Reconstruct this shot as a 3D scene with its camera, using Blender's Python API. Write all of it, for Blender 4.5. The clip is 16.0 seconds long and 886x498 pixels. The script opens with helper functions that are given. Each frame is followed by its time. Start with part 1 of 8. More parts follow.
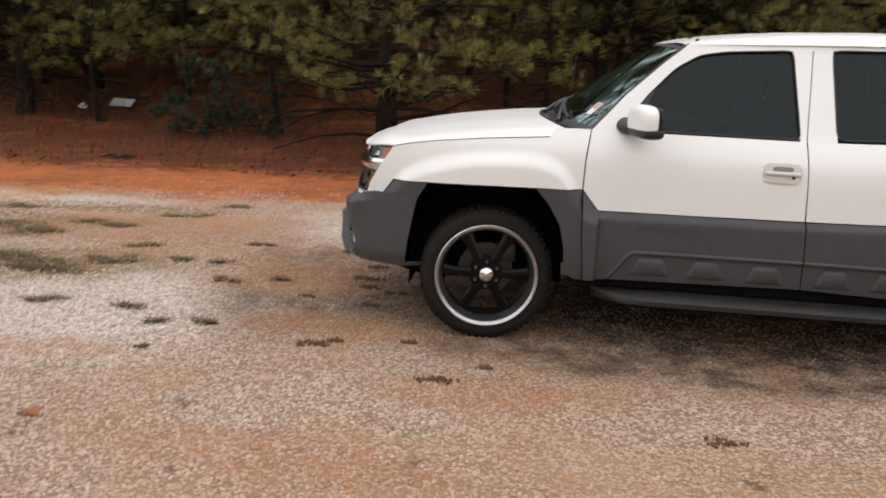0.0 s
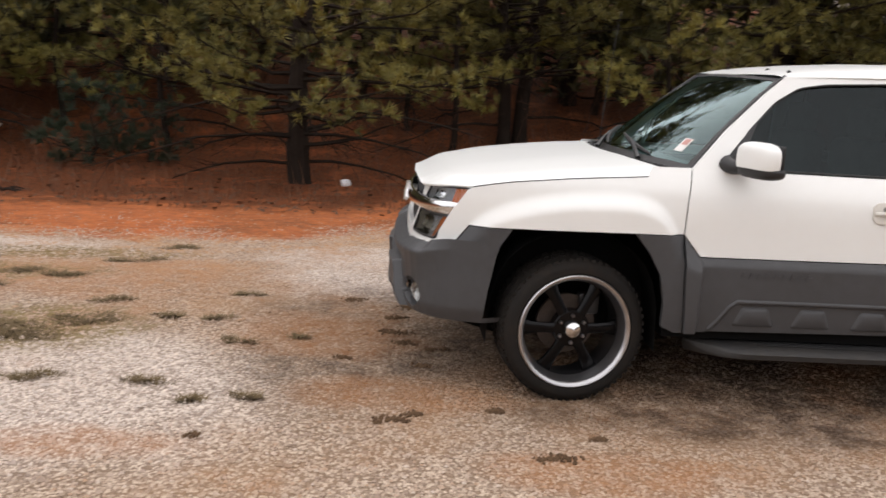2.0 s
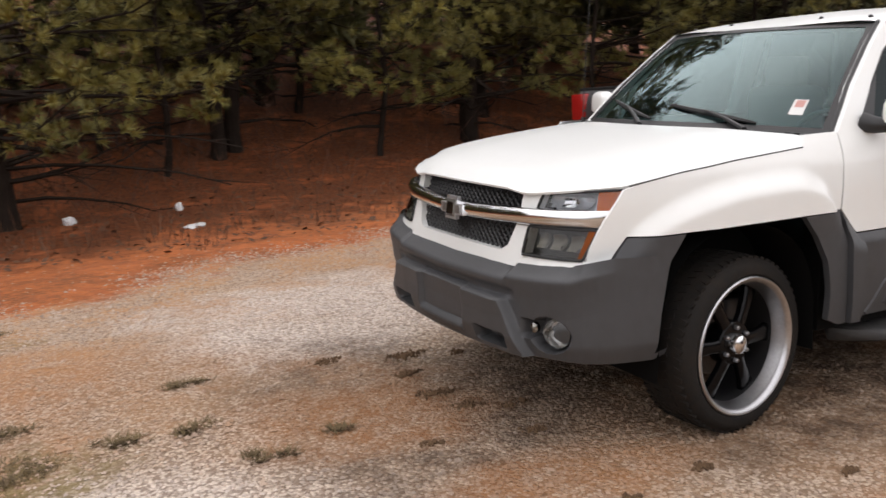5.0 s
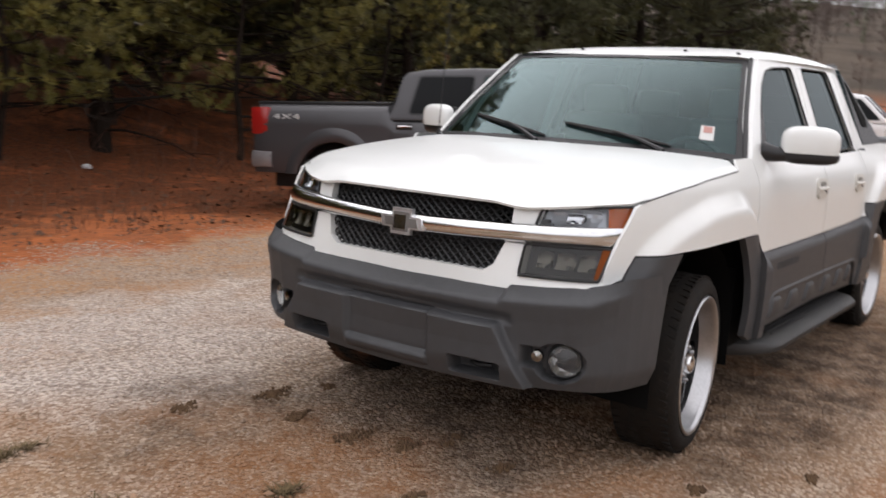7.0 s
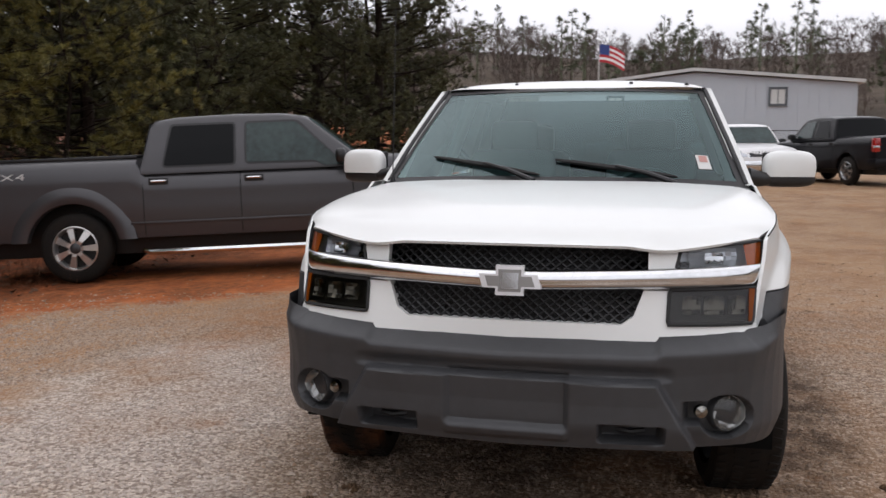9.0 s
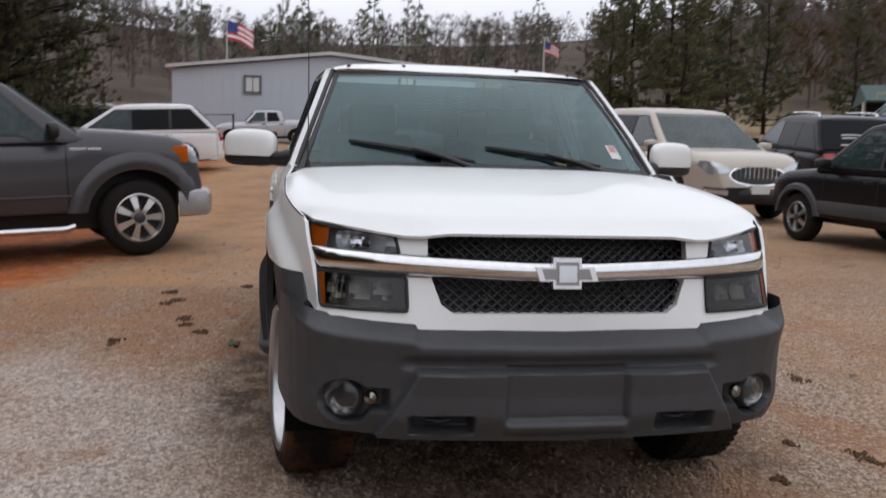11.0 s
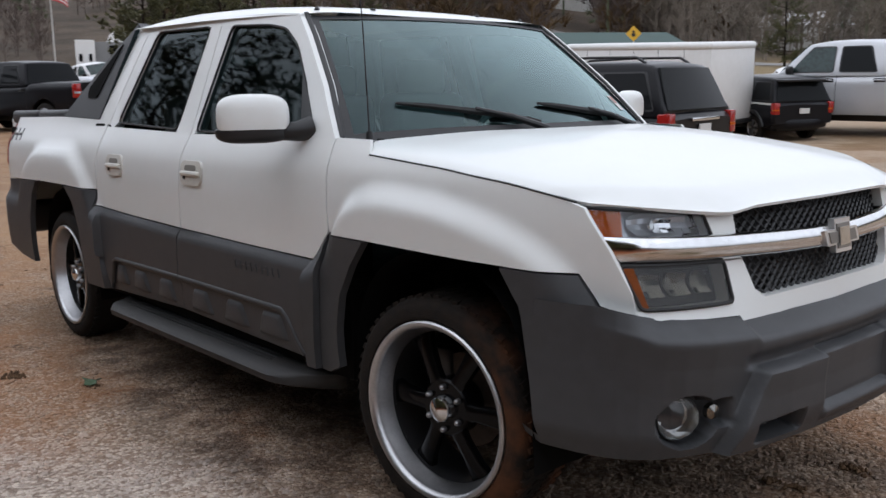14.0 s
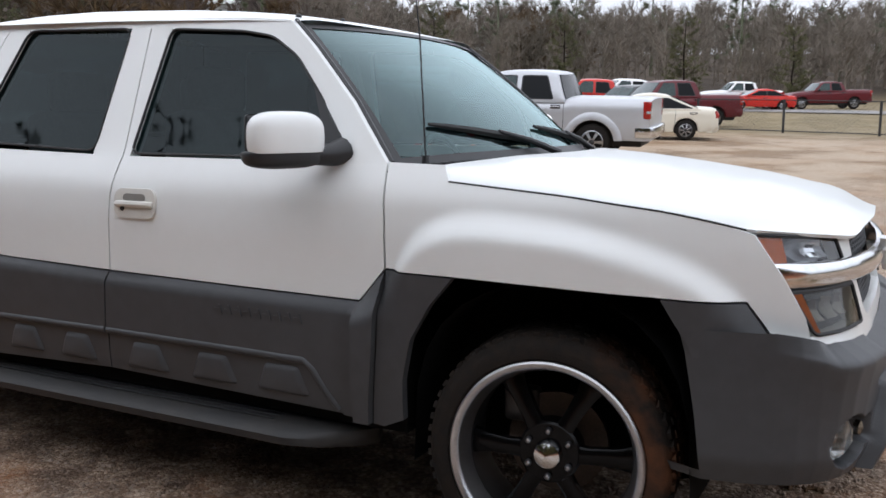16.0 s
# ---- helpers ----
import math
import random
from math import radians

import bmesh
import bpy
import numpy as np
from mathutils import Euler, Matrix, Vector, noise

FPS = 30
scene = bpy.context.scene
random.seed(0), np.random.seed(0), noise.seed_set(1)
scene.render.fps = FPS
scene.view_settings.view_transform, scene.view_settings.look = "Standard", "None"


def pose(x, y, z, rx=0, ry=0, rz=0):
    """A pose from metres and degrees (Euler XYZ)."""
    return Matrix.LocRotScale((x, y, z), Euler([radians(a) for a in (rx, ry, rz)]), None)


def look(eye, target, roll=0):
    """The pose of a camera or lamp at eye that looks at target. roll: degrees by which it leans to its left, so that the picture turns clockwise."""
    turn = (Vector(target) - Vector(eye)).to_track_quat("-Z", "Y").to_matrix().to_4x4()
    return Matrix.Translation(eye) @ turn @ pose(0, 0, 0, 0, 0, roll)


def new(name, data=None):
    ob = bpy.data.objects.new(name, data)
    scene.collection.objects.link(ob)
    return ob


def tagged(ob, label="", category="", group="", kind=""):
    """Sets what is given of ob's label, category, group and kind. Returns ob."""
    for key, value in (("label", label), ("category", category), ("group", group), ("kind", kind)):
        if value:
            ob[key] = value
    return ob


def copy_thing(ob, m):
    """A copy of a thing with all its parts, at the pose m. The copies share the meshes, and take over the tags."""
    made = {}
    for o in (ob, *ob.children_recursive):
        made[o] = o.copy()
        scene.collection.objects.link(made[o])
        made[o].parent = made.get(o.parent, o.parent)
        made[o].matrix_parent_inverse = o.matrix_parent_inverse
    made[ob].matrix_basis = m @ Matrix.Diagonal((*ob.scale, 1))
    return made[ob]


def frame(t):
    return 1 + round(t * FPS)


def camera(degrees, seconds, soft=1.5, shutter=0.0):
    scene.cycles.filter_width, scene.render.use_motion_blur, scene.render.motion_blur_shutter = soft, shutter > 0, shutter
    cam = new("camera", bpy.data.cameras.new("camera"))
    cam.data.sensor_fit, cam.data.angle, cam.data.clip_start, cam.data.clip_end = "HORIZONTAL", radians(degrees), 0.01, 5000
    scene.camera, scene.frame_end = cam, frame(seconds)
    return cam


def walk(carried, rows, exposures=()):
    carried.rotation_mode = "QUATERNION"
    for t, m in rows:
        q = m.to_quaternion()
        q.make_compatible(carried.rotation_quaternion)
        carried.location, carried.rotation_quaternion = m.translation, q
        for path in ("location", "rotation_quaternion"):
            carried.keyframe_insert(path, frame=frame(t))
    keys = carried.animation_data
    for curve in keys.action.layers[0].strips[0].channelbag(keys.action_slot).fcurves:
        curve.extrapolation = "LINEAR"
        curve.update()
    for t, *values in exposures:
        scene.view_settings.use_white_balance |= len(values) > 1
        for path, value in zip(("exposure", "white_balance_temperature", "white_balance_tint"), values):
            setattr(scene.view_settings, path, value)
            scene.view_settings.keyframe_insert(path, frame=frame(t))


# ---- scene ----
cam = camera(51.8, 16.0, soft=1.5, shutter=0.3)
# seconds, place, yaw, pitch, roll
ROWS = [
    (0, 0.291, -5.856, 1.652, 6.74, -13.01, -2.74),
    (0.5, -0.046, -5.841, 1.669, 1.54, -10.76, -2.00),
    (1, -0.330, -5.688, 1.626, 3.52, -10.99, -4.12),
    (1.5, -0.626, -5.416, 1.635, 4.24, -12.50, -2.27),
    (2, -0.947, -5.262, 1.617, -2.96, -11.18, -3.49),
    (2.5, -1.198, -5.010, 1.626, -8.59, -10.54, -4.68),
    (3, -1.387, -4.638, 1.622, -11.30, -11.57, -3.20),
    (3.2, -1.513, -4.500, 1.601, -8.64, -12.44, -4.50),
    (5.3, -2.889, -3.438, 1.460, -32.97, -10.65, 0.80),
    (5.5, -2.996, -3.357, 1.438, -37.09, -12.13, -1.30),
    (6, -3.146, -2.954, 1.396, -39.84, -8.05, -1.35),
    (6.5, -3.397, -2.594, 1.368, -41.73, -7.19, -7.68),
    (7, -3.582, -2.182, 1.371, -53.61, -9.03, -3.41),
    (7.5, -3.619, -1.724, 1.379, -60.37, -10.38, -1.28),
    (8, -3.797, -1.309, 1.338, -65.36, -8.44, -2.84),
    (10.3, -3.836, 0.420, 1.306, -91.92, -11.00, 0.48),
    (10.5, -3.785, 0.544, 1.329, -94.30, -12.34, -1.65),
    (11, -3.663, 0.923, 1.309, -100.08, -6.33, -1.74),
    (11.5, -3.479, 1.272, 1.298, -106.39, -5.98, -3.06),
    (12, -3.251, 1.614, 1.335, -109.96, -7.17, -3.34),
    (12.5, -3.094, 2.007, 1.350, -115.02, -8.26, -1.88),
    (13, -2.824, 2.244, 1.325, -120.12, -8.04, -1.63),
    (13.5, -2.454, 2.416, 1.349, -124.03, -9.05, 0.65),
    (14, -2.128, 2.666, 1.330, -130.62, -9.16, 1.04),
    (14.5, -1.816, 2.773, 1.312, -133.48, -9.72, 0.61),
    (15, -1.500, 2.900, 1.333, -137.34, -9.72, 4.37),
    (15.5, -1.235, 3.196, 1.342, -147.31, -9.15, 3.51),
    (16, -0.926, 3.298, 1.349, -152.41, -8.16, -0.06),
]
walk(cam, [(t, pose(x, y, z, 90 + p, r, w)) for t, x, y, z, w, p, r in ROWS],
     exposures=[(0.0, 0.19, 6850, 15), (1.5, 0.29, 6850, 15), (3.0, 0.30, 6850, 15), (5.5, 0.28, 6750, 15), (7.5, 0.02, 6600, 15), (10.5, -0.30, 6350, 15), (12.5, -0.30, 6100, 13), (14.0, -0.17, 6050, 12), (16.0, 0.15, 6050, 12)])

# ---- light: a bright overcast sky, the sun only a soft glow behind the cloud ----
world = bpy.data.worlds.new("overcast_sky")
scene.world = world
world.use_nodes = True
wn, wl = world.node_tree.nodes, world.node_tree.links
wn.clear()
w_out = wn.new("ShaderNodeOutputWorld")
w_bg = wn.new("ShaderNodeBackground")
w_sky = wn.new("ShaderNodeTexSky")
w_sky.sky_type = "NISHITA"
w_sky.sun_disc = False
w_sky.sun_elevation = radians(62)
w_sky.sun_rotation = radians(8)
w_sky.dust_density = 4.0
w_hsv = wn.new("ShaderNodeHueSaturation")
w_hsv.inputs["Saturation"].default_value = 0.15
w_hsv.inputs["Value"].default_value = 0.10
wl.new(w_sky.outputs["Color"], w_hsv.inputs["Color"])
# cloud layer, darker in the haze along the horizon
w_tc, w_sep = wn.new("ShaderNodeTexCoord"), wn.new("ShaderNodeSeparateXYZ")
wl.new(w_tc.outputs["Generated"], w_sep.inputs["Vector"])
w_ramp = wn.new("ShaderNodeMapRange")
w_ramp.interpolation_type = "SMOOTHSTEP"
w_ramp.inputs["From Max"].default_value = 0.26
w_ramp.inputs["To Min"].default_value, w_ramp.inputs["To Max"].default_value = 0.46, 1.0
wl.new(w_sep.outputs["Z"], w_ramp.inputs["Value"])
w_noise = wn.new("ShaderNodeTexNoise")
w_noise.inputs["Scale"].default_value = 1.6
w_noise.inputs["Detail"].default_value = 4
wl.new(w_tc.outputs["Generated"], w_noise.inputs["Vector"])
w_nr = wn.new("ShaderNodeMapRange")
w_nr.inputs["To Min"].default_value, w_nr.inputs["To Max"].default_value = 0.82, 1.18
wl.new(w_noise.outputs["Fac"], w_nr.inputs["Value"])
w_mul = wn.new("ShaderNodeMath")
w_mul.operation = "MULTIPLY"
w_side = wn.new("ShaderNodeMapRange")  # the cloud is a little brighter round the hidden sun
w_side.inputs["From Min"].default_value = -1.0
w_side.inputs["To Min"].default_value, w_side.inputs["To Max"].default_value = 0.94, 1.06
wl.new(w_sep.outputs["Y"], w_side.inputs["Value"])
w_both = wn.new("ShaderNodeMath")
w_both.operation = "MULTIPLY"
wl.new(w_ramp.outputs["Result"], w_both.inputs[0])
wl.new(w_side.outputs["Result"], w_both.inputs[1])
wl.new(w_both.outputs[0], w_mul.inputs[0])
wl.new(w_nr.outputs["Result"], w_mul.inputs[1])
w_cloud = wn.new("ShaderNodeMix")
w_cloud.data_type = "RGBA"
w_cloud.inputs["A"].default_value, w_cloud.inputs["B"].default_value = (0, 0, 0, 1), (0.97, 0.99, 1.03, 1)
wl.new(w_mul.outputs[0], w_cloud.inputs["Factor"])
w_cloud.clamp_factor = False
w_mix = wn.new("ShaderNodeMix")
w_mix.data_type = "RGBA"
w_mix.inputs["Factor"].default_value = 0.88
wl.new(w_hsv.outputs["Color"], w_mix.inputs["A"])
wl.new(w_cloud.outputs["Result"], w_mix.inputs["B"])
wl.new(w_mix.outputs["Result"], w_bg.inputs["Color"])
w_bg.inputs["Strength"].default_value = 1.5
wl.new(w_bg.outputs["Background"], w_out.inputs["Surface"])
sun_data = bpy.data.lights.new("sun", "SUN")
sun_data.energy, sun_data.angle, sun_data.color = 0.5, radians(125), (1.0, 0.97, 0.93)
sun = new("sun", sun_data)
sun.matrix_world = look((2, 15, 28), (0, 0, 0))


# ---- materials ----
def mat(name, base, rough=0.5, metal=0.0, vary=0.0, scale=8.0, bump=0.0, bump_scale=60.0, coat=0.0, dark=None, spec=0.5, rnd=0.0):
    """A principled surface; vary mixes towards dark by two scales of noise, bump gives fine relief, rnd varies it from piece to piece."""
    m = bpy.data.materials.new(name)
    m.use_nodes = True
    n, l = m.node_tree.nodes, m.node_tree.links
    p = n["Principled BSDF"]
    p.inputs["Base Color"].default_value = (*base, 1)
    p.inputs["Roughness"].default_value = rough
    p.inputs["Metallic"].default_value = metal
    p.inputs["Coat Weight"].default_value = coat
    p.inputs["Coat Roughness"].default_value = 0.05
    p.inputs["Specular IOR Level"].default_value = spec
    tc = n.new("ShaderNodeTexCoord")
    if vary > 0:
        a, b = n.new("ShaderNodeTexNoise"), n.new("ShaderNodeTexNoise")
        a.inputs["Scale"].default_value, b.inputs["Scale"].default_value = scale, scale * 7
        a.inputs["Detail"].default_value = b.inputs["Detail"].default_value = 5
        l.new(tc.outputs["Object"], a.inputs["Vector"])
        l.new(tc.outputs["Object"], b.inputs["Vector"])
        mul = n.new("ShaderNodeMath")
        mul.operation = "MULTIPLY"
        l.new(a.outputs["Fac"], mul.inputs[0])
        l.new(b.outputs["Fac"], mul.inputs[1])
        ramp = n.new("ShaderNodeMapRange")
        ramp.inputs["From Min"].default_value, ramp.inputs["From Max"].default_value = 0.12, 0.42
        ramp.inputs["To Max"].default_value = vary
        l.new(mul.outputs[0], ramp.inputs["Value"])
        mix = n.new("ShaderNodeMix")
        mix.data_type = "RGBA"
        mix.inputs["A"].default_value = (*base, 1)
        mix.inputs["B"].default_value = (*(dark or [c * 0.45 for c in base]), 1)
        l.new(ramp.outputs["Result"], mix.inputs["Factor"])
        out = mix.outputs["Result"]
        if rnd > 0:
            info, hsv, mr = n.new("ShaderNodeObjectInfo"), n.new("ShaderNodeHueSaturation"), n.new("ShaderNodeMapRange")
            mr.inputs["To Min"].default_value, mr.inputs["To Max"].default_value = 1 - rnd, 1 + rnd
            l.new(info.outputs["Random"], mr.inputs["Value"])
            l.new(mr.outputs["Result"], hsv.inputs["Value"])
            l.new(out, hsv.inputs["Color"])
            out = hsv.outputs["Color"]
        l.new(out, p.inputs["Base Color"])
    if bump > 0:
        c, bp = n.new("ShaderNodeTexNoise"), n.new("ShaderNodeBump")
        c.inputs["Scale"].default_value = bump_scale
        c.inputs["Detail"].default_value = 6
        bp.inputs["Strength"].default_value = bump
        bp.inputs["Distance"].default_value = 0.01
        l.new(tc.outputs["Object"], c.inputs["Vector"])
        l.new(c.outputs["Fac"], bp.inputs["Height"])
        l.new(bp.outputs["Normal"], p.inputs["Normal"])
    return m


def glass(name, tint, face=0.045, edge=0.9, sheen=(1, 1, 1), power=4.5):
    """A thin pane: tinted see-through, with a mirror sheen that grows at grazing angles."""
    m = bpy.data.materials.new(name)
    m.use_nodes = True
    n, l = m.node_tree.nodes, m.node_tree.links
    n.remove(n["Principled BSDF"])
    t, g, mx, f = n.new("ShaderNodeBsdfTransparent"), n.new("ShaderNodeBsdfGlossy"), n.new("ShaderNodeMixShader"), n.new("ShaderNodeLayerWeight")
    t.inputs["Color"].default_value = (*tint, 1)
    g.inputs["Roughness"].default_value = 0.02
    g.inputs["Color"].default_value = (*sheen, 1)
    p, r = n.new("ShaderNodeMath"), n.new("ShaderNodeMapRange")
    p.operation = "POWER"
    p.inputs[1].default_value = power
    r.inputs["To Min"].default_value, r.inputs["To Max"].default_value = face, edge
    l.new(f.outputs["Facing"], p.inputs[0])
    l.new(p.outputs[0], r.inputs["Value"])
    l.new(r.outputs["Result"], mx.inputs["Fac"])
    l.new(t.outputs["BSDF"], mx.inputs[1])
    l.new(g.outputs["BSDF"], mx.inputs[2])
    l.new(mx.outputs["Shader"], n["Material Output"].inputs["Surface"])
    return m


M_WHITE = mat("white_car_paint", (0.755, 0.77, 0.755), 0.36, coat=0.38, vary=0.12, scale=2.5, dark=(0.66, 0.645, 0.60))
M_CLAD = mat("grey_plastic_cladding", (0.047, 0.0485, 0.052), 0.5, vary=0.6, scale=3.0, dark=(0.030, 0.030, 0.031), bump=0.12, bump_scale=420)
M_BOARD = mat("muddy_black_plastic", (0.014, 0.014, 0.0145), 0.6, vary=0.6, scale=5, dark=(0.032, 0.027, 0.022), bump=0.15, bump_scale=300)
M_BLACK = mat("black_trim", (0.012, 0.012, 0.013), 0.45, vary=0.3, scale=9)
M_SEAL = mat("black_rubber_seal", (0.010, 0.010, 0.010), 0.6)
M_CHROME = mat("chrome", (0.76, 0.77, 0.78), 0.13, 1.0, vary=0.35, scale=6, dark=(0.45, 0.46, 0.47))
M_ALLOY = mat("polished_alloy", (0.50, 0.50, 0.51), 0.34, 1.0, vary=0.3, scale=14)
M_TYRE = mat("tyre_rubber", (0.010, 0.0095, 0.009), 0.8, spec=0.2, vary=0.5, scale=5, dark=(0.026, 0.018, 0.012), bump=0.3, bump_scale=160)
M_TYRE_MUD = mat("muddy_tyre_rubber", (0.009, 0.0085, 0.008), 0.85, spec=0.2, vary=1.0, scale=5, dark=(0.020, 0.014, 0.010), bump=0.3, bump_scale=160)
tn, tl_ = M_TYRE_MUD.node_tree.nodes, M_TYRE_MUD.node_tree.links
t_p, t_tc, t_sep, t_nz = tn["Principled BSDF"], tn.new("ShaderNodeTexCoord"), tn.new("ShaderNodeSeparateXYZ"), tn.new("ShaderNodeTexNoise")
t_a, t_b, t_m, t_mix = tn.new("ShaderNodeMapRange"), tn.new("ShaderNodeMapRange"), tn.new("ShaderNodeMath"), tn.new("ShaderNodeMix")
t_nz.inputs["Scale"].default_value, t_nz.inputs["Detail"].default_value = 7, 7
tl_.new(t_tc.outputs["Object"], t_sep.inputs["Vector"])
tl_.new(t_tc.outputs["Object"], t_nz.inputs["Vector"])
tl_.new(t_sep.outputs["X"], t_a.inputs["Value"])  # dried clay flung on the leading side
t_a.inputs["From Min"].default_value, t_a.inputs["From Max"].default_value = -0.10, -0.26
tl_.new(t_nz.outputs["Fac"], t_b.inputs["Value"])
t_b.inputs["From Min"].default_value, t_b.inputs["From Max"].default_value = 0.42, 0.72
t_m.operation = "MULTIPLY"
tl_.new(t_a.outputs["Result"], t_m.inputs[0])
tl_.new(t_b.outputs["Result"], t_m.inputs[1])
t_mix.data_type = "RGBA"
t_old = t_p.inputs["Base Color"].links[0].from_socket
tl_.new(t_m.outputs[0], t_mix.inputs["Factor"])
tl_.new(t_old, t_mix.inputs["A"])
t_mix.inputs["B"].default_value = (0.125, 0.048, 0.019, 1)
tl_.new(t_mix.outputs["Result"], t_p.inputs["Base Color"])
M_GLOSSBLACK = mat("gloss_black_wheel", (0.003, 0.003, 0.0035), 0.16, spec=0.16)
M_NUT = mat("dark_chrome_nut", (0.30, 0.30, 0.31), 0.3, 1.0)
M_WELL = mat("black_liner", (0.0045, 0.0045, 0.0045), 0.9, spec=0.1)
M_GLASS_W = glass("windshield_glass", (0.42, 0.60, 0.60), 0.034, edge=0.68, sheen=(0.76, 0.97, 0.98), power=2.6)
M_GLASS_D = glass("tinted_side_glass", (0.07, 0.10, 0.105), 0.024, edge=0.36, sheen=(0.86, 0.98, 1.0))
M_LENS = glass("clear_lamp_lens", (0.80, 0.82, 0.84))
M_SMOKE = glass("smoked_lamp_lens", (0.46, 0.45, 0.42), 0.035)
M_AMBER = mat("amber_lens", (0.47, 0.090, 0.002), 0.30, spec=0.10, vary=0.5, scale=30)
M_AMBER_SMOKED = mat("smoked_amber_lens", (0.19, 0.045, 0.004), 0.25, spec=0.12, vary=0.6, scale=30)
M_RED = mat("red_lens", (0.30, 0.012, 0.010), 0.18, coat=0.5)
M_LAMPIN = mat("lamp_housing", (0.045, 0.045, 0.047), 0.35, 0.3)
M_FOG = mat("fog_lamp_bowl", (0.55, 0.54, 0.51), 0.22, 0.85, vary=0.9, scale=40, dark=(0.16, 0.155, 0.145))
M_REFLECT = mat("lamp_reflector", (0.80, 0.80, 0.80), 0.10, 1.0)
M_DIMREFLECT = mat("aged_lamp_reflector", (0.40, 0.39, 0.36), 0.16, 1.0, vary=1.0, scale=45, dark=(0.10, 0.10, 0.095))
M_BOWL = mat("dull_lamp_bowl", (0.60, 0.62, 0.65), 0.34, 0.7, vary=0.5, scale=30)
M_SEAT = mat("grey_seat_cloth", (0.20, 0.21, 0.21), 0.9, vary=0.5, scale=10)
M_DASH = mat("dark_dashboard", (0.09, 0.095, 0.095), 0.6, vary=0.4, scale=8)
M_RUST = mat("rusty_brake_disc", (0.10, 0.075, 0.06), 0.6, 0.5, vary=0.7, scale=20)
M_PAPER = mat("white_sticker", (0.62, 0.62, 0.60), 0.6)
M_REDINK = mat("red_sticker_print", (0.46, 0.24, 0.21), 0.6)
M_HANDLE = mat("off_white_door_handle", (0.62, 0.60, 0.55), 0.35, vary=0.2, scale=20)


# ---- mesh helpers ----
def link(name, verts, faces, material, parent=None, label="", smooth=True):
    me = bpy.data.meshes.new(name)
    me.from_pydata([tuple(v) for v in verts], [], [tuple(f) for f in faces])
    me.materials.append(material)
    if smooth:
        me.polygons.foreach_set("use_smooth", [True] * len(me.polygons))
    me.update()
    ob = new(name, me)
    if parent:
        ob.parent = parent
    return tagged(ob, label)


def part(name, bm, material, parent=None, label="", smooth=True):
    """Links a bmesh as one mesh object under a thing or a part."""
    bmesh.ops.recalc_face_normals(bm, faces=bm.faces)
    me = bpy.data.meshes.new(name)
    bm.to_mesh(me)
    bm.free()
    me.materials.append(material)
    if smooth:
        me.polygons.foreach_set("use_smooth", [True] * len(me.polygons))
        me.set_sharp_from_angle(angle=radians(38))
    ob = new(name, me)
    if parent:
        ob.parent = parent
    return tagged(ob, label)


def facing(ob, way):
    """Turns the sheet's outer side towards a direction."""
    me = ob.data
    n = Vector((0, 0, 0))
    for f in me.polygons:
        n += f.normal * f.area
    if n.dot(Vector(way)) < 0:
        me.flip_normals()
    return ob


def thing(name, m, label, category, group="", kind=""):
    ob = new(name)
    ob.matrix_world = m
    return tagged(ob, label, category, group, kind)


def box(bm, lo, hi, bevel=0.0, seg=2, m=None):
    """A box between two corners, its edges rounded."""
    r = bmesh.ops.create_cube(bm, size=1)
    vs = r["verts"]
    for v in vs:
        v.co = Vector([lo[i] + (v.co[i] + 0.5) * (hi[i] - lo[i]) for i in range(3)])
    if bevel > 0:
        es = list({e for v in vs for e in v.link_edges})
        out = bmesh.ops.bevel(bm, geom=es, offset=bevel, segments=seg, affect="EDGES", profile=0.5)
        vs = list({v for f in out["faces"] for v in f.verts} | {v for v in vs if v.is_valid})
    if m is not None:
        seen = set(vs)
        for v in list(seen):
            for e in v.link_edges:
                seen.update(e.verts)
        bmesh.ops.transform(bm, matrix=m, verts=list(seen))


def lathe(bm, rings, n=48, axis="Y"):
    """Turns (radius, along) pairs round an axis."""
    loops = []
    for r, a in rings:
        loop = []
        for i in range(n):
            c, s = math.cos(2 * math.pi * i / n) * r, math.sin(2 * math.pi * i / n) * r
            loop.append(bm.verts.new((c, a, s) if axis == "Y" else (c, s, a) if axis == "Z" else (a, c, s)))
        loops.append(loop)
    for p, q in zip(loops, loops[1:]):
        for i in range(n):
            bm.faces.new((p[i], p[(i + 1) % n], q[(i + 1) % n], q[i]))
    return loops


def tube(bm, pts, r, n=8, ends=True):
    """A round bar along points; r may be a list."""
    pts = [Vector(p) for p in pts]
    loops = []
    for i, p in enumerate(pts):
        d = (pts[min(i + 1, len(pts) - 1)] - pts[max(i - 1, 0)]).normalized()
        u = d.cross(Vector((0, 0, 1)) if abs(d.z) < 0.9 else Vector((1, 0, 0))).normalized()
        v = d.cross(u)
        rr = r[i] if isinstance(r, (list, tuple)) else r
        loops.append([bm.verts.new(p + (u * math.cos(2 * math.pi * k / n) + v * math.sin(2 * math.pi * k / n)) * rr) for k in range(n)])
    for a, b in zip(loops, loops[1:]):
        for k in range(n):
            bm.faces.new((a[k], a[(k + 1) % n], b[(k + 1) % n], b[k]))
    if ends:
        bm.faces.new(loops[0][::-1])
        bm.faces.new(loops[-1])


def smoothstep(a, b, v):
    t = min(1.0, max(0.0, (v - a) / (b - a)))
    return t * t * (3 - 2 * t)


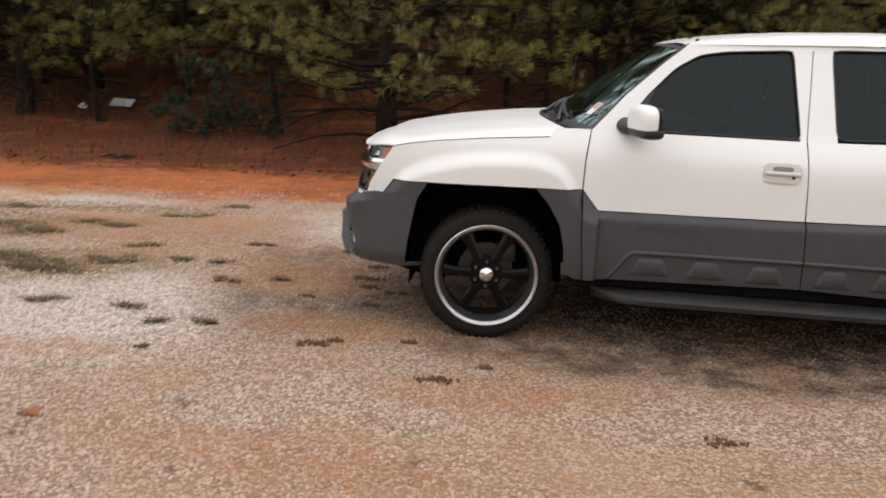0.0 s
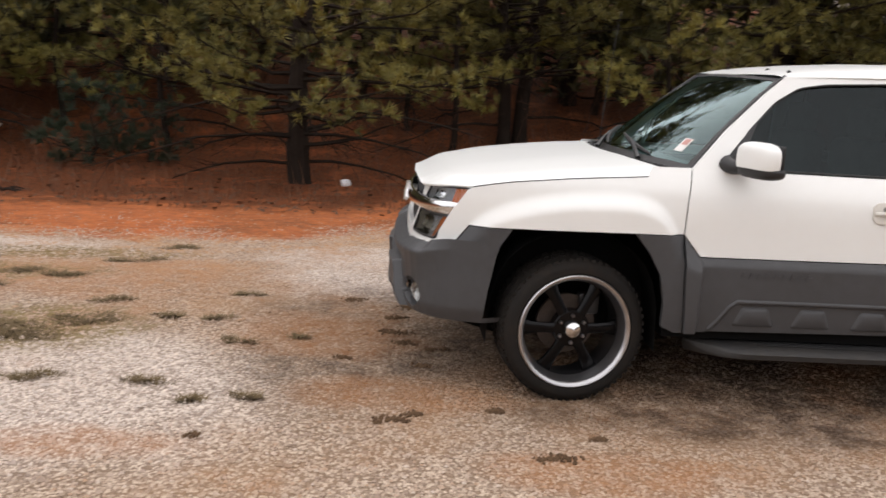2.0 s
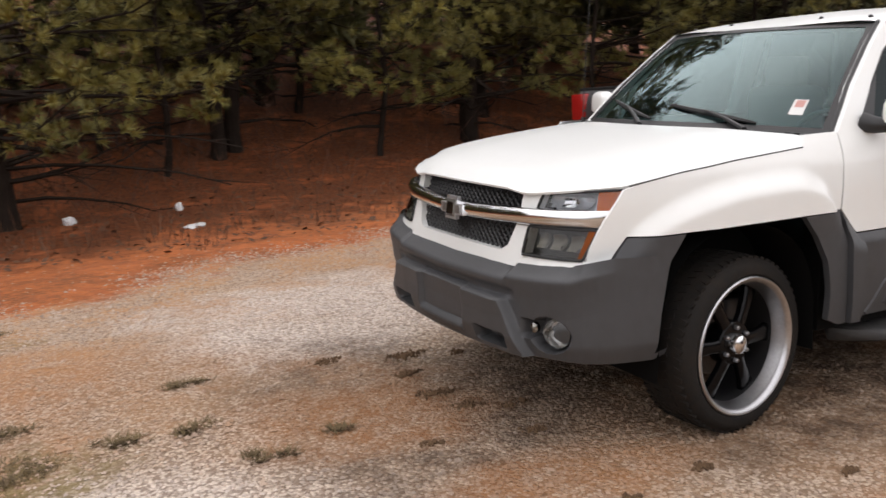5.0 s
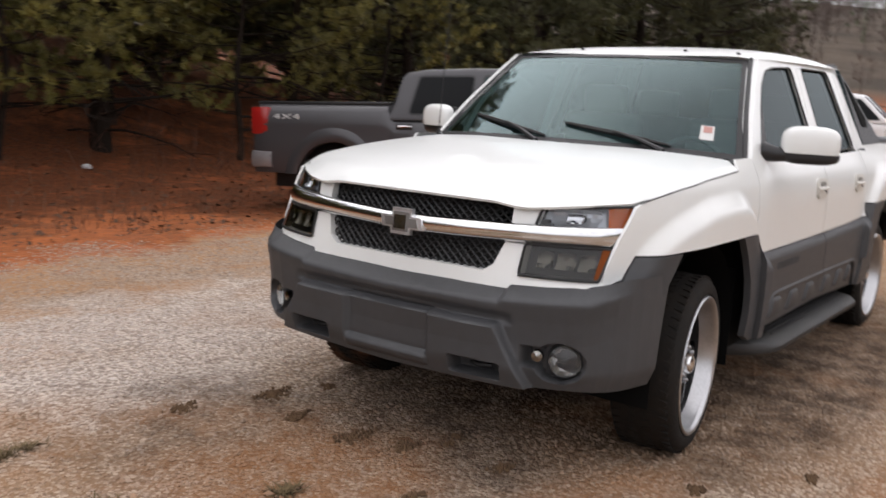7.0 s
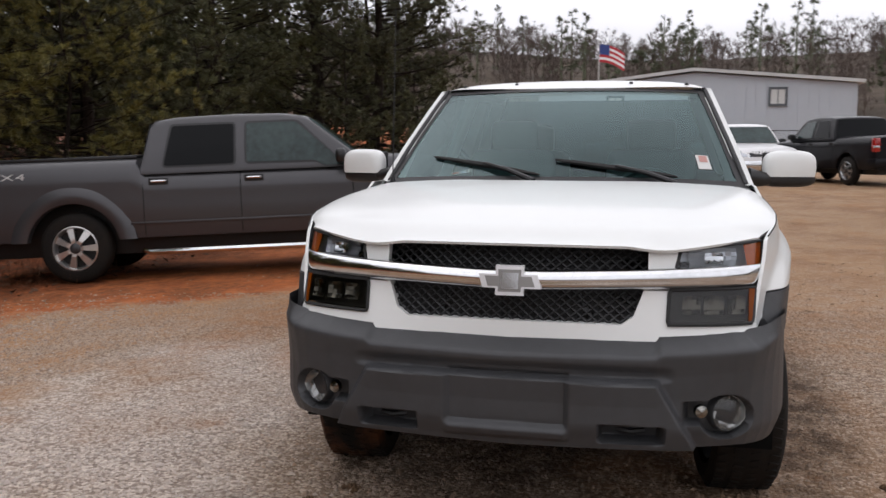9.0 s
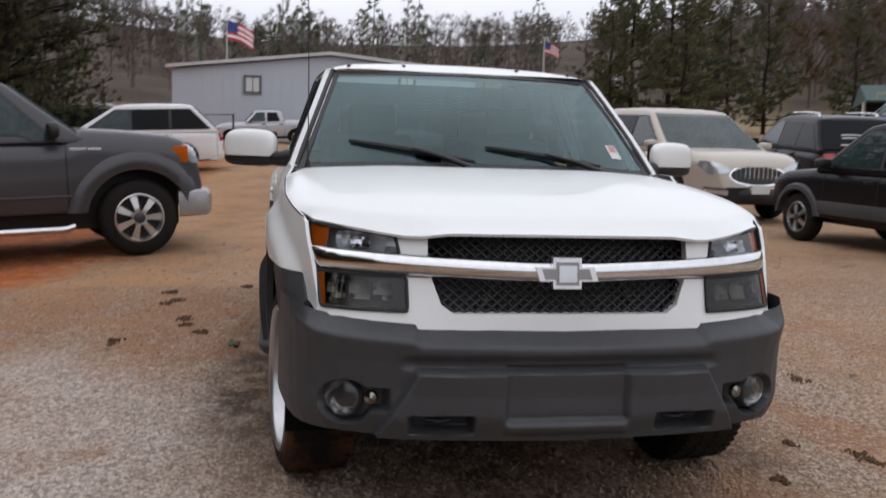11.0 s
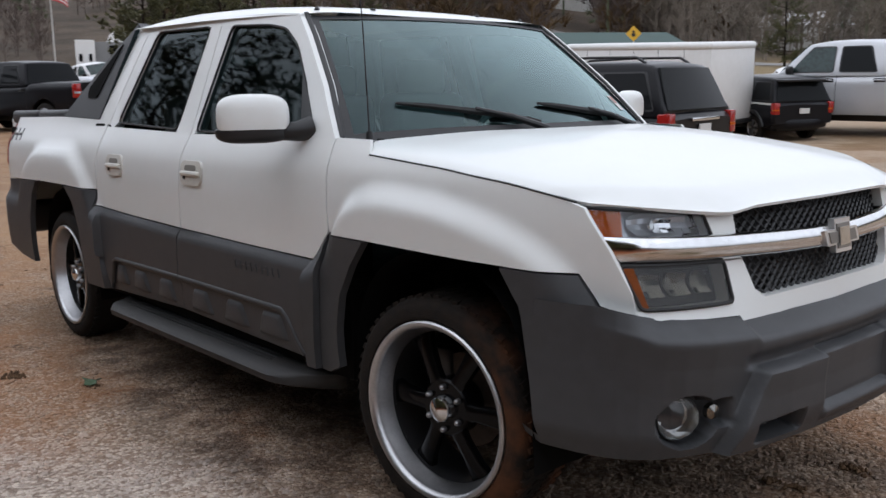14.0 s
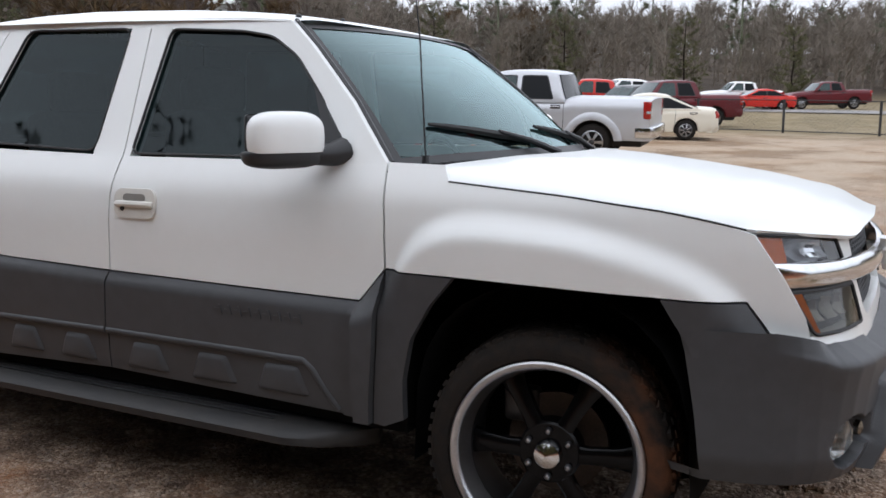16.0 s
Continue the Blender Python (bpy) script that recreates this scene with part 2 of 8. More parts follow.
def rounded(poly, r, seg=4):
    """The polygon with its corners rounded by about r."""
    out = []
    n = len(poly)
    for i in range(n):
        p, a, b = Vector(poly[i]), Vector(poly[i - 1]), Vector(poly[(i + 1) % n])
        ra, rb = min(r, (a - p).length * 0.45), min(r, (b - p).length * 0.45)
        s, e = p + (a - p).normalized() * ra, p + (b - p).normalized() * rb
        for k in range(seg + 1):
            t = k / seg
            out.append(tuple(s * (1 - t) ** 2 + p * 2 * t * (1 - t) + e * t * t))
    return out


def panel(name, polys, place, depth, material, parent, label="", step=0.04, edge=0.004, smooth=True):
    """A curved plate: flat outlines (u, v), cut into a grid, laid by place(u, v, inset) and given thickness, with a rounded rim."""
    bm = bmesh.new()
    for poly in polys:
        vs = [bm.verts.new((u, v, 0)) for u, v in poly]
        f = bm.faces.new(vs)
        lo = [min(p[i] for p in poly) for i in (0, 1)]
        hi = [max(p[i] for p in poly) for i in (0, 1)]
        geom = [f] + list(f.edges) + list(f.verts)
        for ax in (0, 1):
            k = math.floor(lo[ax] / step) + 1
            while k * step < hi[ax] - 1e-4:
                co, no = [0, 0, 0], [0, 0, 0]
                co[ax], no[ax] = k * step, 1
                r = bmesh.ops.bisect_plane(bm, geom=geom, plane_co=co, plane_no=no, dist=1e-5)
                geom = r["geom"]
                k += 1
    bmesh.ops.remove_doubles(bm, verts=bm.verts, dist=1e-4)
    rim = [e for e in bm.edges if len(e.link_faces) == 1]
    flat = {v: (v.co.x, v.co.y) for v in bm.verts}
    r = bmesh.ops.extrude_edge_only(bm, edges=rim)
    low = [g for g in r["geom"] if isinstance(g, bmesh.types.BMVert)]
    rimv = {}
    for v in low:
        near = [e.other_vert(v) for e in v.link_edges if e.other_vert(v) in flat]
        rimv[v] = flat[near[0]]
    r2 = bmesh.ops.extrude_edge_only(bm, edges=[e for e in bm.edges if len(e.link_faces) == 1])
    low2 = [g for g in r2["geom"] if isinstance(g, bmesh.types.BMVert)]
    deep = {}
    for v in low2:
        near = [e.other_vert(v) for e in v.link_edges if e.other_vert(v) in rimv]
        deep[v] = rimv[near[0]]
    for v, (a, b) in flat.items():
        v.co = place(a, b, 0.0)
    for v, (a, b) in rimv.items():
        v.co = place(a, b, edge)
    for v, (a, b) in deep.items():
        v.co = place(a, b, depth)
    return part(name, bm, material, parent, label, smooth)


def interp(x, xs, ys):
    return float(np.interp(x, xs, ys))


# ---- the white crew-cab pickup with grey cladding; it faces -x, its front axle over the origin ----
FX, FZ = [-0.60, -0.53, -0.47, -0.38, -0.23, -0.07, 0.15, 0.27, 0.39, 0.46, 0.52], [0.78, 0.89, 0.94, 0.99, 1.035, 1.068, 1.082, 1.078, 1.03, 0.94, 0.80]
RX, RZ = [2.66, 2.72, 2.85, 2.98, 3.12, 3.50, 3.66, 3.80, 3.90, 3.96], [0.82, 0.93, 1.05, 1.115, 1.14, 1.14, 1.11, 1.04, 0.93, 0.82]


def eased(xs, zs, width=17):
    gx = np.arange(xs[0] - 0.3, xs[-1] + 0.3, 0.01)
    gz = np.interp(gx, xs, zs)
    k = np.hanning(width)
    return gx, np.convolve(np.pad(gz, width // 2, "edge"), k / k.sum(), "valid")


FX, FZ = eased(FX, FZ)
RX, RZ = eased(RX, RZ)
WZ = eased([0.28, 0.38, 0.50, 0.62, 0.80, 1.00, 1.10, 1.17, 1.225, 1.68, 1.74], [0.90, 0.925, 0.940, 0.946, 0.946, 0.952, 0.942, 0.910, 0.878, 0.700, 0.67], 11)
TX = eased([-0.80, -0.70, -0.56, -0.40, -0.20, 0.10, 0.48, 0.60], [0.175, 0.150, 0.112, 0.062, 0.032, 0.020, 0.012, 0.0])


def side_width(x, z):
    """Half the truck's width, at a place along it and a height: tumblehome, front taper, and swollen wings over the wheels."""
    w = interp(z, *WZ)
    taper = interp(x, *TX)
    if z > 1.2:
        taper *= max(0.0, 1 - (z - 1.2) * 6)
    swell = 0.0
    if x < 0.6:
        swell = 0.043 * smoothstep(-0.012, 0.085, interp(x, FX, FZ) - z) if z > 0.35 else 0.043
        swell *= smoothstep(0.53, 0.44, x) if z > 0.885 else 1.0
    elif x > 2.6:
        swell = 0.042 * smoothstep(-0.012, 0.085, interp(x, RX, RZ) - z)
        taper = 0.004 + max(0.0, x - 4.2) * 0.25
    return w - taper + swell


def on_side(s, lift=0.0):
    return lambda x, z, inset: Vector((x, s * (side_width(x, z) + lift - inset), z))


def on_cladding(s):
    """The lower door cladding: its top edge is chamfered."""
    def place(x, z, inset):
        top = interp(x, [0.505, 0.594, 1.674, 2.68], [0.885, 0.784, 0.795, 0.824])
        return Vector((x, s * (side_width(x, z) + 0.002 + 0.022 * smoothstep(0.0, 0.036, top - z) - inset), z))
    return place


def nose(y, z):
    """How far forward the front face stands."""
    a = abs(y)
    x = interp(a, [0, 0.3, 0.513, 0.62, 0.70, 0.76, 0.80, 0.83], [-0.825, -0.820, -0.806, -0.788, -0.765, -0.738, -0.708, -0.67])
    return x + (z - 0.763) * (0.12 + 0.40 * (a / 0.8) ** 2)


def on_nose(lift=0.0):
    return lambda y, z, inset: Vector((nose(y, z) - lift + inset, y, z))


def flip(poly):
    return [(-a, b) for a, b in poly][::-1]


truck = thing("pickup_truck", Matrix.Identity(4), "white four-door pickup truck with grey plastic cladding, parked on gravel", "pickup truck")


def bar_along(parent, name, pts, r, material, label="", n=8):
    bm = bmesh.new()
    tube(bm, pts, r, n)
    return part(name, bm, material, parent, label)


def letter_bars(parent, s, x0, x1, z, h, material, n, lean=0.0, lift=0.002):
    """Raised maker's script on a flank, reduced to plain strokes."""
    bm = bmesh.new()
    w = (x1 - x0) / n
    for i in range(n):
        a = x0 + i * w
        for q in ([(a, z), (a + w * 0.22, z), (a + w * 0.22 + lean, z + h), (a + lean, z + h)], [(a + w * 0.22, z + h * 0.4), (a + w * 0.8, z + h * 0.4), (a + w * 0.8, z + h * 0.6), (a + w * 0.22, z + h * 0.6)]):
            lo = [bm.verts.new((x, s * (side_width(x, zz) + lift - 0.004), zz)) for x, zz in q]
            hi = [bm.verts.new((x, s * (side_width(x, zz) + lift + 0.003), zz)) for x, zz in q]
            bm.faces.new(hi)
            for k in range(4):
                bm.faces.new((lo[k], lo[(k + 1) % 4], hi[(k + 1) % 4], hi[k]))
    return tagged(part("raised_script", bm, material, parent, smooth=False), kind="stuff")


WF = rounded([(0.755, 1.222), (0.80, 1.39), (0.955, 1.553), (1.08, 1.628), (1.22, 1.652), (1.56, 1.674), (1.612, 1.222)], 0.035)
WR = rounded([(1.80, 1.228), (1.765, 1.684), (2.345, 1.700), (2.52, 1.256)], 0.045)

for s in (-1, 1):
    P = on_side(s)
    # wing
    panel("front_wing", [[(0.502, 0.895), (0.26, 0.893), (-0.34, 0.880), (-0.545, 0.872), (-0.605, 0.790), (-0.703, 0.766), (-0.688, 0.83), (-0.628, 0.94),
                          (-0.555, 1.048), (-0.45, 1.083), (-0.34, 1.104), (-0.06, 1.136), (0.31, 1.164), (0.335, 1.210), (0.525, 1.214), (0.505, 1.05)]],
          P, 0.012, M_WHITE, truck, "white front wing swelling over the wheel", step=0.014)
    panel("wing_cladding", [[(0.504, 0.889), (0.26, 0.887), (0.335, 0.80), (0.40, 0.69), (0.428, 0.56), (0.432, 0.43), (0.50, 0.40), (0.537, 0.405), (0.515, 0.65)]],
          P, 0.03, M_CLAD, truck, "grey plastic cladding behind the front wheel", step=0.03)
    panel("arch_cladding", [[(-0.34, 0.874), (-0.543, 0.866), (-0.600, 0.785), (-0.596, 0.735), (-0.50, 0.725), (-0.425, 0.725), (-0.408, 0.765), (-0.385, 0.80)]],
          on_side(s, 0.003), 0.03, M_CLAD, truck, "grey plastic cladding ahead of the front wheel", step=0.03)
    # doors
    fd = panel("front_door", [[(0.509, 0.893), (0.596, 0.789), (1.10, 0.793), (1.672, 0.801), (1.660, 1.00), (1.643, 1.212), (0.531, 1.212), (0.512, 1.05)]],
               P, 0.012, M_WHITE, truck, "white front door", step=0.03)
    panel("cladding", [[(0.509, 0.884), (0.594, 0.783), (1.10, 0.787), (1.674, 0.795), (1.686, 0.58), (0.785, 0.575), (0.70, 0.47), (0.655, 0.41), (0.542, 0.405), (0.52, 0.65)]],
          on_cladding(s), 0.03, M_CLAD, fd, "grey plastic lower door cladding", step=0.018)
    panel("sill_cladding", [[(0.790, 0.570), (1.686, 0.575), (1.694, 0.43), (0.66, 0.41), (0.705, 0.465)]], on_side(s, 0.010), 0.03, M_CLAD, fd, step=0.03)
    rd = panel("rear_door", [[(1.679, 0.801), (2.20, 0.812), (2.675, 0.830), (2.662, 1.00), (2.655, 1.235), (1.650, 1.212), (1.666, 1.00)]],
               P, 0.012, M_WHITE, truck, "white rear door", step=0.03)
    panel("cladding", [[(1.681, 0.795), (2.20, 0.806), (2.678, 0.824), (2.63, 0.66), (2.58, 0.50), (2.545, 0.40), (2.53, 0.44), (2.46, 0.575), (1.692, 0.58)]],
          on_cladding(s), 0.03, M_CLAD, rd, "grey plastic lower door cladding", step=0.018)
    panel("sill_cladding", [[(1.693, 0.575), (2.455, 0.570), (2.525, 0.435), (2.54, 0.40), (1.70, 0.43)]], on_side(s, 0.010), 0.03, M_CLAD, rd, step=0.03)
    for k, (a, b) in enumerate([(0.80, 1.0), (1.10, 1.29), (1.41, 1.60), (1.77, 1.95), (2.06, 2.24), (2.32, 2.46)]):
        bm = bmesh.new()
        rings = []
        for dz, dx, out in ((0, 0, 0.010), (0.012, 0.012, 0.025), (0.026, 0.028, 0.031)):
            q = [(a - 0.015 + dx, 0.445 + dz * 0.4), (b + 0.015 - dx, 0.445 + dz * 0.4), (b - 0.030 - dx * 0.6, 0.552 - dz), (a + 0.030 + dx * 0.6, 0.552 - dz)]
            rings.append([bm.verts.new((x, s * (side_width(x, z) + out - 0.008), z)) for x, z in rounded(q, 0.015, 2)])
        for p, q in zip(rings, rings[1:]):
            for i in range(len(p)):
                bm.faces.new((p[i], p[(i + 1) % len(p)], q[(i + 1) % len(q)], q[i]))
        bm.faces.new(rings[-1])
        part("sill_step_pad", bm, M_CLAD, fd if k < 3 else rd)
    for door, run in ((fd, [(0.672, 0.425), (0.716, 0.478), (0.765, 0.548), (0.800, 0.575), (1.10, 0.577), (1.40, 0.578), (1.684, 0.579)]), (rd, [(1.694, 0.579), (2.10, 0.577), (2.42, 0.574), (2.458, 0.560), (2.52, 0.44)])):
        bar_along(door, "moulded_ridge", [(x, s * (side_width(x, z) + 0.017), z) for x, z in run], 0.014, M_CLAD, "", 10)
    letter_bars(fd, s, 0.80, 1.17, 0.695, 0.032, M_CLAD, 9, 0.008, 0.025)
    # handles: oval bezel, pull and its hollow
    for door, hx in ((fd, 1.528), (rd, 2.391)):
        bz = panel("door_handle", [rounded([(hx - 0.098, 0.998), (hx + 0.098, 0.998), (hx + 0.098, 1.102), (hx - 0.098, 1.102)], 0.042, 5)], on_side(s, 0.010), 0.012, M_HANDLE, door, "off-white pull handle in an oval bezel", step=0.02)
        panel("hollow", [rounded([(hx - 0.055, 1.060), (hx + 0.055, 1.060), (hx + 0.050, 1.084), (hx - 0.050, 1.084)], 0.015, 3)], on_side(s, 0.0125), 0.004, mat("handle_hollow", (0.20, 0.19, 0.17), 0.6) if "handle_hollow" not in bpy.data.materials else bpy.data.materials["handle_hollow"], bz, step=0.02)
        bm = bmesh.new()
        tube(bm, [(hx - 0.086, s * (side_width(hx, 1.05) + 0.008), 1.046), (hx - 0.07, s * (side_width(hx, 1.05) + 0.015), 1.048), (hx + 0.07, s * (side_width(hx, 1.05) + 0.015), 1.048), (hx + 0.086, s * (side_width(hx, 1.05) + 0.008), 1.046)], 0.0115, 8)
        part("pull", bm, M_HANDLE, bz)
        bm = bmesh.new()
        lx = hx + 0.055
        lathe(bm, [(0.0001, side_width(lx, 1.03) + 0.015), (0.008, side_width(lx, 1.03) + 0.015), (0.009, side_width(lx, 1.03) + 0.008)], 12)
        bmesh.ops.transform(bm, matrix=Matrix.Translation((lx, 0, 1.03)) @ Matrix.Diagonal((1, s, 1, 1)), verts=bm.verts)
        part("lock", bm, M_BLACK, bz)
    # bed side, its cladding
    panel("bed_side", [[(2.682, 0.912), (3.06, 0.918), (3.55, 0.918), (3.96, 0.908), (4.42, 0.885), (4.43, 1.10), (4.40, 1.28), (3.4, 1.285), (2.665, 1.265), (2.668, 1.0)]],
          P, 0.012, M_WHITE, truck, "white bed side swelling over the rear wheel", step=0.03)
    panel("arch_cladding", [[(2.684, 0.906), (3.06, 0.912), (2.955, 0.83), (2.88, 0.68), (2.86, 0.52), (2.855, 0.39), (2.555, 0.395), (2.60, 0.52), (2.655, 0.70), (2.687, 0.83)]], on_side(s, 0.003), 0.03, M_CLAD, truck, "grey plastic cladding ahead of the rear wheel", step=0.03)
    panel("arch_cladding", [[(3.55, 0.912), (3.96, 0.902), (4.42, 0.879), (4.45, 0.60), (4.40, 0.52), (4.0, 0.42), (3.76, 0.40), (3.745, 0.52), (3.72, 0.68), (3.65, 0.83)]], on_side(s, 0.003), 0.03, M_CLAD, truck, "grey plastic cladding behind the rear wheel", step=0.03)
    letter_bars(truck, s, 4.02, 4.26, 1.14, 0.075, M_CLAD, 3, 0.0, 0.0)
    tl = panel("tail_light", [rounded([(4.335, 0.98), (4.435, 0.98), (4.41, 1.24), (4.325, 1.24)], 0.02)], on_side(s, 0.006), 0.03, M_RED, truck, "red tail light", step=0.04)
    # cab pillars and roof rail
    panel("cab_pillar", [[(0.530, 1.208), (0.755, 1.208), (0.755, 1.222), (0.80, 1.39), (0.955, 1.553), (1.08, 1.628), (1.22, 1.652), (1.22, 1.70), (1.02, 1.683), (0.90, 1.585), (0.70, 1.40)]],
          P, 0.05, M_WHITE, truck, "white windshield pillar", step=0.04)
    bar_along(truck, "pillar_moulding", [(x + 0.003, s * (side_width(x, z) - 0.034), z - 0.003) for x, z in ((0.535, 1.212), (0.615, 1.305), (0.70, 1.40), (0.80, 1.495), (0.90, 1.585), (0.965, 1.640), (1.02, 1.683))], 0.013, M_BLACK, "black moulding beside the windshield", 8)
    panel("roof_rail", [[(1.22, 1.652), (1.56, 1.674), (1.765, 1.684), (2.345, 1.700), (2.64, 1.700), (2.62, 1.738), (1.9, 1.728), (1.22, 1.70)]], P, 0.05, M_WHITE, truck, step=0.04)
    panel("cab_pillar", [[(1.612, 1.222), (1.56, 1.674), (1.662, 1.679), (1.643, 1.208), (1.613, 1.208)]], P, 0.05, M_WHITE, truck, "white door pillar", step=0.04)
    panel("cab_pillar", [[(1.668, 1.679), (1.765, 1.684), (1.80, 1.228), (1.80, 1.208), (1.649, 1.208)]], P, 0.05, M_WHITE, truck, "white door pillar", step=0.04)
    panel("cab_pillar", [[(2.52, 1.256), (2.345, 1.700), (2.47, 1.700), (2.636, 1.245), (2.56, 1.230)]], P, 0.05, M_WHITE, truck, "white rear door pillar", step=0.04)
    panel("cab_pillar", [[(2.642, 1.245), (2.476, 1.700), (2.60, 1.735), (2.80, 1.262)]], P, 0.05, M_WHITE, truck, "white rear cab pillar", step=0.04)
    # windows
    for w, nm in ((WF, "front_window"), (WR, "rear_window")):
        g = facing(panel(nm, [w], on_side(s, -0.014), 0.004, M_GLASS_D, truck, "dark tinted side window", step=0.06), (0, s, 0))
        bm = bmesh.new()
        pts = [Vector((x, s * (side_width(x, z) - 0.002), z)) for x, z in w]
        tube(bm, pts + pts[:1], 0.0055, 6, ends=False)
        part("window_seal", bm, M_SEAL, g)
    panel("mirror_patch", [[(0.752, 1.224), (0.70, 1.222), (0.66, 1.226), (0.80, 1.39), (0.86, 1.45)]], on_side(s, 0.004), 0.02, M_BLACK, truck, step=0.04)
    # sloping rear buttress
    sail = panel("rear_buttress", [[(2.806, 1.272), (3.38, 1.288), (3.20, 1.42), (3.0, 1.555), (2.82, 1.675), (2.66, 1.768), (2.606, 1.738)]], P, 0.05, M_CLAD, truck, "grey plastic sloping buttress behind the cab", step=0.04)
    panel("opening", [rounded([(2.775, 1.672), (2.845, 1.622), (3.09, 1.440), (3.06, 1.385), (2.93, 1.385)], 0.02, 2)], on_side(s, 0.006), 0.01, M_WELL, sail, "dark slot in the buttress", step=0.04)
    # running board
    bm = bmesh.new()
    prof = [(0.80, 0.335), (0.80, 0.362), (0.90, 0.366), (0.985, 0.356), (1.005, 0.338), (1.0, 0.312), (0.97, 0.302), (0.82, 0.305)]
    loops = []
    for x, k, dz in ((0.60, 0.0, 0.0), (0.66, 0.45, 0.0), (0.76, 0.86, 0), (0.86, 1, 0), (1.5, 1, 0), (2.1, 1, 0), (2.42, 1, 0), (2.50, 0.8, 0), (2.56, 0.3, 0)):
        loops.append([bm.verts.new((x, s * (0.83 + (y * 1.01 - 0.83) * (k if y > 0.83 else 1)), z - 0.018)) for y, z in prof])
    for p, q in zip(loops, loops[1:]):
        for i in range(len(p)):
            bm.faces.new((p[i], p[(i + 1) % len(p)], q[(i + 1) % len(q)], q[i]))
    bm.faces.new(loops[0])
    bm.faces.new(loops[-1][::-1])
    rb = part("running_board", bm, M_BOARD, truck, "grey plastic running board, scuffed and muddy")
    bm = bmesh.new()
    for i in range(3):
        box(bm, (0.95, s * 0.875 + 0.03 * s * i - 0.006, 0.347), (2.35, s * 0.875 + 0.03 * s * i + 0.006, 0.3515), 0.001, 1)
    part("tread_rib", bm, M_BLACK, rb)
    for bx in (0.9, 1.6, 2.3):
        bm = bmesh.new()
        tube(bm, [(bx, s * 0.70, 0.42), (bx, s * 0.80, 0.33), (bx, s * 0.9, 0.32)], 0.02)
        part("bracket", bm, M_BLACK, rb)
    # mirror
    turn = Matrix.Translation((0.785, s * 1.055, 1.290)) @ Matrix.Rotation(radians(-20 * s), 4, "Z")
    bm = bmesh.new()
    bmesh.ops.create_uvsphere(bm, u_segments=28, v_segments=16, radius=1)
    for v in bm.verts:
        c = [math.copysign(abs(a) ** 0.62, a) for a in v.co]
        v.co = Vector((c[0] * 0.060 if c[0] < 0 else c[0] * 0.035, c[1] * 0.128, c[2] * 0.080))
        if v.co.z < -0.045:
            v.co.z = -0.045
    bmesh.ops.transform(bm, matrix=turn, verts=bm.verts)
    mir = part("door_mirror", bm, M_WHITE, truck, "white door mirror cap on a black arm")
    bm = bmesh.new()
    bmesh.ops.create_uvsphere(bm, u_segments=28, v_segments=14, radius=1)
    for v in bm.verts:
        c = [math.copysign(abs(a) ** 0.62, a) for a in v.co]
        v.co = Vector((0.014 + c[0] * 0.062, c[1] * 0.133, -0.048 + c[2] * 0.046 if c[2] < 0 else -0.048 + c[2] * 0.013))
    bmesh.ops.transform(bm, matrix=turn, verts=bm.verts)
    part("mirror_base", bm, M_BLACK, mir)
    bm = bmesh.new()
    box(bm, (0.034, -0.112, -0.06), (0.050, 0.112, 0.070), 0.012, 3)
    bmesh.ops.transform(bm, matrix=turn, verts=bm.verts)
    part("mirror_back", bm, M_BLACK, mir)
    bm = bmesh.new()
    tube(bm, [(0.70, s * 0.865, 1.245), (0.715, s * 0.92, 1.235), (0.75, s * 0.97, 1.235)], [0.045, 0.036, 0.030], 12)
    part("mirror_arm", bm, M_BLACK, mir)

# bonnet
EDGE = eased([-0.60, -0.56, -0.45, -0.34, -0.06, 0.31, 0.46], [1.055, 1.058, 1.084, 1.105, 1.137, 1.166, 1.176], 15)
RIDGE = eased([-1.0, -0.80, -0.76, -0.70, -0.60, -0.45, -0.32, -0.10, 0.10, 0.33, 0.45], [0.98, 1.046, 1.064, 1.080, 1.104, 1.131, 1.152, 1.184, 1.208, 1.226, 1.234], 21)
bm = bmesh.new()
NU, NV = 44, 36
grid = []
for j in range(-NU, NU + 1):
    u = j / NU
    row = []
    for i in range(NV + 1):
        v = i / NV
        v = v ** 1.5
        a = abs(u)
        yf, yr = 0.808 * a, 0.872 * a
        xf = interp(yf, [0, 0.40, 0.49, 0.60, 0.70, 0.808], [-0.802, -0.788, -0.776, -0.733, -0.662, -0.562])
        zf = interp(yf, [0, 0.38, 0.47, 0.52, 0.60, 0.70, 0.808], [1.036, 1.035, 1.024, 1.024, 1.033, 1.045, 1.059])
        xr = 0.232 + 0.20 * a ** 2.2 - 0.112 * smoothstep(0.90, 1.0, a)
        x = xf + (xr - xf) * v
        edge = interp(x, *EDGE)
        ye = side_width(x, edge - 0.004) - 0.006
        y = a * (0.812 + (ye - 0.812) * smoothstep(-0.56, -0.45, x) if x < -0.45 else ye)
        mid = interp(x, *RIDGE)
        q = 0.80 * (1 - math.sqrt(max(0.0, 1 - a ** 5))) + 0.20 * a ** 2
        z = mid + (edge - mid) * q + 0.008 * smoothstep(0.80, 0.42, a) * smoothstep(-0.7, -0.4, x)
        k = math.sin(math.pi / 2 * min(1.0, v / 0.13))
        z = zf * (1 - k) + z * k if x < -0.35 else z
        row.append(bm.verts.new((x, math.copysign(y, u), z)))
    grid.append(row)
for p, q in zip(grid, grid[1:]):
    for i in range(NV):
        bm.faces.new((p[i], q[i], q[i + 1], p[i + 1]))
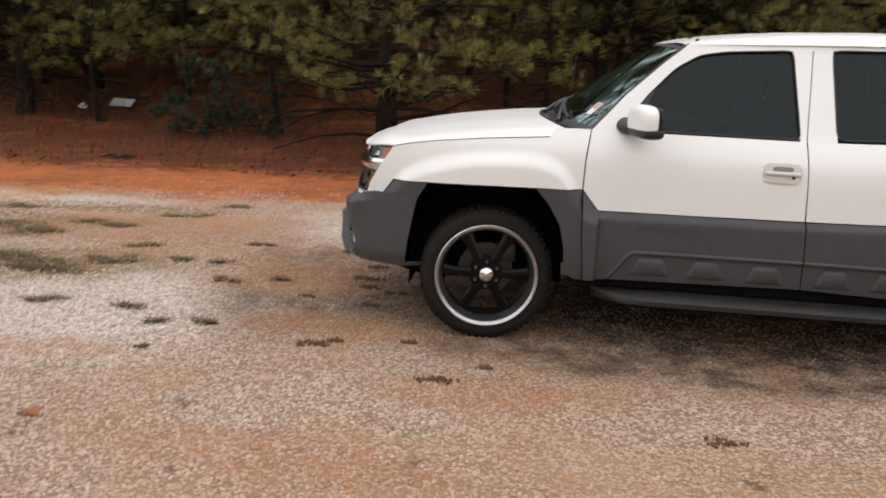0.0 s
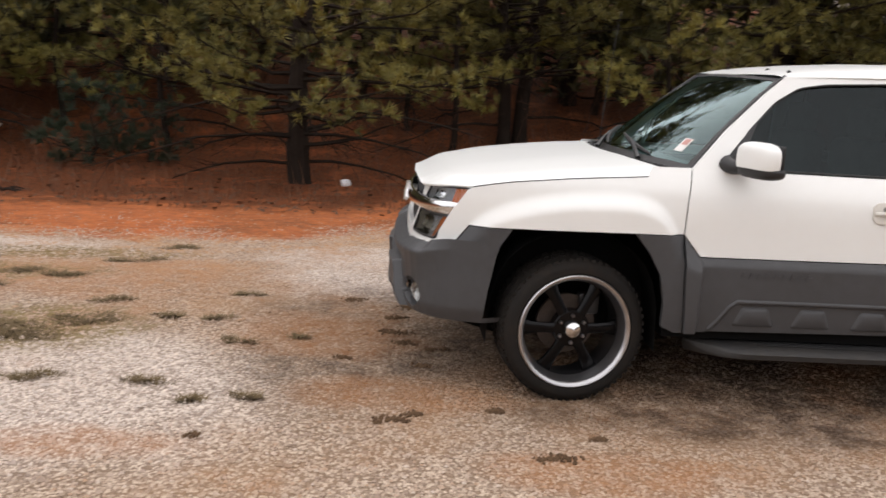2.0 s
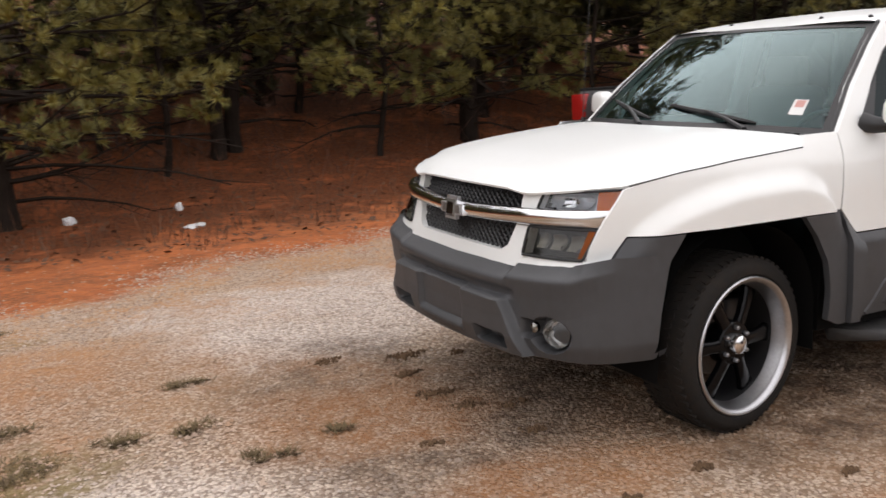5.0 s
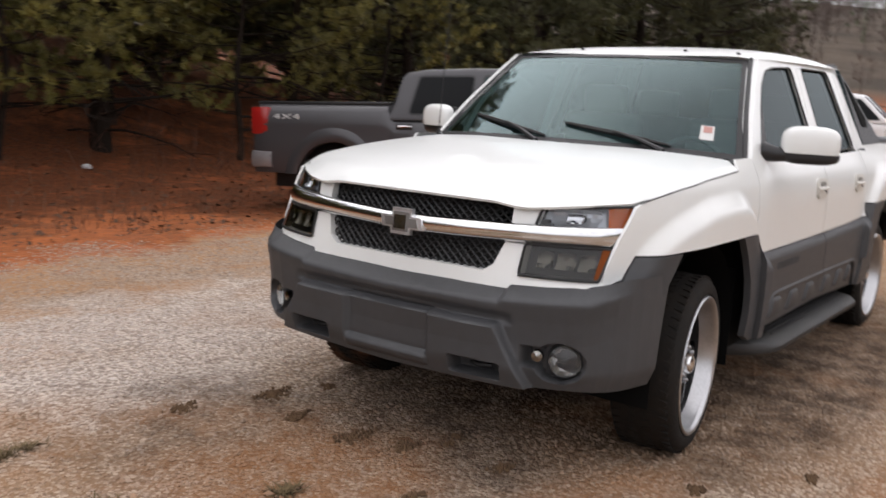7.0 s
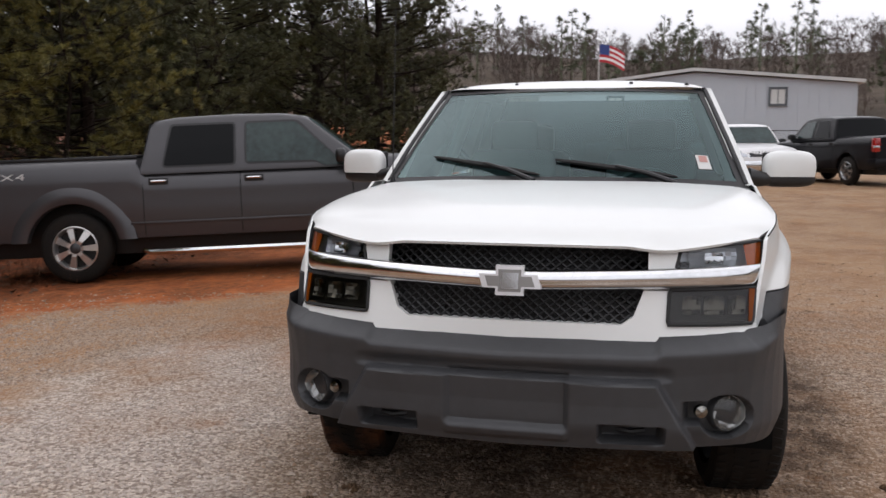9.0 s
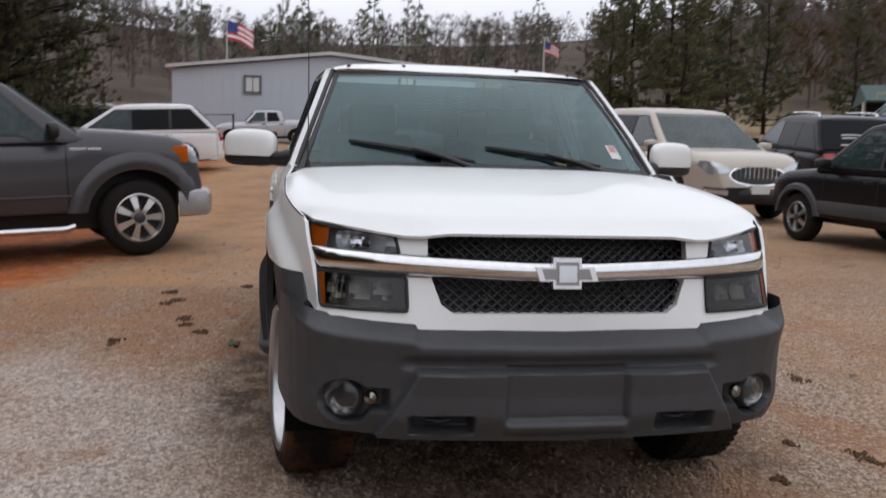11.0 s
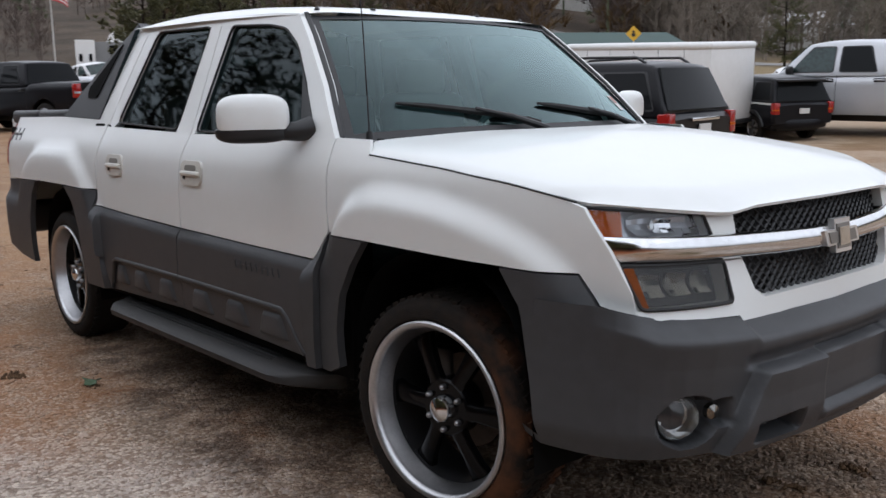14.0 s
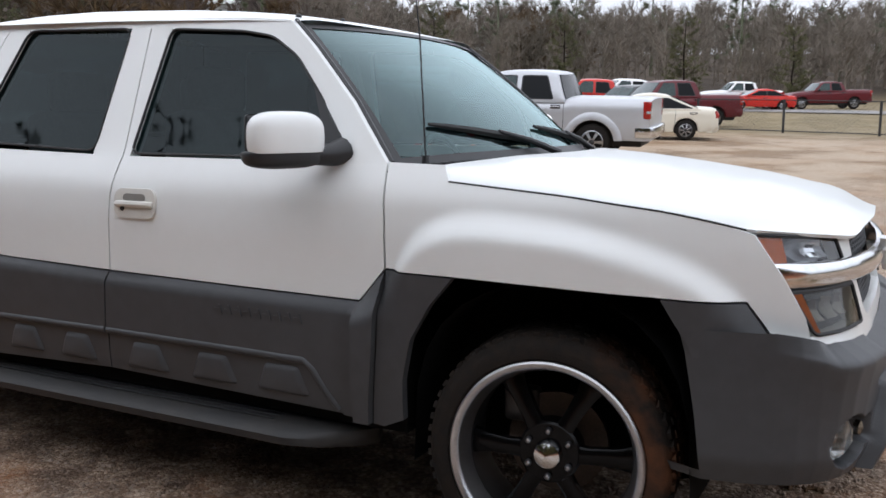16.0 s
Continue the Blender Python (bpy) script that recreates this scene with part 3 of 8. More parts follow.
r = bmesh.ops.extrude_edge_only(bm, edges=[e for e in bm.edges if len(e.link_faces) == 1])
for v in r["geom"]:
    if isinstance(v, bmesh.types.BMVert):
        v.co.z -= 0.009
        v.co.x += 0.006
        v.co.y *= 0.998
bonnet = part("bonnet", bm, M_WHITE, truck, "white bonnet with a raised centre")
for s in (-1, 1):
    xs = [-0.535 + 0.845 * k / 24 for k in range(25)]
    # thin dark bead added to draw the open gap along the bonnet
    bar_along(truck, "bonnet_seal", [(x, s * (side_width(x, interp(x, *EDGE) - 0.003) - 0.0005), interp(x, *EDGE) - 0.003) for x in xs], 0.003, M_SEAL, "dark line drawn for the gap under the bonnet edge", 6)

# windscreen, cowl, wipers
def screen(u, v, lift=0.0):
    a = abs(u)
    b = Vector((0.295 + 0.235 * a ** 2.2, 0.862 * u, 1.214 - 0.020 * a ** 3))
    t = Vector((0.935 + 0.075 * u * u, 0.664 * u, 1.683 - 0.012 * u * u))
    p = b.lerp(t, v)
    n = Vector((-0.6, 0, 0.8))
    return p + n * (0.022 * math.sin(math.pi * v) * (1 - 0.5 * a ** 4) + lift)


def screen_sheet(us, vs, lift):
    bm = bmesh.new()
    rows = [[bm.verts.new(screen(u, v, lift)) for v in vs] for u in us]
    for p, q in zip(rows, rows[1:]):
        for i in range(len(vs) - 1):
            bm.faces.new((p[i], q[i], q[i + 1], p[i + 1]))
    return bm


ws = facing(part("windshield", screen_sheet(np.linspace(-0.985, 0.985, 33), np.linspace(0.0, 1, 17), 0.0), M_GLASS_W, truck, "greenish windshield reflecting a grey sky"), (-1, 0, 1))
for s in (-1, 1):
    part("windshield_frame", screen_sheet(np.linspace(s * 0.945, s * 1.0, 4), np.linspace(0, 1, 17), 0.003), M_BLACK, ws)
part("windshield_frame", screen_sheet(np.linspace(-0.945, 0.945, 33), np.linspace(0.962, 1.0, 3), 0.003), M_BLACK, ws)
part("windshield_frame", screen_sheet(np.linspace(-0.945, 0.945, 33), np.linspace(0.0, 0.05, 3), 0.003), M_BLACK, ws)
bm = bmesh.new()
rows = []
for j in range(25):
    u = -1 + j / 12
    b = screen(u, 0.0)
    rows.append([bm.verts.new(b + Vector(d)) for d in ((0.02, 0, 0.004), (-0.03, 0, 0.0), (-0.085, 0, -0.004), (-0.10, 0, -0.05))])
for p, q in zip(rows, rows[1:]):
    for i in range(3):
        bm.faces.new((p[i], q[i], q[i + 1], p[i + 1]))
cowl = part("cowl", bm, M_BLACK, truck, "black plastic cowl with vents under the windshield")
bm = bmesh.new()
for j in range(46):
    u = -0.92 + j * 0.041
    b = screen(u, 0.0)
    box(bm, (b.x - 0.07, b.y - 0.004, b.z - 0.002), (b.x - 0.03, b.y + 0.004, b.z + 0.010), 0.002, 1)
tagged(part("vent_slat", bm, M_SEAL, cowl), kind="stuff")
for u0, u1, v0, v1 in ((0.10, 0.72, 0.05, 0.225), (-0.62, -0.02, 0.05, 0.185)):
    root = screen(u0, 0.0) + Vector((-0.03, 0, 0.01))
    tip = screen(u1, v1, 0.02)
    mid = screen((u0 + u1) / 2, 0.055 + (v1 - 0.055) / 2, 0.022)
    w = bar_along(truck, "wiper", [root, root.lerp(mid, 0.5) + Vector((0, 0, 0.008)), mid], [0.014, 0.011, 0.008], M_BLACK, "black windshield wiper")
    blade = [screen(u0 + (u1 - u0) * k / 8 * 1.08 - 0.02, 0.055 + (v1 - 0.055) * (k / 8), 0.010) for k in range(9)]
    bm = bmesh.new()
    tube(bm, blade, [0.006, 0.010, 0.012, 0.013, 0.014, 0.013, 0.012, 0.010, 0.006], 6)
    part("blade", bm, M_SEAL, w)
for lift, (du0, du1, dv0, dv1), m_, nm in ((0.0025, (-0.835, -0.765, 0.145, 0.27), M_PAPER, "sticker"), (0.0045, (-0.825, -0.78, 0.205, 0.262), M_REDINK, "sticker_print")):
    part(nm, screen_sheet(np.linspace(du0, du1, 4), np.linspace(dv0, dv1, 4), lift), m_, ws, "white paper sticker with red print" if nm == "sticker" else "")

# roof
bm = bmesh.new()
rows = []
XS = [0.0, 0.03, 0.08, 0.15, 0.25, 0.4, 0.55, 0.7, 0.85, 0.94, 1.0]
for k in XS:
    row = []
    for j in range(-16, 17):
        u = j / 16
        a = abs(u)
        xf = 0.932 + 0.078 * a * a
        x = xf + (2.62 - xf) * k
        y = 0.702 * u
        top = interp(x, [0.93, 1.02, 1.12, 1.30, 1.6, 2.1, 2.4, 2.62], [1.683, 1.708, 1.730, 1.754, 1.780, 1.802, 1.798, 1.772])
        rail = interp(x, [0.93, 1.02, 1.2, 1.8, 2.62], [1.668, 1.676, 1.690, 1.714, 1.732])
        z = top + (rail - top) * (0.35 * a ** 2 + 0.65 * a ** 9)
        row.append(bm.verts.new((x, y, z)))
    rows.append(row)
for p, q in zip(rows, rows[1:]):
    for i in range(32):
        bm.faces.new((p[i], q[i], q[i + 1], p[i + 1]))
roof = part("roof", bm, M_WHITE, truck, "white roof")
for y, z in ((-0.58, 1.706), (-0.30, 1.716), (0.30, 1.716), (0.58, 1.706)):
    bm = bmesh.new()
    bmesh.ops.create_uvsphere(bm, u_segments=10, v_segments=6, radius=0.012, matrix=Matrix.Translation((1.075, y, z)))
    part("roof_marker", bm, M_BLACK, roof)
# rear screen and cab back wall
bm = bmesh.new()
q = [bm.verts.new(p) for p in ((2.62, -0.70, 1.73), (2.62, 0.70, 1.73), (2.80, 0.86, 1.27), (2.80, -0.86, 1.27))]
bm.faces.new(q)
facing(part("rear_screen", bm, M_GLASS_D, truck, "dark rear cab window"), (1, 0, 1))
# bed cover, tailgate, rear bumper
bm = bmesh.new()
for a in (2.82, 3.36, 3.90):
    box(bm, (a, -0.84, 1.24), (a + 0.53, 0.84, 1.325), 0.025, 3)
part("bed_cover", bm, M_CLAD, truck, "dark grey hard bed cover in three sections")
bm = bmesh.new()
box(bm, (4.40, -0.84, 0.72), (4.45, 0.84, 1.28), 0.02, 3)
part("tailgate", bm, M_WHITE, truck, "white tailgate")
bm = bmesh.new()
box(bm, (4.38, -0.90, 0.50), (4.55, 0.90, 0.72), 0.04, 3)
part("rear_bumper", bm, M_CLAD, truck, "grey rear bumper")

def facets(name, s, ys, zs, nu, nv, depth, material, parent, seed):
    """A lamp's hollow reflector, pressed into flat facets that each lean their own way."""
    rr, bm = random.Random(seed), bmesh.new()
    mid_y, mid_z, hy, hz = (ys[0] + ys[1]) / 2, (zs[0] + zs[1]) / 2, (ys[1] - ys[0]) / 2, (zs[1] - zs[0]) / 2
    for i in range(nu):
        for k in range(nv):
            ty, tz = rr.uniform(-0.35, 0.35), rr.uniform(-0.35, 0.35)
            q = []
            for a, b in ((i, k), (i + 1, k), (i + 1, k + 1), (i, k + 1)):
                u, v = 2 * a / nu - 1, 2 * b / nv - 1
                y, z = mid_y + hy * u * (1 - 0.08 * v * v), mid_z + hz * v * (1 - 0.10 * u * u)
                x = nose(y, z) + 0.012 + depth * (1 - 0.5 * (u * u + v * v)) + 0.004 * (ty * (2 * (a - i) - 1) + tz * (2 * (b - k) - 1))
                q.append(bm.verts.new((x, s * y, z)))
            bm.faces.new(q)
    return facing(part(name, bm, material, parent, smooth=False), (-1, 0, 0))


# front face: painted surround, lamps, grilles, chrome bar
half = [(0.519, 0.890), (0.511, 0.780), (0.795, 0.786), (0.797, 0.763), (0.490, 0.744), (0.479, 0.728)]
panel("grille_surround", [half[0:6] + [(0.0, 0.719), (0.0, 0.777), (0.365, 0.777), (0.405, 0.805), (0.436, 0.890)], flip(half[0:6] + [(0.0, 0.719), (0.0, 0.777), (0.365, 0.777), (0.405, 0.805), (0.436, 0.890)])],
      on_nose(0.0), 0.05, M_WHITE, truck, "white painted grille surround", step=0.03)
for s in (1, -1):
    f = (lambda p: p) if s > 0 else flip
    panel("nose_panel", [f([(0.545, 1.022), (0.530, 0.955), (0.448, 0.955), (0.447, 1.014)])], on_nose(0.004), 0.04, M_WHITE, truck, step=0.03)
    up = f([(0.551, 1.021), (0.822, 1.048), (0.822, 0.962), (0.537, 0.955)])
    lo = f([(0.517, 0.893), (0.799, 0.899), (0.787, 0.789), (0.514, 0.784)])
    for nm, poly, lens, amber in (("headlight", up, M_LENS, f([(0.754, 1.040), (0.822, 1.047), (0.822, 0.964), (0.770, 0.962)])), ("lower_lamp", lo, M_SMOKE, f([(0.774, 0.895), (0.797, 0.896), (0.786, 0.793), (0.772, 0.792)]))):
        lamp = facing(panel(nm, [rounded(poly, 0.012, 3)], on_nose(0.006), 0.012, lens, truck, "clear headlight with amber corner" if nm == "headlight" else "smoked lower lamp with amber corner", step=0.03), (-1, 0, 0))
        panel("housing", [poly], on_nose(-0.045), 0.01, M_LAMPIN if nm == "lower_lamp" else M_BOWL, lamp, step=0.03)
        panel("rim", [[poly[i] for i in (0, 1)] + [(poly[1][0], poly[1][1] - 0.006), (poly[0][0], poly[0][1] - 0.006)]], on_nose(0.009), 0.05, M_SEAL, lamp, step=0.03)
        bm = bmesh.new()
        ring = [on_nose(0.006)(u_, v_, 0.0) for u_, v_ in rounded(poly, 0.012, 3)]
        fine = [p_.lerp(q_, k_ / 6) for p_, q_ in zip(ring, ring[1:] + ring[:1]) for k_ in range(6)]
        fine = [Vector((nose(p_.y, p_.z) - 0.006, p_.y, p_.z)) for p_ in fine]
        tube(bm, fine + fine[:1], 0.0055, 6, ends=False)
        part("lens_seal", bm, M_SEAL, lamp)
        panel("amber_lens", [amber], on_nose(0.0 if nm == "headlight" else 0.008), 0.008, M_AMBER if nm == "headlight" else M_AMBER_SMOKED, lamp, "amber side lens", step=0.03)
        if nm == "headlight":
            facets("reflector", s, (0.575, 0.735), (0.968, 1.026), 9, 4, 0.034, M_BOWL, lamp, 3)
            facets("bulb_reflector", s, (0.628, 0.690), (0.974, 1.010), 5, 3, 0.022, M_REFLECT, lamp, 8)
        else:
            for cy, w_ in ((0.590, 0.030), (0.662, 0.034), (0.735, 0.030)):
                facets("reflector", s, (cy - w_, cy + w_), (0.812, 0.872), 4, 4, 0.026, M_DIMREFLECT, lamp, int(cy * 100))

for nm, y0, zlo, zhi in (("upper_grille", 0.446, 0.935, 1.034), ("lower_grille", 0.434, 0.770, 0.905)):
    gr = panel(nm, [[(-y0, zlo), (y0, zlo), (y0, zhi - 0.014), (y0 - 0.05, zhi), (-y0 + 0.05, zhi), (-y0, zhi - 0.014)]], on_nose(-0.075), 0.01, M_SEAL, truck, "black honeycomb mesh grille", step=0.05)
    bm = bmesh.new()
    pitch, rise = 0.036, 0.030
    span = zhi - zlo
    for sgn in (1, -1):
        for i in range(-int(y0 / pitch) - 5, int(y0 / pitch) + 6):
            pts = []
            for k in range(15):
                z = zlo + span * k / 14
                y = i * pitch + sgn * (z - zlo - span / 2) * pitch / rise
                if abs(y) < (y0 if z < zhi - 0.014 else y0 - 0.05):
                    pts.append((nose(y, z) + 0.030, y, z))
            if len(pts) > 1:
                tube(bm, pts, 0.0048, 4, ends=False)
    tagged(part("grille_mesh", bm, M_BLACK, gr), kind="stuff")
    if nm == "lower_grille":
        for s in (1, -1):
            bm = bmesh.new()
            tube(bm, [(nose(0.2, 0.78) + 0.055, s * 0.27, 0.775), (nose(0.2, 0.9) + 0.055, s * 0.20, 0.90)], 0.010, 6)
            part("support_strut", bm, M_LAMPIN, gr, "pale strut behind the mesh")
# chrome bar
bm = bmesh.new()
rows = []
for j in range(61):
    y = -0.818 + j * 0.818 / 30
    a = abs(y)
    zt, zb = interp(a, [0, 0.12, 0.53, 0.818], [0.944, 0.945, 0.961, 0.970]), interp(a, [0, 0.12, 0.53, 0.818], [0.886, 0.887, 0.900, 0.906])
    c = (zt + zb) / 2
    h = (zt - zb) / 2 * 1.14
    k = 1 - 0.55 * smoothstep(0.78, 0.82, a)
    row = []
    for t in range(13):
        ang = math.pi * (t / 12 - 0.5)
        row.append(bm.verts.new((nose(y, c) - 0.004 - 0.034 * k * math.cos(ang) ** 0.7, y, c + h * math.sin(ang))))
    rows.append(row)
for p, q in zip(rows, rows[1:]):
    for i in range(12):
        bm.faces.new((p[i], q[i], q[i + 1], p[i + 1]))
    bm.faces.new((p[0], p[12], q[12], q[0]))
bar = part("chrome_bar", bm, M_CHROME, truck, "chrome bar across the grille")
# emblem, a plain cross-shaped plate with a raised rim
bow = [(-0.106, 0.890), (-0.048, 0.890), (-0.048, 0.866), (0.048, 0.866), (0.048, 0.890), (0.092, 0.890), (0.106, 0.936), (0.048, 0.936), (0.048, 0.966), (-0.048, 0.966), (-0.048, 0.936), (-0.092, 0.936)]
em = panel("emblem", [bow], on_nose(0.044), 0.02, mat("bright_emblem_rim", (0.82, 0.82, 0.83), 0.28, 0.85), bar, "plain chrome cross-shaped emblem", step=0.05)
panel("emblem_face", [[(y * 0.80, 0.914 + (z - 0.914) * 0.74) for y, z in bow]], on_nose(0.047), 0.003, mat("brushed_emblem", (0.30, 0.295, 0.285), 0.35, 0.8), em, step=0.05)
panel("emblem_centre", [[(-0.030, 0.888), (0.030, 0.888), (0.030, 0.942), (-0.030, 0.942)]], on_nose(0.051), 0.004, M_CHROME, em, step=0.05)

# front bumper: a dense shell with its relief pressed in
BP = [(-0.43, 0.921), (-0.50, 0.912), (-0.57, 0.900), (-0.63, 0.885), (-0.69, 0.862), (-0.74, 0.830), (-0.785, 0.785), (-0.815, 0.735), (-0.842, 0.65), (-0.862, 0.53), (-0.878, 0.38), (-0.887, 0.2), (-0.89, 0.0)]
lens = [0.0]
for p, q in zip(BP, BP[1:]):
    lens.append(lens[-1] + math.hypot(q[0] - p[0], q[1] - p[1]))


def bumper_point(t, z):
    """t from -1 (one arch) over 0 (the middle) to 1; z the height. The relief stands along the outward normal."""
    a = (1 - abs(t)) * lens[-1]
    x, y = interp(a, lens, [p[0] for p in BP]), interp(a, lens, [p[1] for p in BP])
    x2, y2 = interp(a + 0.01, lens, [p[0] for p in BP]), interp(a + 0.01, lens, [p[1] for p in BP])
    if a + 0.01 > lens[-1]:
        n = Vector((-1, 0, 0))
    else:
        d = Vector((x2 - x, y2 - y, 0)).normalized()
        n = Vector((d.y, -d.x, 0))
        if n.x > 0:
            n = -n
    top = interp(y, [0, 0.479, 0.50, 0.797, 0.84, 0.885, 0.92], [0.722, 0.730, 0.744, 0.765, 0.786, 0.804, 0.800])
    low = interp(y, [0, 0.55, 0.75, 0.9], [0.375, 0.385, 0.395, 0.388])
    z = low + (top - low) * z
    h = z - top
    x += (interp(z, [0.39, 0.57, 0.74, 0.79], [-0.458, -0.436, -0.405, -0.39]) + 0.43) * smoothstep(0.16, 0.0, a)
    off = interp(h, [-0.20, -0.12, -0.062, -0.050, -0.040, 0.0], [-0.006, 0.002, 0.013, 0.013, 0.006, -0.058 + 0.046 * smoothstep(0.79, 0.85, y)]) * smoothstep(0.15, 0.36, a)
    off -= 0.030 * smoothstep(0.47, 0.36, z)
    # proud lower panel with its plate hollow and two slots
    edge = 0.495 + (0.610 - z) * 0.58
    proud = smoothstep(0.0, -0.022, y - edge) * smoothstep(0.614, 0.596, z)
    off += 0.044 * proud - 0.012 * smoothstep(0.60, 0.62, z) * smoothstep(0.66, 0.63, z) * smoothstep(0.55, 0.5, y)
    off -= 0.024 * smoothstep(0.212, 0.190, y) * smoothstep(0.435, 0.455, z) * smoothstep(0.625, 0.600, z)
    off += 0.010 * smoothstep(0.215, 0.19, y) * smoothstep(0.440, 0.425, z) * smoothstep(0.395, 0.41, z)
    off -= 0.075 * smoothstep(0.300, 0.318, y) * smoothstep(0.515, 0.495, y) * smoothstep(0.400, 0.414, z) * smoothstep(0.468, 0.456, z)
    # lamp pocket
    d = math.hypot((y - 0.712) / 0.088, (z - 0.492) / 0.074)
    off -= 0.060 * max(smoothstep(1.02, 0.90, d), smoothstep(0.565, 0.600, y) * smoothstep(0.72, 0.70, y) * smoothstep(0.462, 0.478, z) * smoothstep(0.545, 0.530, z))
    p = Vector((x, y, z)) + n * off
    p.y = math.copysign(p.y, t) if t else 0.0
    return p


bm = bmesh.new()
NT_, NZ_ = 400, 78
rows = [[bm.verts.new(bumper_point(-1 + 2 * i / NT_, k / NZ_)) for k in range(NZ_ + 1)] for i in range(NT_ + 1)]
for p, q in zip(rows, rows[1:]):
    for i in range(NZ_):
        bm.faces.new((p[i], q[i], q[i + 1], p[i + 1]))
r = bmesh.ops.extrude_edge_only(bm, edges=[e for e in bm.edges if len(e.link_faces) == 1 and min(v.co.z for v in e.verts) < 0.41])
for v in r["geom"]:
    if isinstance(v, bmesh.types.BMVert):
        v.co.x += 0.12
        v.co.y *= 0.95
bumper = part("front_bumper", bm, M_CLAD, truck, "grey plastic front bumper, faded and scuffed")
for s in (1, -1):
    bm = bmesh.new()
    lathe(bm, [(0.064, 0.030), (0.063, 0.004), (0.059, -0.004), (0.059, 0.004)], 32, "X")
    n_ = Matrix.Translation((-0.776, s * 0.716, 0.497)) @ Matrix.Rotation(radians(-28 * s), 4, "Z")
    bmesh.ops.transform(bm, matrix=n_, verts=bm.verts)
    fog = part("fog_lamp", bm, M_CLAD, bumper, "round clear fog lamp")
    bm = bmesh.new()
    lathe(bm, [(0.060, -0.002), (0.055, 0.006), (0.044, 0.024), (0.026, 0.034), (0.001, 0.037)], 11, "X")
    for v in bm.verts:
        v.co.x += 0.006 * math.sin(v.co.y * 190) * math.cos(v.co.z * 170)
    bmesh.ops.transform(bm, matrix=n_, verts=bm.verts)
    part("reflector", bm, M_FOG, fog, smooth=False)
    bm = bmesh.new()
    lathe(bm, [(0.060, -0.002), (0.042, -0.013), (0.001, -0.019)], 32, "X")
    bmesh.ops.transform(bm, matrix=n_, verts=bm.verts)
    facing(part("lens", bm, M_LENS, fog), (-1, 0, 0))
    bm = bmesh.new()
    lathe(bm, [(0.022, 0.01), (0.020, -0.006), (0.001, -0.012)], 20, "X")
    bmesh.ops.transform(bm, matrix=Matrix.Translation((-0.822, s * 0.628, 0.508)) @ Matrix.Rotation(radians(-18 * s), 4, "Z"), verts=bm.verts)
    part("small_lamp", bm, M_DIMREFLECT, bumper, smooth=False)
    bm = bmesh.new()
    tube(bm, [(-0.83, s * 0.36, 0.434), (-0.845, s * 0.405, 0.430), (-0.83, s * 0.45, 0.434)], 0.010, 8)
    part("tow_hook", bm, M_BLACK, bumper, "steel tow hook in the slot")

# skid plate under the bumper
bm = bmesh.new()
box(bm, (-0.02, -0.60, -0.006), (0.56, 0.60, 0.006), 0.004, 1)
bmesh.ops.transform(bm, matrix=Matrix.Translation((-0.80, 0, 0.385)) @ Matrix.Rotation(radians(15), 4, "Y"), verts=bm.verts)
part("skid_plate", bm, M_WELL, truck, "black skid plate under the bumper")

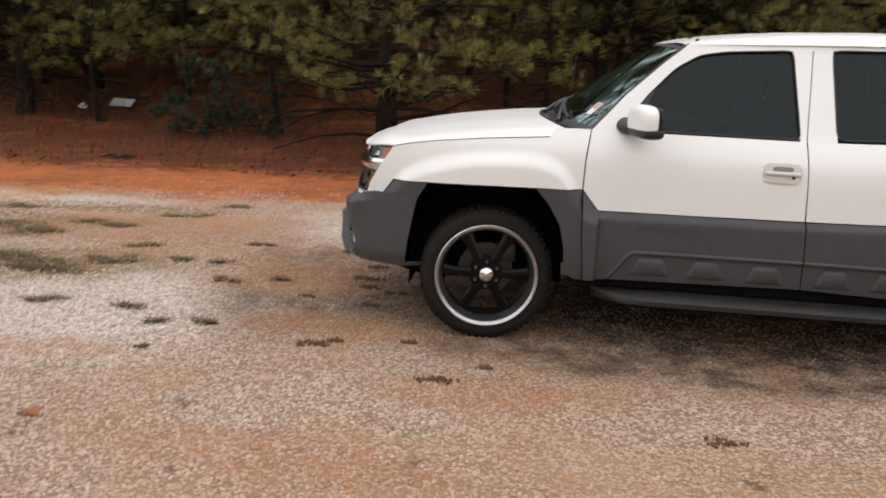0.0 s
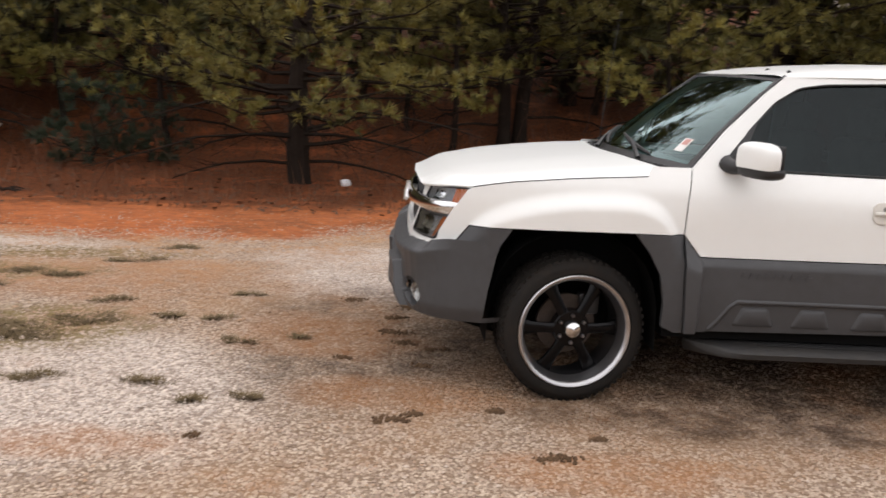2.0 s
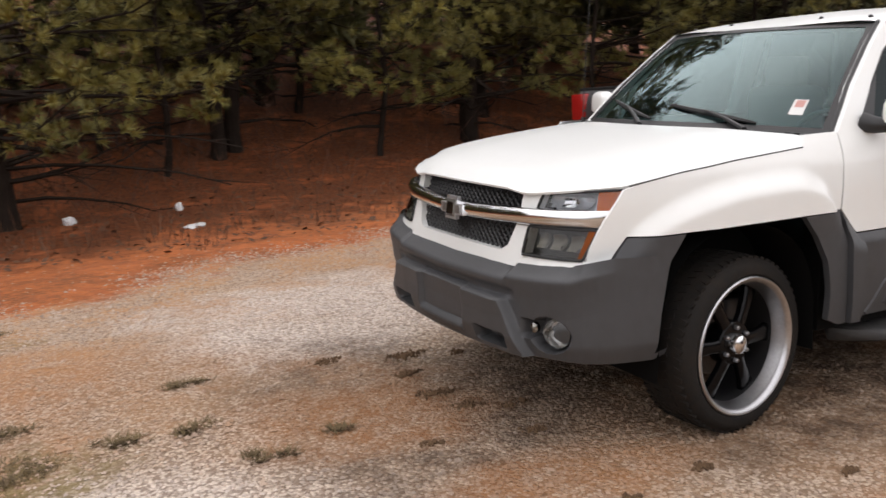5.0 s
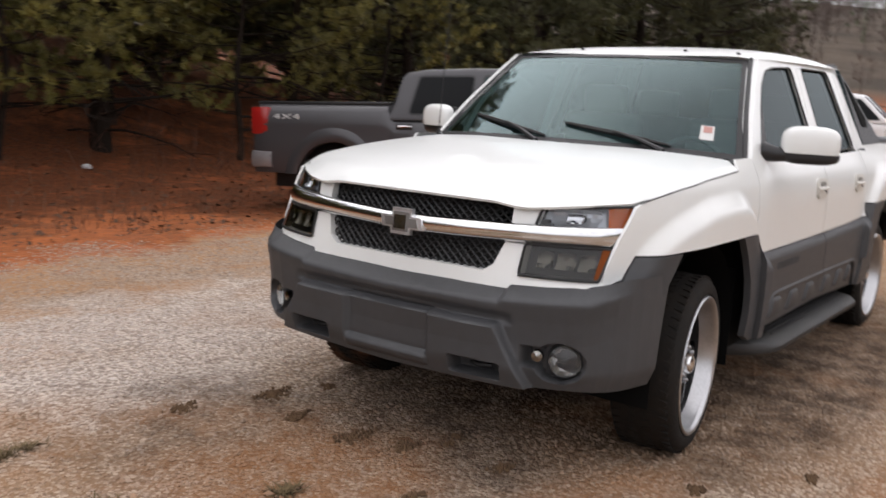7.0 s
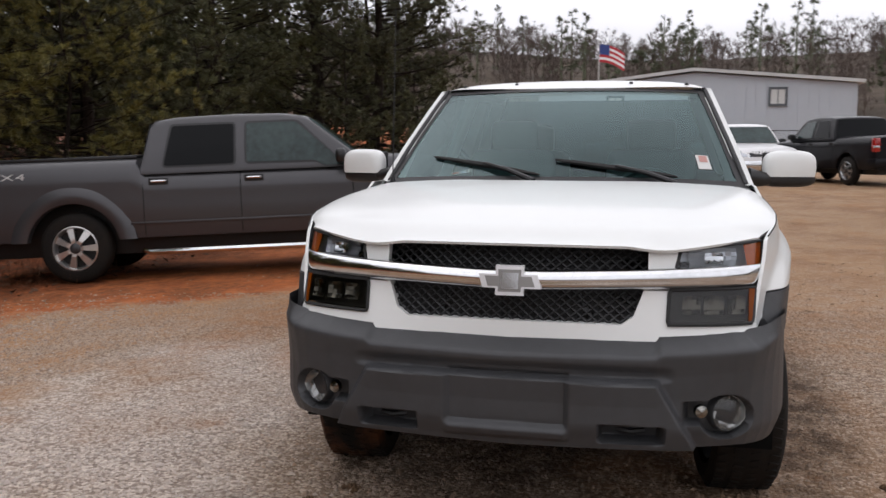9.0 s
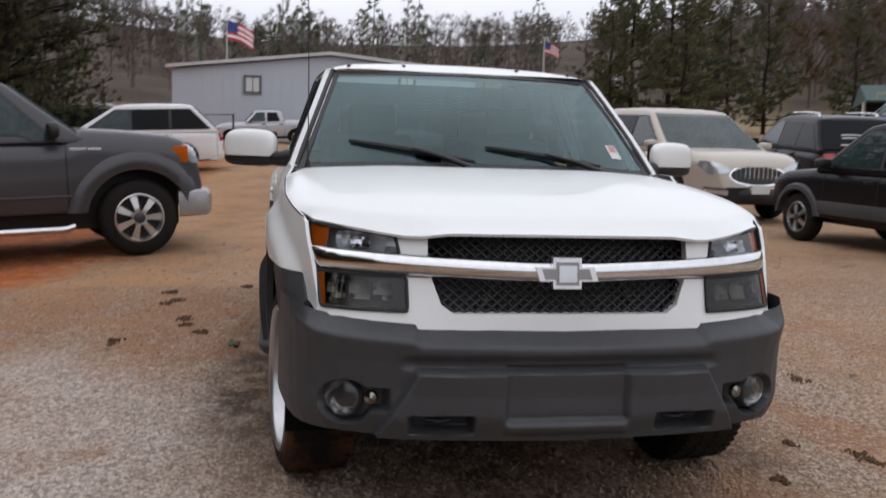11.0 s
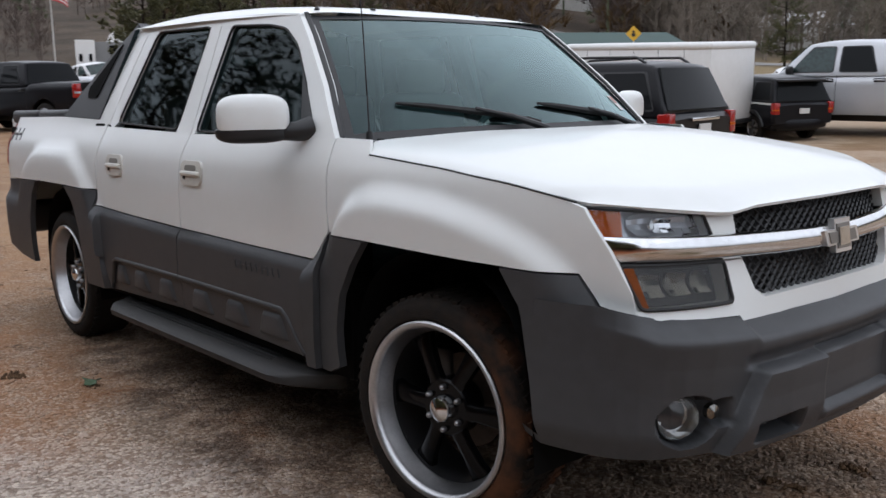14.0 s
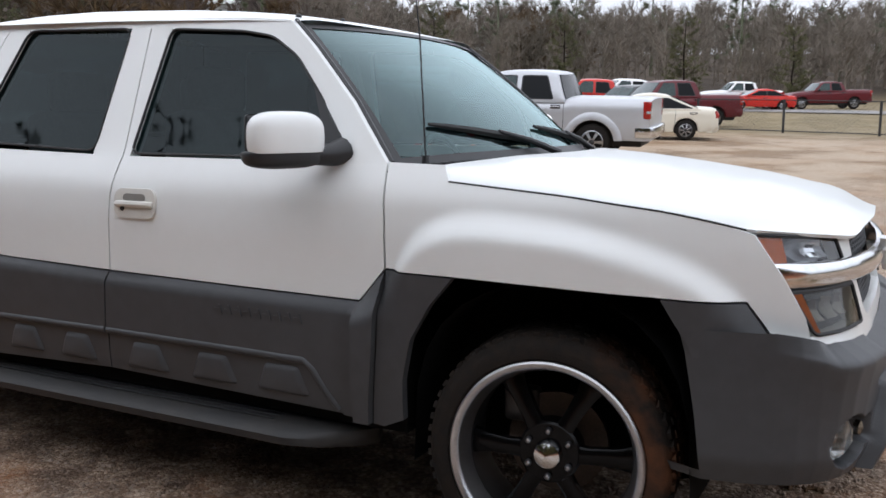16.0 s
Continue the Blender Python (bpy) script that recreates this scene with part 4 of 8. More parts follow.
# wheels
def hero_wheel(x, s):
    w = new("wheel")
    w.parent = truck
    w.matrix_basis = Matrix.Translation((x, s * 0.80, 0.37)) @ Matrix.Rotation(radians(6.5 if x < 1 else 0), 4, "Z") @ Matrix.Translation((0, -s * 0.80, 0))
    Y = 0.918
    def up(bm):
        bmesh.ops.transform(bm, matrix=Matrix.Diagonal((1, s, 1, 1)), verts=bm.verts)
        return bm
    bm = bmesh.new()
    lathe(bm, [(0.285, Y - 0.010), (0.300, Y + 0.004), (0.325, Y + 0.006), (0.345, Y - 0.002), (0.360, Y - 0.018), (0.3685, Y - 0.045), (0.370, Y - 0.09), (0.370, Y - 0.17), (0.3685, Y - 0.215), (0.36, Y - 0.245), (0.33, Y - 0.262), (0.28, Y - 0.25)], 72)
    rubber = M_TYRE_MUD if x < 1 and s > 0 else M_TYRE
    ty = part("tyre", up(bm), rubber, w, "black low-profile tyre with muddy tread")
    bm = bmesh.new()
    for i in range(60):
        a = 2 * math.pi * i / 60
        for k, (yy, sk) in enumerate(((Y - 0.038, 0.3), (Y - 0.105, -0.3), (Y - 0.165, 0.3), (Y - 0.222, -0.3))):
            b2 = bmesh.ops.create_cube(bm, size=1)["verts"]
            bmesh.ops.transform(bm, matrix=Matrix.Rotation(a + k * 0.03, 4, "Y") @ Matrix.Translation((0.3655 if k in (0, 3) else 0.3685, yy, 0)) @ Matrix.Rotation(sk, 4, "X") @ Matrix.Diagonal((0.012, 0.036, 0.020, 1)), verts=b2)
    tagged(part("tread_block", up(bm), rubber, ty), kind="stuff")
    bm = bmesh.new()
    lathe(bm, [(0.262, Y - 0.024), (0.264, Y - 0.010), (0.270, Y + 0.002), (0.278, Y + 0.008), (0.286, Y + 0.010), (0.291, Y + 0.005), (0.292, Y - 0.01), (0.286, Y - 0.02)], 72)
    rim = part("rim_lip", up(bm), M_ALLOY, w, "polished silver rim lip")
    bm = bmesh.new()
    lathe(bm, [(0.266, Y - 0.008), (0.262, Y - 0.020), (0.252, Y - 0.050), (0.246, Y - 0.072)], 72)
    part("barrel", up(bm), M_ALLOY, rim)
    bm = bmesh.new()
    lathe(bm, [(0.2462, Y - 0.064), (0.244, Y - 0.16), (0.258, Y - 0.24)], 72)
    part("inner_barrel", up(bm), M_BLACK, rim)
    # six flat spokes
    for i in range(6):
        bm = bmesh.new()
        secs = []
        for r, hw, yo in ((0.06, 0.030, Y - 0.056), (0.12, 0.024, Y - 0.060), (0.20, 0.029, Y - 0.070), (0.246, 0.040, Y - 0.078)):
            secs.append([bm.verts.new((dx, yy, r)) for dx, yy in ((-hw, yo - 0.03), (-hw, yo - 0.006), (-hw * 0.7, yo), (hw * 0.7, yo), (hw, yo - 0.006), (hw, yo - 0.03))])
        for p, q in zip(secs, secs[1:]):
            for k in range(6):
                bm.faces.new((p[k], p[(k + 1) % 6], q[(k + 1) % 6], q[k]))
        bm.faces.new(secs[-1])
        bmesh.ops.transform(bm, matrix=Matrix.Rotation(radians(30 + 60 * i), 4, "Y"), verts=bm.verts)
        part("spoke", up(bm), M_GLOSSBLACK, w)
    bm = bmesh.new()
    lathe(bm, [(0.095, Y - 0.12), (0.094, Y - 0.062), (0.088, Y - 0.056), (0.05, Y - 0.054), (0.001, Y - 0.054)], 40)
    part("hub", up(bm), M_GLOSSBLACK, w)
    bm = bmesh.new()
    lathe(bm, [(0.043, Y - 0.06), (0.042, Y - 0.036), (0.038, Y - 0.026), (0.024, Y - 0.018), (0.001, Y - 0.014)], 32)
    part("centre_cap", up(bm), M_CHROME, w, "chrome domed centre cap")
    for i in range(6):
        bm = bmesh.new()
        lathe(bm, [(0.010, Y - 0.06), (0.010, Y - 0.042), (0.005, Y - 0.036), (0.001, Y - 0.036)], 8)
        a = radians(60 * i)
        bmesh.ops.transform(bm, matrix=Matrix.Translation((0.070 * math.sin(a), 0, 0.070 * math.cos(a))), verts=bm.verts)
        part("wheel_nut", up(bm), M_NUT, w)
    bm = bmesh.new()
    lathe(bm, [(0.07, Y - 0.165), (0.155, Y - 0.165), (0.155, Y - 0.19), (0.07, Y - 0.19)], 40)
    part("brake_disc", up(bm), M_RUST, w)
    bm = bmesh.new()
    box(bm, (0.06, Y - 0.21, 0.05), (0.17, Y - 0.15, 0.16), 0.015)
    part("brake_caliper", up(bm), M_LAMPIN, w)


for x in (0.0, 3.302):
    for s in (-1, 1):
        hero_wheel(x, s)

# dark inside: wheel wells, chassis, cabin floor
for x in (0.0, 3.302):
    for s in (-1, 1):
        bm = bmesh.new()
        prof = []
        for i in range(15):
            a = math.pi * i / 14
            prof.append((x - 0.43 * math.cos(a), 0.28 + 0.595 * math.sin(a) ** 0.6))
        rows = [[bm.verts.new((px, s * y, pz)) for px, pz in prof] for y in (0.895, 0.60)]
        for i in range(14):
            bm.faces.new((rows[0][i], rows[0][i + 1], rows[1][i + 1], rows[1][i]))
        bm.faces.new(rows[1])
        part("wheel_well", bm, M_WELL, truck, "black wheel well liner")
for lo, hi in (((-0.70, -0.58, 0.40), (0.46, 0.58, 0.98)), ((0.46, -0.885, 0.36), (2.84, 0.885, 0.72)), ((2.84, -0.58, 0.40), (4.36, 0.58, 0.95)), ((-0.70, -0.52, 0.68), (-0.60, 0.52, 0.96)),
               ((0.47, -0.885, 0.72), (0.70, -0.78, 1.19)), ((0.47, 0.78, 0.72), (0.70, 0.885, 1.19)), ((-0.45, -0.80, 0.96), (0.45, 0.80, 1.03)), ((2.82, -0.87, 0.93), (4.36, 0.87, 1.22)),
               ((0.70, 0.872, 0.72), (2.70, 0.89, 1.15)), ((0.70, -0.89, 0.72), (2.70, -0.872, 1.15)), ((2.70, -0.87, 0.72), (2.82, 0.87, 1.25)), ((-0.66, -0.80, 0.42), (-0.46, 0.80, 0.70))):
    bm = bmesh.new()
    box(bm, lo, hi)
    part("underbody_panel", bm, M_WELL, truck, smooth=False)
# cabin fittings
bm = bmesh.new()
box(bm, (0.46, -0.80, 0.90), (0.86, 0.80, 1.17), 0.06, 3)
part("dashboard", bm, M_DASH, truck, "dark dashboard")
for y in (-0.40, 0.40):
    for x in (1.35, 2.15):
        bm = bmesh.new()
        box(bm, (x - 0.22, y - 0.25, 0.72), (x + 0.26, y + 0.25, 0.90), 0.06, 3)
        box(bm, (x + 0.18, y - 0.25, 0.86), (x + 0.34, y + 0.25, 1.38), 0.06, 3)
        box(bm, (x + 0.22, y - 0.14, 1.37), (x + 0.32, y + 0.14, 1.55), 0.04, 3)
        part("seat", bm, M_SEAT, truck, "grey cloth seat")
bm = bmesh.new()
bmesh.ops.create_circle(bm, segments=28, radius=0.19)
pts = [Vector((0.98, -0.40 + 0.19 * math.cos(2 * math.pi * i / 28), 1.10 + 0.17 * math.sin(2 * math.pi * i / 28))) + Vector((0.07 * math.sin(2 * math.pi * i / 28), 0, 0)) for i in range(29)]
bm.clear()
tube(bm, pts, 0.014, 8, ends=False)
part("steering_wheel", bm, M_DASH, truck, "dark steering wheel")
# aerial
bm = bmesh.new()
tube(bm, [(0.44, 0.80, 1.205), (0.44, 0.80, 1.235)], [0.014, 0.010], 10)
tube(bm, [(0.44, 0.80, 1.23), (0.46, 0.80, 1.6), (0.505, 0.805, 2.05)], [0.0028, 0.0024, 0.0018], 6)
part("aerial", bm, M_BLACK, truck, "thin black whip aerial")


# ---- ground ----
def ground_z(x, y):
    """The lot tilts gently; it is level under the truck, climbs as a bank in the woods and as hills in the distance."""
    d = math.hypot(max(0.0, -x, x - 3.3), y)
    z = 0.016 * min(x, 10.0) + 0.034 * max(0.0, x - 10.0) + 0.012 * min(max(0.0, -y), 12.0) + 0.032 * max(0.0, -y - 12.0) - 0.045 * min(max(0.0, y - 1.0), 7.0)
    z += 0.03 * min(max(0.0, x - 12), 26) * smoothstep(-13, -22, y)
    z *= smoothstep(0.9, 4.5, d)
    far = math.hypot(x - 1.5, y)
    if far > 90:
        z *= 90 / far
    z += 0.085 * max(0.0, min(y, 60) - 9.5) * smoothstep(9.5, 13, y)
    z += (0.20 * max(0.0, min(y, 27) - 13) + 0.30 * max(0.0, min(y, 62) - 27)) * smoothstep(24, 12, x)
    ang = math.degrees(math.atan2(y, x))
    z += (0.158 + 0.030 * smoothstep(-18, -34, ang) + 0.03 * math.exp(-((ang + 30) / 13) ** 2)) * (1 - 0.52 * smoothstep(-46, -62, ang)) * max(0.0, min(far, 240) - 85)
    z += 0.012 * noise.noise(Vector((x * 0.9, y * 0.9, 0))) * smoothstep(0.6, 2.0, d) + 0.10 * noise.noise(Vector((x * 0.15, y * 0.15, 3))) * smoothstep(6, 18, d)
    return z


class Nodes:
    """Short ways to write a node tree that works on the world position."""
    def __init__(self, m):
        m.use_nodes = True
        self.n, self.l = m.node_tree.nodes, m.node_tree.links
        self.geo = self.n.new("ShaderNodeNewGeometry")
        sep = self.n.new("ShaderNodeSeparateXYZ")
        self.l.new(self.geo.outputs["Position"], sep.inputs["Vector"])
        self.X, self.Y = sep.outputs["X"], sep.outputs["Y"]

    def calc(self, op, a, b=None):
        k = self.n.new("ShaderNodeMath")
        k.operation = op
        for i, v in enumerate((a, b)):
            if isinstance(v, (int, float)):
                k.inputs[i].default_value = v
            elif v is not None:
                self.l.new(v, k.inputs[i])
        return k.outputs[0]

    def nz(self, scale, detail=4.0, rough=0.55):
        k = self.n.new("ShaderNodeTexNoise")
        k.inputs["Scale"].default_value, k.inputs["Detail"].default_value, k.inputs["Roughness"].default_value = scale, detail, rough
        self.l.new(self.geo.outputs["Position"], k.inputs["Vector"])
        return k.outputs["Fac"]

    def ramp(self, v, a, b, lo=0.0, hi=1.0):
        k = self.n.new("ShaderNodeMapRange")
        k.interpolation_type = "SMOOTHSTEP"
        for nm, q in (("From Min", a), ("From Max", b), ("To Min", lo), ("To Max", hi)):
            k.inputs[nm].default_value = q
        self.l.new(v, k.inputs["Value"])
        return k.outputs["Result"]

    def mix(self, f, a, b):
        k = self.n.new("ShaderNodeMix")
        k.data_type = "RGBA"
        for nm, v in (("Factor", f), ("A", a), ("B", b)):
            if isinstance(v, (int, float)):
                k.inputs[nm].default_value = v
            elif isinstance(v, tuple):
                k.inputs[nm].default_value = (*v, 1)
            else:
                self.l.new(v, k.inputs[nm])
        return k.outputs["Result"]

    def blob(self, cx, cy, rx, ry, wob, amount=2.4):
        a = self.calc("DIVIDE", self.calc("SUBTRACT", self.X, cx), rx)
        b = self.calc("DIVIDE", self.calc("SUBTRACT", self.Y, cy), ry)
        d2 = self.calc("ADD", self.calc("MULTIPLY", a, a), self.calc("MULTIPLY", b, b))
        return self.ramp(self.calc("ADD", d2, self.calc("MULTIPLY", self.calc("SUBTRACT", wob, 0.5), amount)), 1.3, 0.2)

    def top(self, *fs):
        out = fs[0]
        for f in fs[1:]:
            out = self.calc("MAXIMUM", out, f)
        return out


def earth(k, mid, small):
    """Where dirt has come up between the stones: driven tracks of tan clay, damp brown soil, rust-coloured clay stains;
    where the truck's shade is put into the colour; and where fresh pale gravel was spread.
    """
    tan = k.top(k.blob(1.9, -3.2, 3.2, 1.35, mid), k.blob(5.5, -2.0, 3.4, 6.0, mid), k.blob(4.3, 2.6, 2.0, 2.4, mid), k.calc("MULTIPLY", k.ramp(k.nz(0.42, 4), 0.47, 0.62), 0.85))
    # damp soil before the bumper; truck's shade put into colour under and beside it
    damp_and_shade = k.top(k.calc("MULTIPLY", k.blob(-1.10, 0.05, 0.80, 1.35, mid, 2.4), 0.8), k.blob(1.6, 0.85, 2.2, 0.50, mid, 1.2), k.blob(1.7, -1.0, 2.2, 0.50, mid, 1.4), k.blob(1.6, 0.0, 2.9, 1.0, mid, 0.8))
    rust = k.top(k.blob(-1.35, 0.10, 0.75, 0.50, mid), k.blob(-0.85, -0.90, 0.60, 0.28, mid), k.blob(-3.1, 1.5, 1.3, 0.9, mid), k.blob(0.1, -1.75, 0.6, 0.25, mid), k.blob(-2.2, -1.6, 0.5, 0.2, mid), k.blob(3.3, 2.6, 1.4, 0.5, mid), k.blob(3.0, 1.6, 1.9, 0.6, mid), k.blob(-0.6, -2.6, 0.9, 0.3, mid), k.calc("MULTIPLY", k.ramp(k.nz(0.85, 6, 0.62), 0.55, 0.66), 0.7))
    fleck = k.ramp(small, 0.30, 0.62, 0.35, 1.0)
    fresh = k.top(k.blob(-0.9, 2.5, 1.1, 0.9, mid), k.blob(-2.4, -1.0, 1.0, 1.1, mid), k.blob(-5.2, 3.0, 1.8, 0.5, mid), k.blob(0.3, 2.3, 2.0, 1.2, mid), k.blob(-1.2, 1.5, 0.9, 0.7, mid), k.blob(-0.9, -4.1, 1.5, 0.8, mid))
    return k.calc("MULTIPLY", tan, fleck), k.calc("MULTIPLY", damp_and_shade, fleck), k.calc("MULTIPLY", rust, fleck), fresh


def ground_material():
    m = bpy.data.materials.new("gravel_and_clay_ground")
    k = Nodes(m)
    n, l, geo, X, Y = k.n, k.l, k.geo, k.X, k.Y
    math_, nz, ramp, mix = k.calc, k.nz, k.ramp, k.mix
    p = n["Principled BSDF"]
    mid, small = nz(1.3), nz(5.0, 5, 0.65)
    # stones: cells of two sizes
    vor, vor2 = n.new("ShaderNodeTexVoronoi"), n.new("ShaderNodeTexVoronoi")
    vor.inputs["Scale"].default_value, vor2.inputs["Scale"].default_value = 62, 130
    for v in (vor, vor2):
        l.new(geo.outputs["Position"], v.inputs["Vector"])
    bw = n.new("ShaderNodeRGBToBW")
    l.new(vor.outputs["Color"], bw.inputs["Color"])
    stone = mix(ramp(bw.outputs["Val"], 0.2, 0.85), (0.232, 0.162, 0.114), (0.55, 0.44, 0.342))
    stone = mix(ramp(vor.outputs["Distance"], 0.46, 0.85, 0.0, 0.7), stone, (0.155, 0.106, 0.072))
    tan, damp_and_shade, rust, fresh = earth(k, mid, small)
    stone = mix(math_("MULTIPLY", fresh, 0.5), stone, mix(ramp(bw.outputs["Val"], 0.2, 0.85), (0.34, 0.285, 0.25), (0.80, 0.72, 0.65)))
    dirt = mix(ramp(mid, 0.35, 0.7), (0.35, 0.205, 0.110), (0.25, 0.13, 0.064))
    grit = mix(ramp(bw.outputs["Val"], 0.35, 0.8, 0.0, 0.35), dirt, stone)
    col = mix(math_("MULTIPLY", tan, 0.80), stone, grit)
    lot = ramp(X, 3.0, 8.0, 0.0, 0.80)
    col = mix(math_("MULTIPLY", lot, ramp(small, 0.25, 0.6, 0.6, 1.0)), col, mix(ramp(nz(0.9, 6, 0.7), 0.42, 0.62), (0.36, 0.225, 0.125), (0.25, 0.13, 0.062)))
    # dark brown for damp soil and for the shade painted under the truck
    wet_and_shade = mix(ramp(small, 0.40, 0.62), (0.145, 0.088, 0.053), (0.065, 0.040, 0.026))
    col = mix(math_("MULTIPLY", damp_and_shade, 0.94), col, mix(ramp(bw.outputs["Val"], 0.5, 0.9, 0.0, 0.18), wet_and_shade, stone))
    # rust-coloured stains
    col = mix(math_("MULTIPLY", rust, 0.60), col, mix(ramp(bw.outputs["Val"], 0.4, 0.9, 0.0, 0.4), (0.33, 0.150, 0.062), stone))
    # dark clods of damp soil and rotted leaves
    clod = math_("MULTIPLY", ramp(nz(2.6, 7, 0.7), 0.60, 0.68), ramp(nz(11, 4, 0.7), 0.40, 0.58))
    col = mix(math_("MULTIPLY", clod, 0.80), col, (0.075, 0.047, 0.028))
    # red clay strip towards the woods, then leaf litter
    limit = math_("SUBTRACT", math_("ADD", ramp(X, -2.2, -0.4, 3.5, 4.75), ramp(X, 1.0, 3.0, 0.0, 0.3)), ramp(X, 3.2, 5.2, 0.0, 2.3))
    yy = math_("ADD", math_("SUBTRACT", Y, limit), math_("MULTIPLY", math_("SUBTRACT", mid, 0.5), 1.9))
    wide = math_("ADD", yy, math_("MULTIPLY", math_("SUBTRACT", small, 0.5), 1.6))
    fine = nz(16, 5, 0.65)
    clay = mix(ramp(small, 0.35, 0.65), (0.50, 0.142, 0.042), (0.34, 0.098, 0.034))
    clay = mix(ramp(fine, 0.50, 0.68, 0.0, 0.65), clay, (0.15, 0.075, 0.038))
    clay = mix(math_("MULTIPLY", ramp(nz(0.75, 6, 0.7), 0.45, 0.60), ramp(fine, 0.35, 0.6, 0.2, 0.7)), clay, (0.135, 0.055, 0.024))
    col = mix(math_("MULTIPLY", ramp(wide, -2.6, -0.2, 0.0, 0.75), ramp(nz(1.7, 5, 0.65), 0.40, 0.58, 0.2, 1.0)), col, (0.44, 0.235, 0.11))
    col = mix(ramp(wide, -0.25, 0.55, 0.0, 0.93), col, clay)
    litter = mix(ramp(nz(22, 6, 0.7), 0.35, 0.68), (0.050, 0.0165, 0.0070), (0.220, 0.068, 0.0235))
    litter = mix(math_("MULTIPLY", ramp(nz(0.9, 6, 0.7), 0.50, 0.64), ramp(nz(7, 5, 0.7), 0.35, 0.6, 0.15, 0.8)), litter, (0.36, 0.105, 0.036))
    patch = math_("ADD", yy, math_("MULTIPLY", math_("SUBTRACT", nz(2.2, 6, 0.7), 0.5), 5.0))
    col = mix(math_("MULTIPLY", ramp(patch, 1.9, 4.0), ramp(X, 40, 60, 1.0, 0.0)), col, litter)
    # flattened dead grass
    gr = math_("MULTIPLY", k.top(k.blob(-3.25, 0.10, 1.0, 0.55, small, 1.6), k.blob(-4.9, 1.7, 1.9, 0.5, small, 1.8), k.blob(-4.0, 2.6, 1.6, 0.35, small, 1.8)), ramp(nz(13, 5, 0.7), 0.34, 0.55, 0.25, 0.9))
    col = mix(gr, col, mix(ramp(fine, 0.4, 0.65), (0.135, 0.098, 0.034), (0.22, 0.165, 0.075)))
    # far off: grass verge, then the floor of the hills' woods
    r = n.new("ShaderNodeVectorMath")
    r.operation = "LENGTH"
    l.new(geo.outputs["Position"], r.inputs[0])
    far = r.outputs["Value"]
    pale = math_("MULTIPLY", ramp(math_("MULTIPLY", Y, -1.0), 8, 16), ramp(X, 26, 12))
    col = mix(math_("MULTIPLY", pale, 0.6), col, mix(ramp(nz(0.35, 6, 0.65), 0.44, 0.60), (0.46, 0.37, 0.27), (0.20, 0.135, 0.075)))
    verge = math_("MULTIPLY", ramp(far, 26, 34), ramp(math_("MULTIPLY", Y, -1.0), 24, 30))
    col = mix(math_("MULTIPLY", verge, 0.75), col, mix(ramp(mid, 0.3, 0.7), (0.15, 0.125, 0.06), (0.23, 0.19, 0.11)))
    col = mix(ramp(far, 80, 100), col, mix(ramp(nz(0.12, 6), 0.35, 0.65), (0.050, 0.038, 0.028), (0.095, 0.072, 0.052)))
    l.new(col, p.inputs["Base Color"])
    p.inputs["Roughness"].default_value = 0.85
    p.inputs["Specular IOR Level"].default_value = 0.15
    bump = n.new("ShaderNodeBump")
    bump.inputs["Strength"].default_value, bump.inputs["Distance"].default_value = 0.9, 0.014
    h = math_("ADD", math_("MULTIPLY", vor.outputs["Distance"], -0.8), math_("MULTIPLY", vor2.outputs["Distance"], -0.4))
    l.new(math_("ADD", h, math_("MULTIPLY", nz(14, 6), 0.8)), bump.inputs["Height"])
    l.new(bump.outputs["Normal"], p.inputs["Normal"])
    return m


axis = []
v = 0.0
while v < 420:
    axis.append(v)
    v += 0.22 if v < 9 else 0.22 + (v - 9) * 0.09
axis = [-a for a in axis[:0:-1]] + axis
verts = [(x, y, ground_z(x, y)) for x in axis for y in axis]
na = len(axis)
faces = [(i * na + j, (i + 1) * na + j, (i + 1) * na + j + 1, i * na + j + 1) for i in range(na - 1) for j in range(na - 1)]
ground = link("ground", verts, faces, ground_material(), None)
tagged(ground, "gravel lot with tan dirt, red clay and leaf litter towards the woods", "ground", kind="structure")

# loose stones, too many to count
rng = np.random.default_rng(5)
M_STONE = bpy.data.materials.new("gravel_stone")
sk = Nodes(M_STONE)
sr = sk.n.new("ShaderNodeValToRGB")
sk.l.new(sk.geo.outputs["Random Per Island"], sr.inputs["Fac"])
for i, (pos, c) in enumerate(((0.0, (0.225, 0.158, 0.116)), (0.25, (0.32, 0.238, 0.180)), (0.5, (0.42, 0.332, 0.262)), (0.72, (0.37, 0.242, 0.155)), (1.0, (0.50, 0.418, 0.350)))):
    e = sr.color_ramp.elements[i] if i < 2 else sr.color_ramp.elements.new(pos)
    e.position, e.color = pos, (*c, 1)
s_tan, s_damp_and_shade, s_rust, s_fresh = earth(sk, sk.nz(1.3), sk.nz(5.0, 5, 0.65))
s_col = sk.mix(sk.calc("MULTIPLY", s_fresh, 0.45), sr.outputs["Color"], (0.66, 0.60, 0.555))
s_col = sk.mix(sk.calc("MULTIPLY", s_tan, 0.72), s_col, (0.34, 0.205, 0.115))
# stones darkened alike: damp soil, and the truck's shade put into their colour
s_col = sk.mix(sk.calc("MULTIPLY", s_damp_and_shade, 0.92), s_col, (0.078, 0.050, 0.032))
s_col = sk.mix(sk.calc("MULTIPLY", s_rust, 0.60), s_col, (0.34, 0.170, 0.080))
s_col = sk.mix(sk.ramp(sk.X, 3.0, 8.0, 0.0, 0.6), s_col, (0.32, 0.20, 0.115))
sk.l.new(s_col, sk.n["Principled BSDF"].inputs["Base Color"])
sk.n["Principled BSDF"].inputs["Roughness"].default_value = 0.8


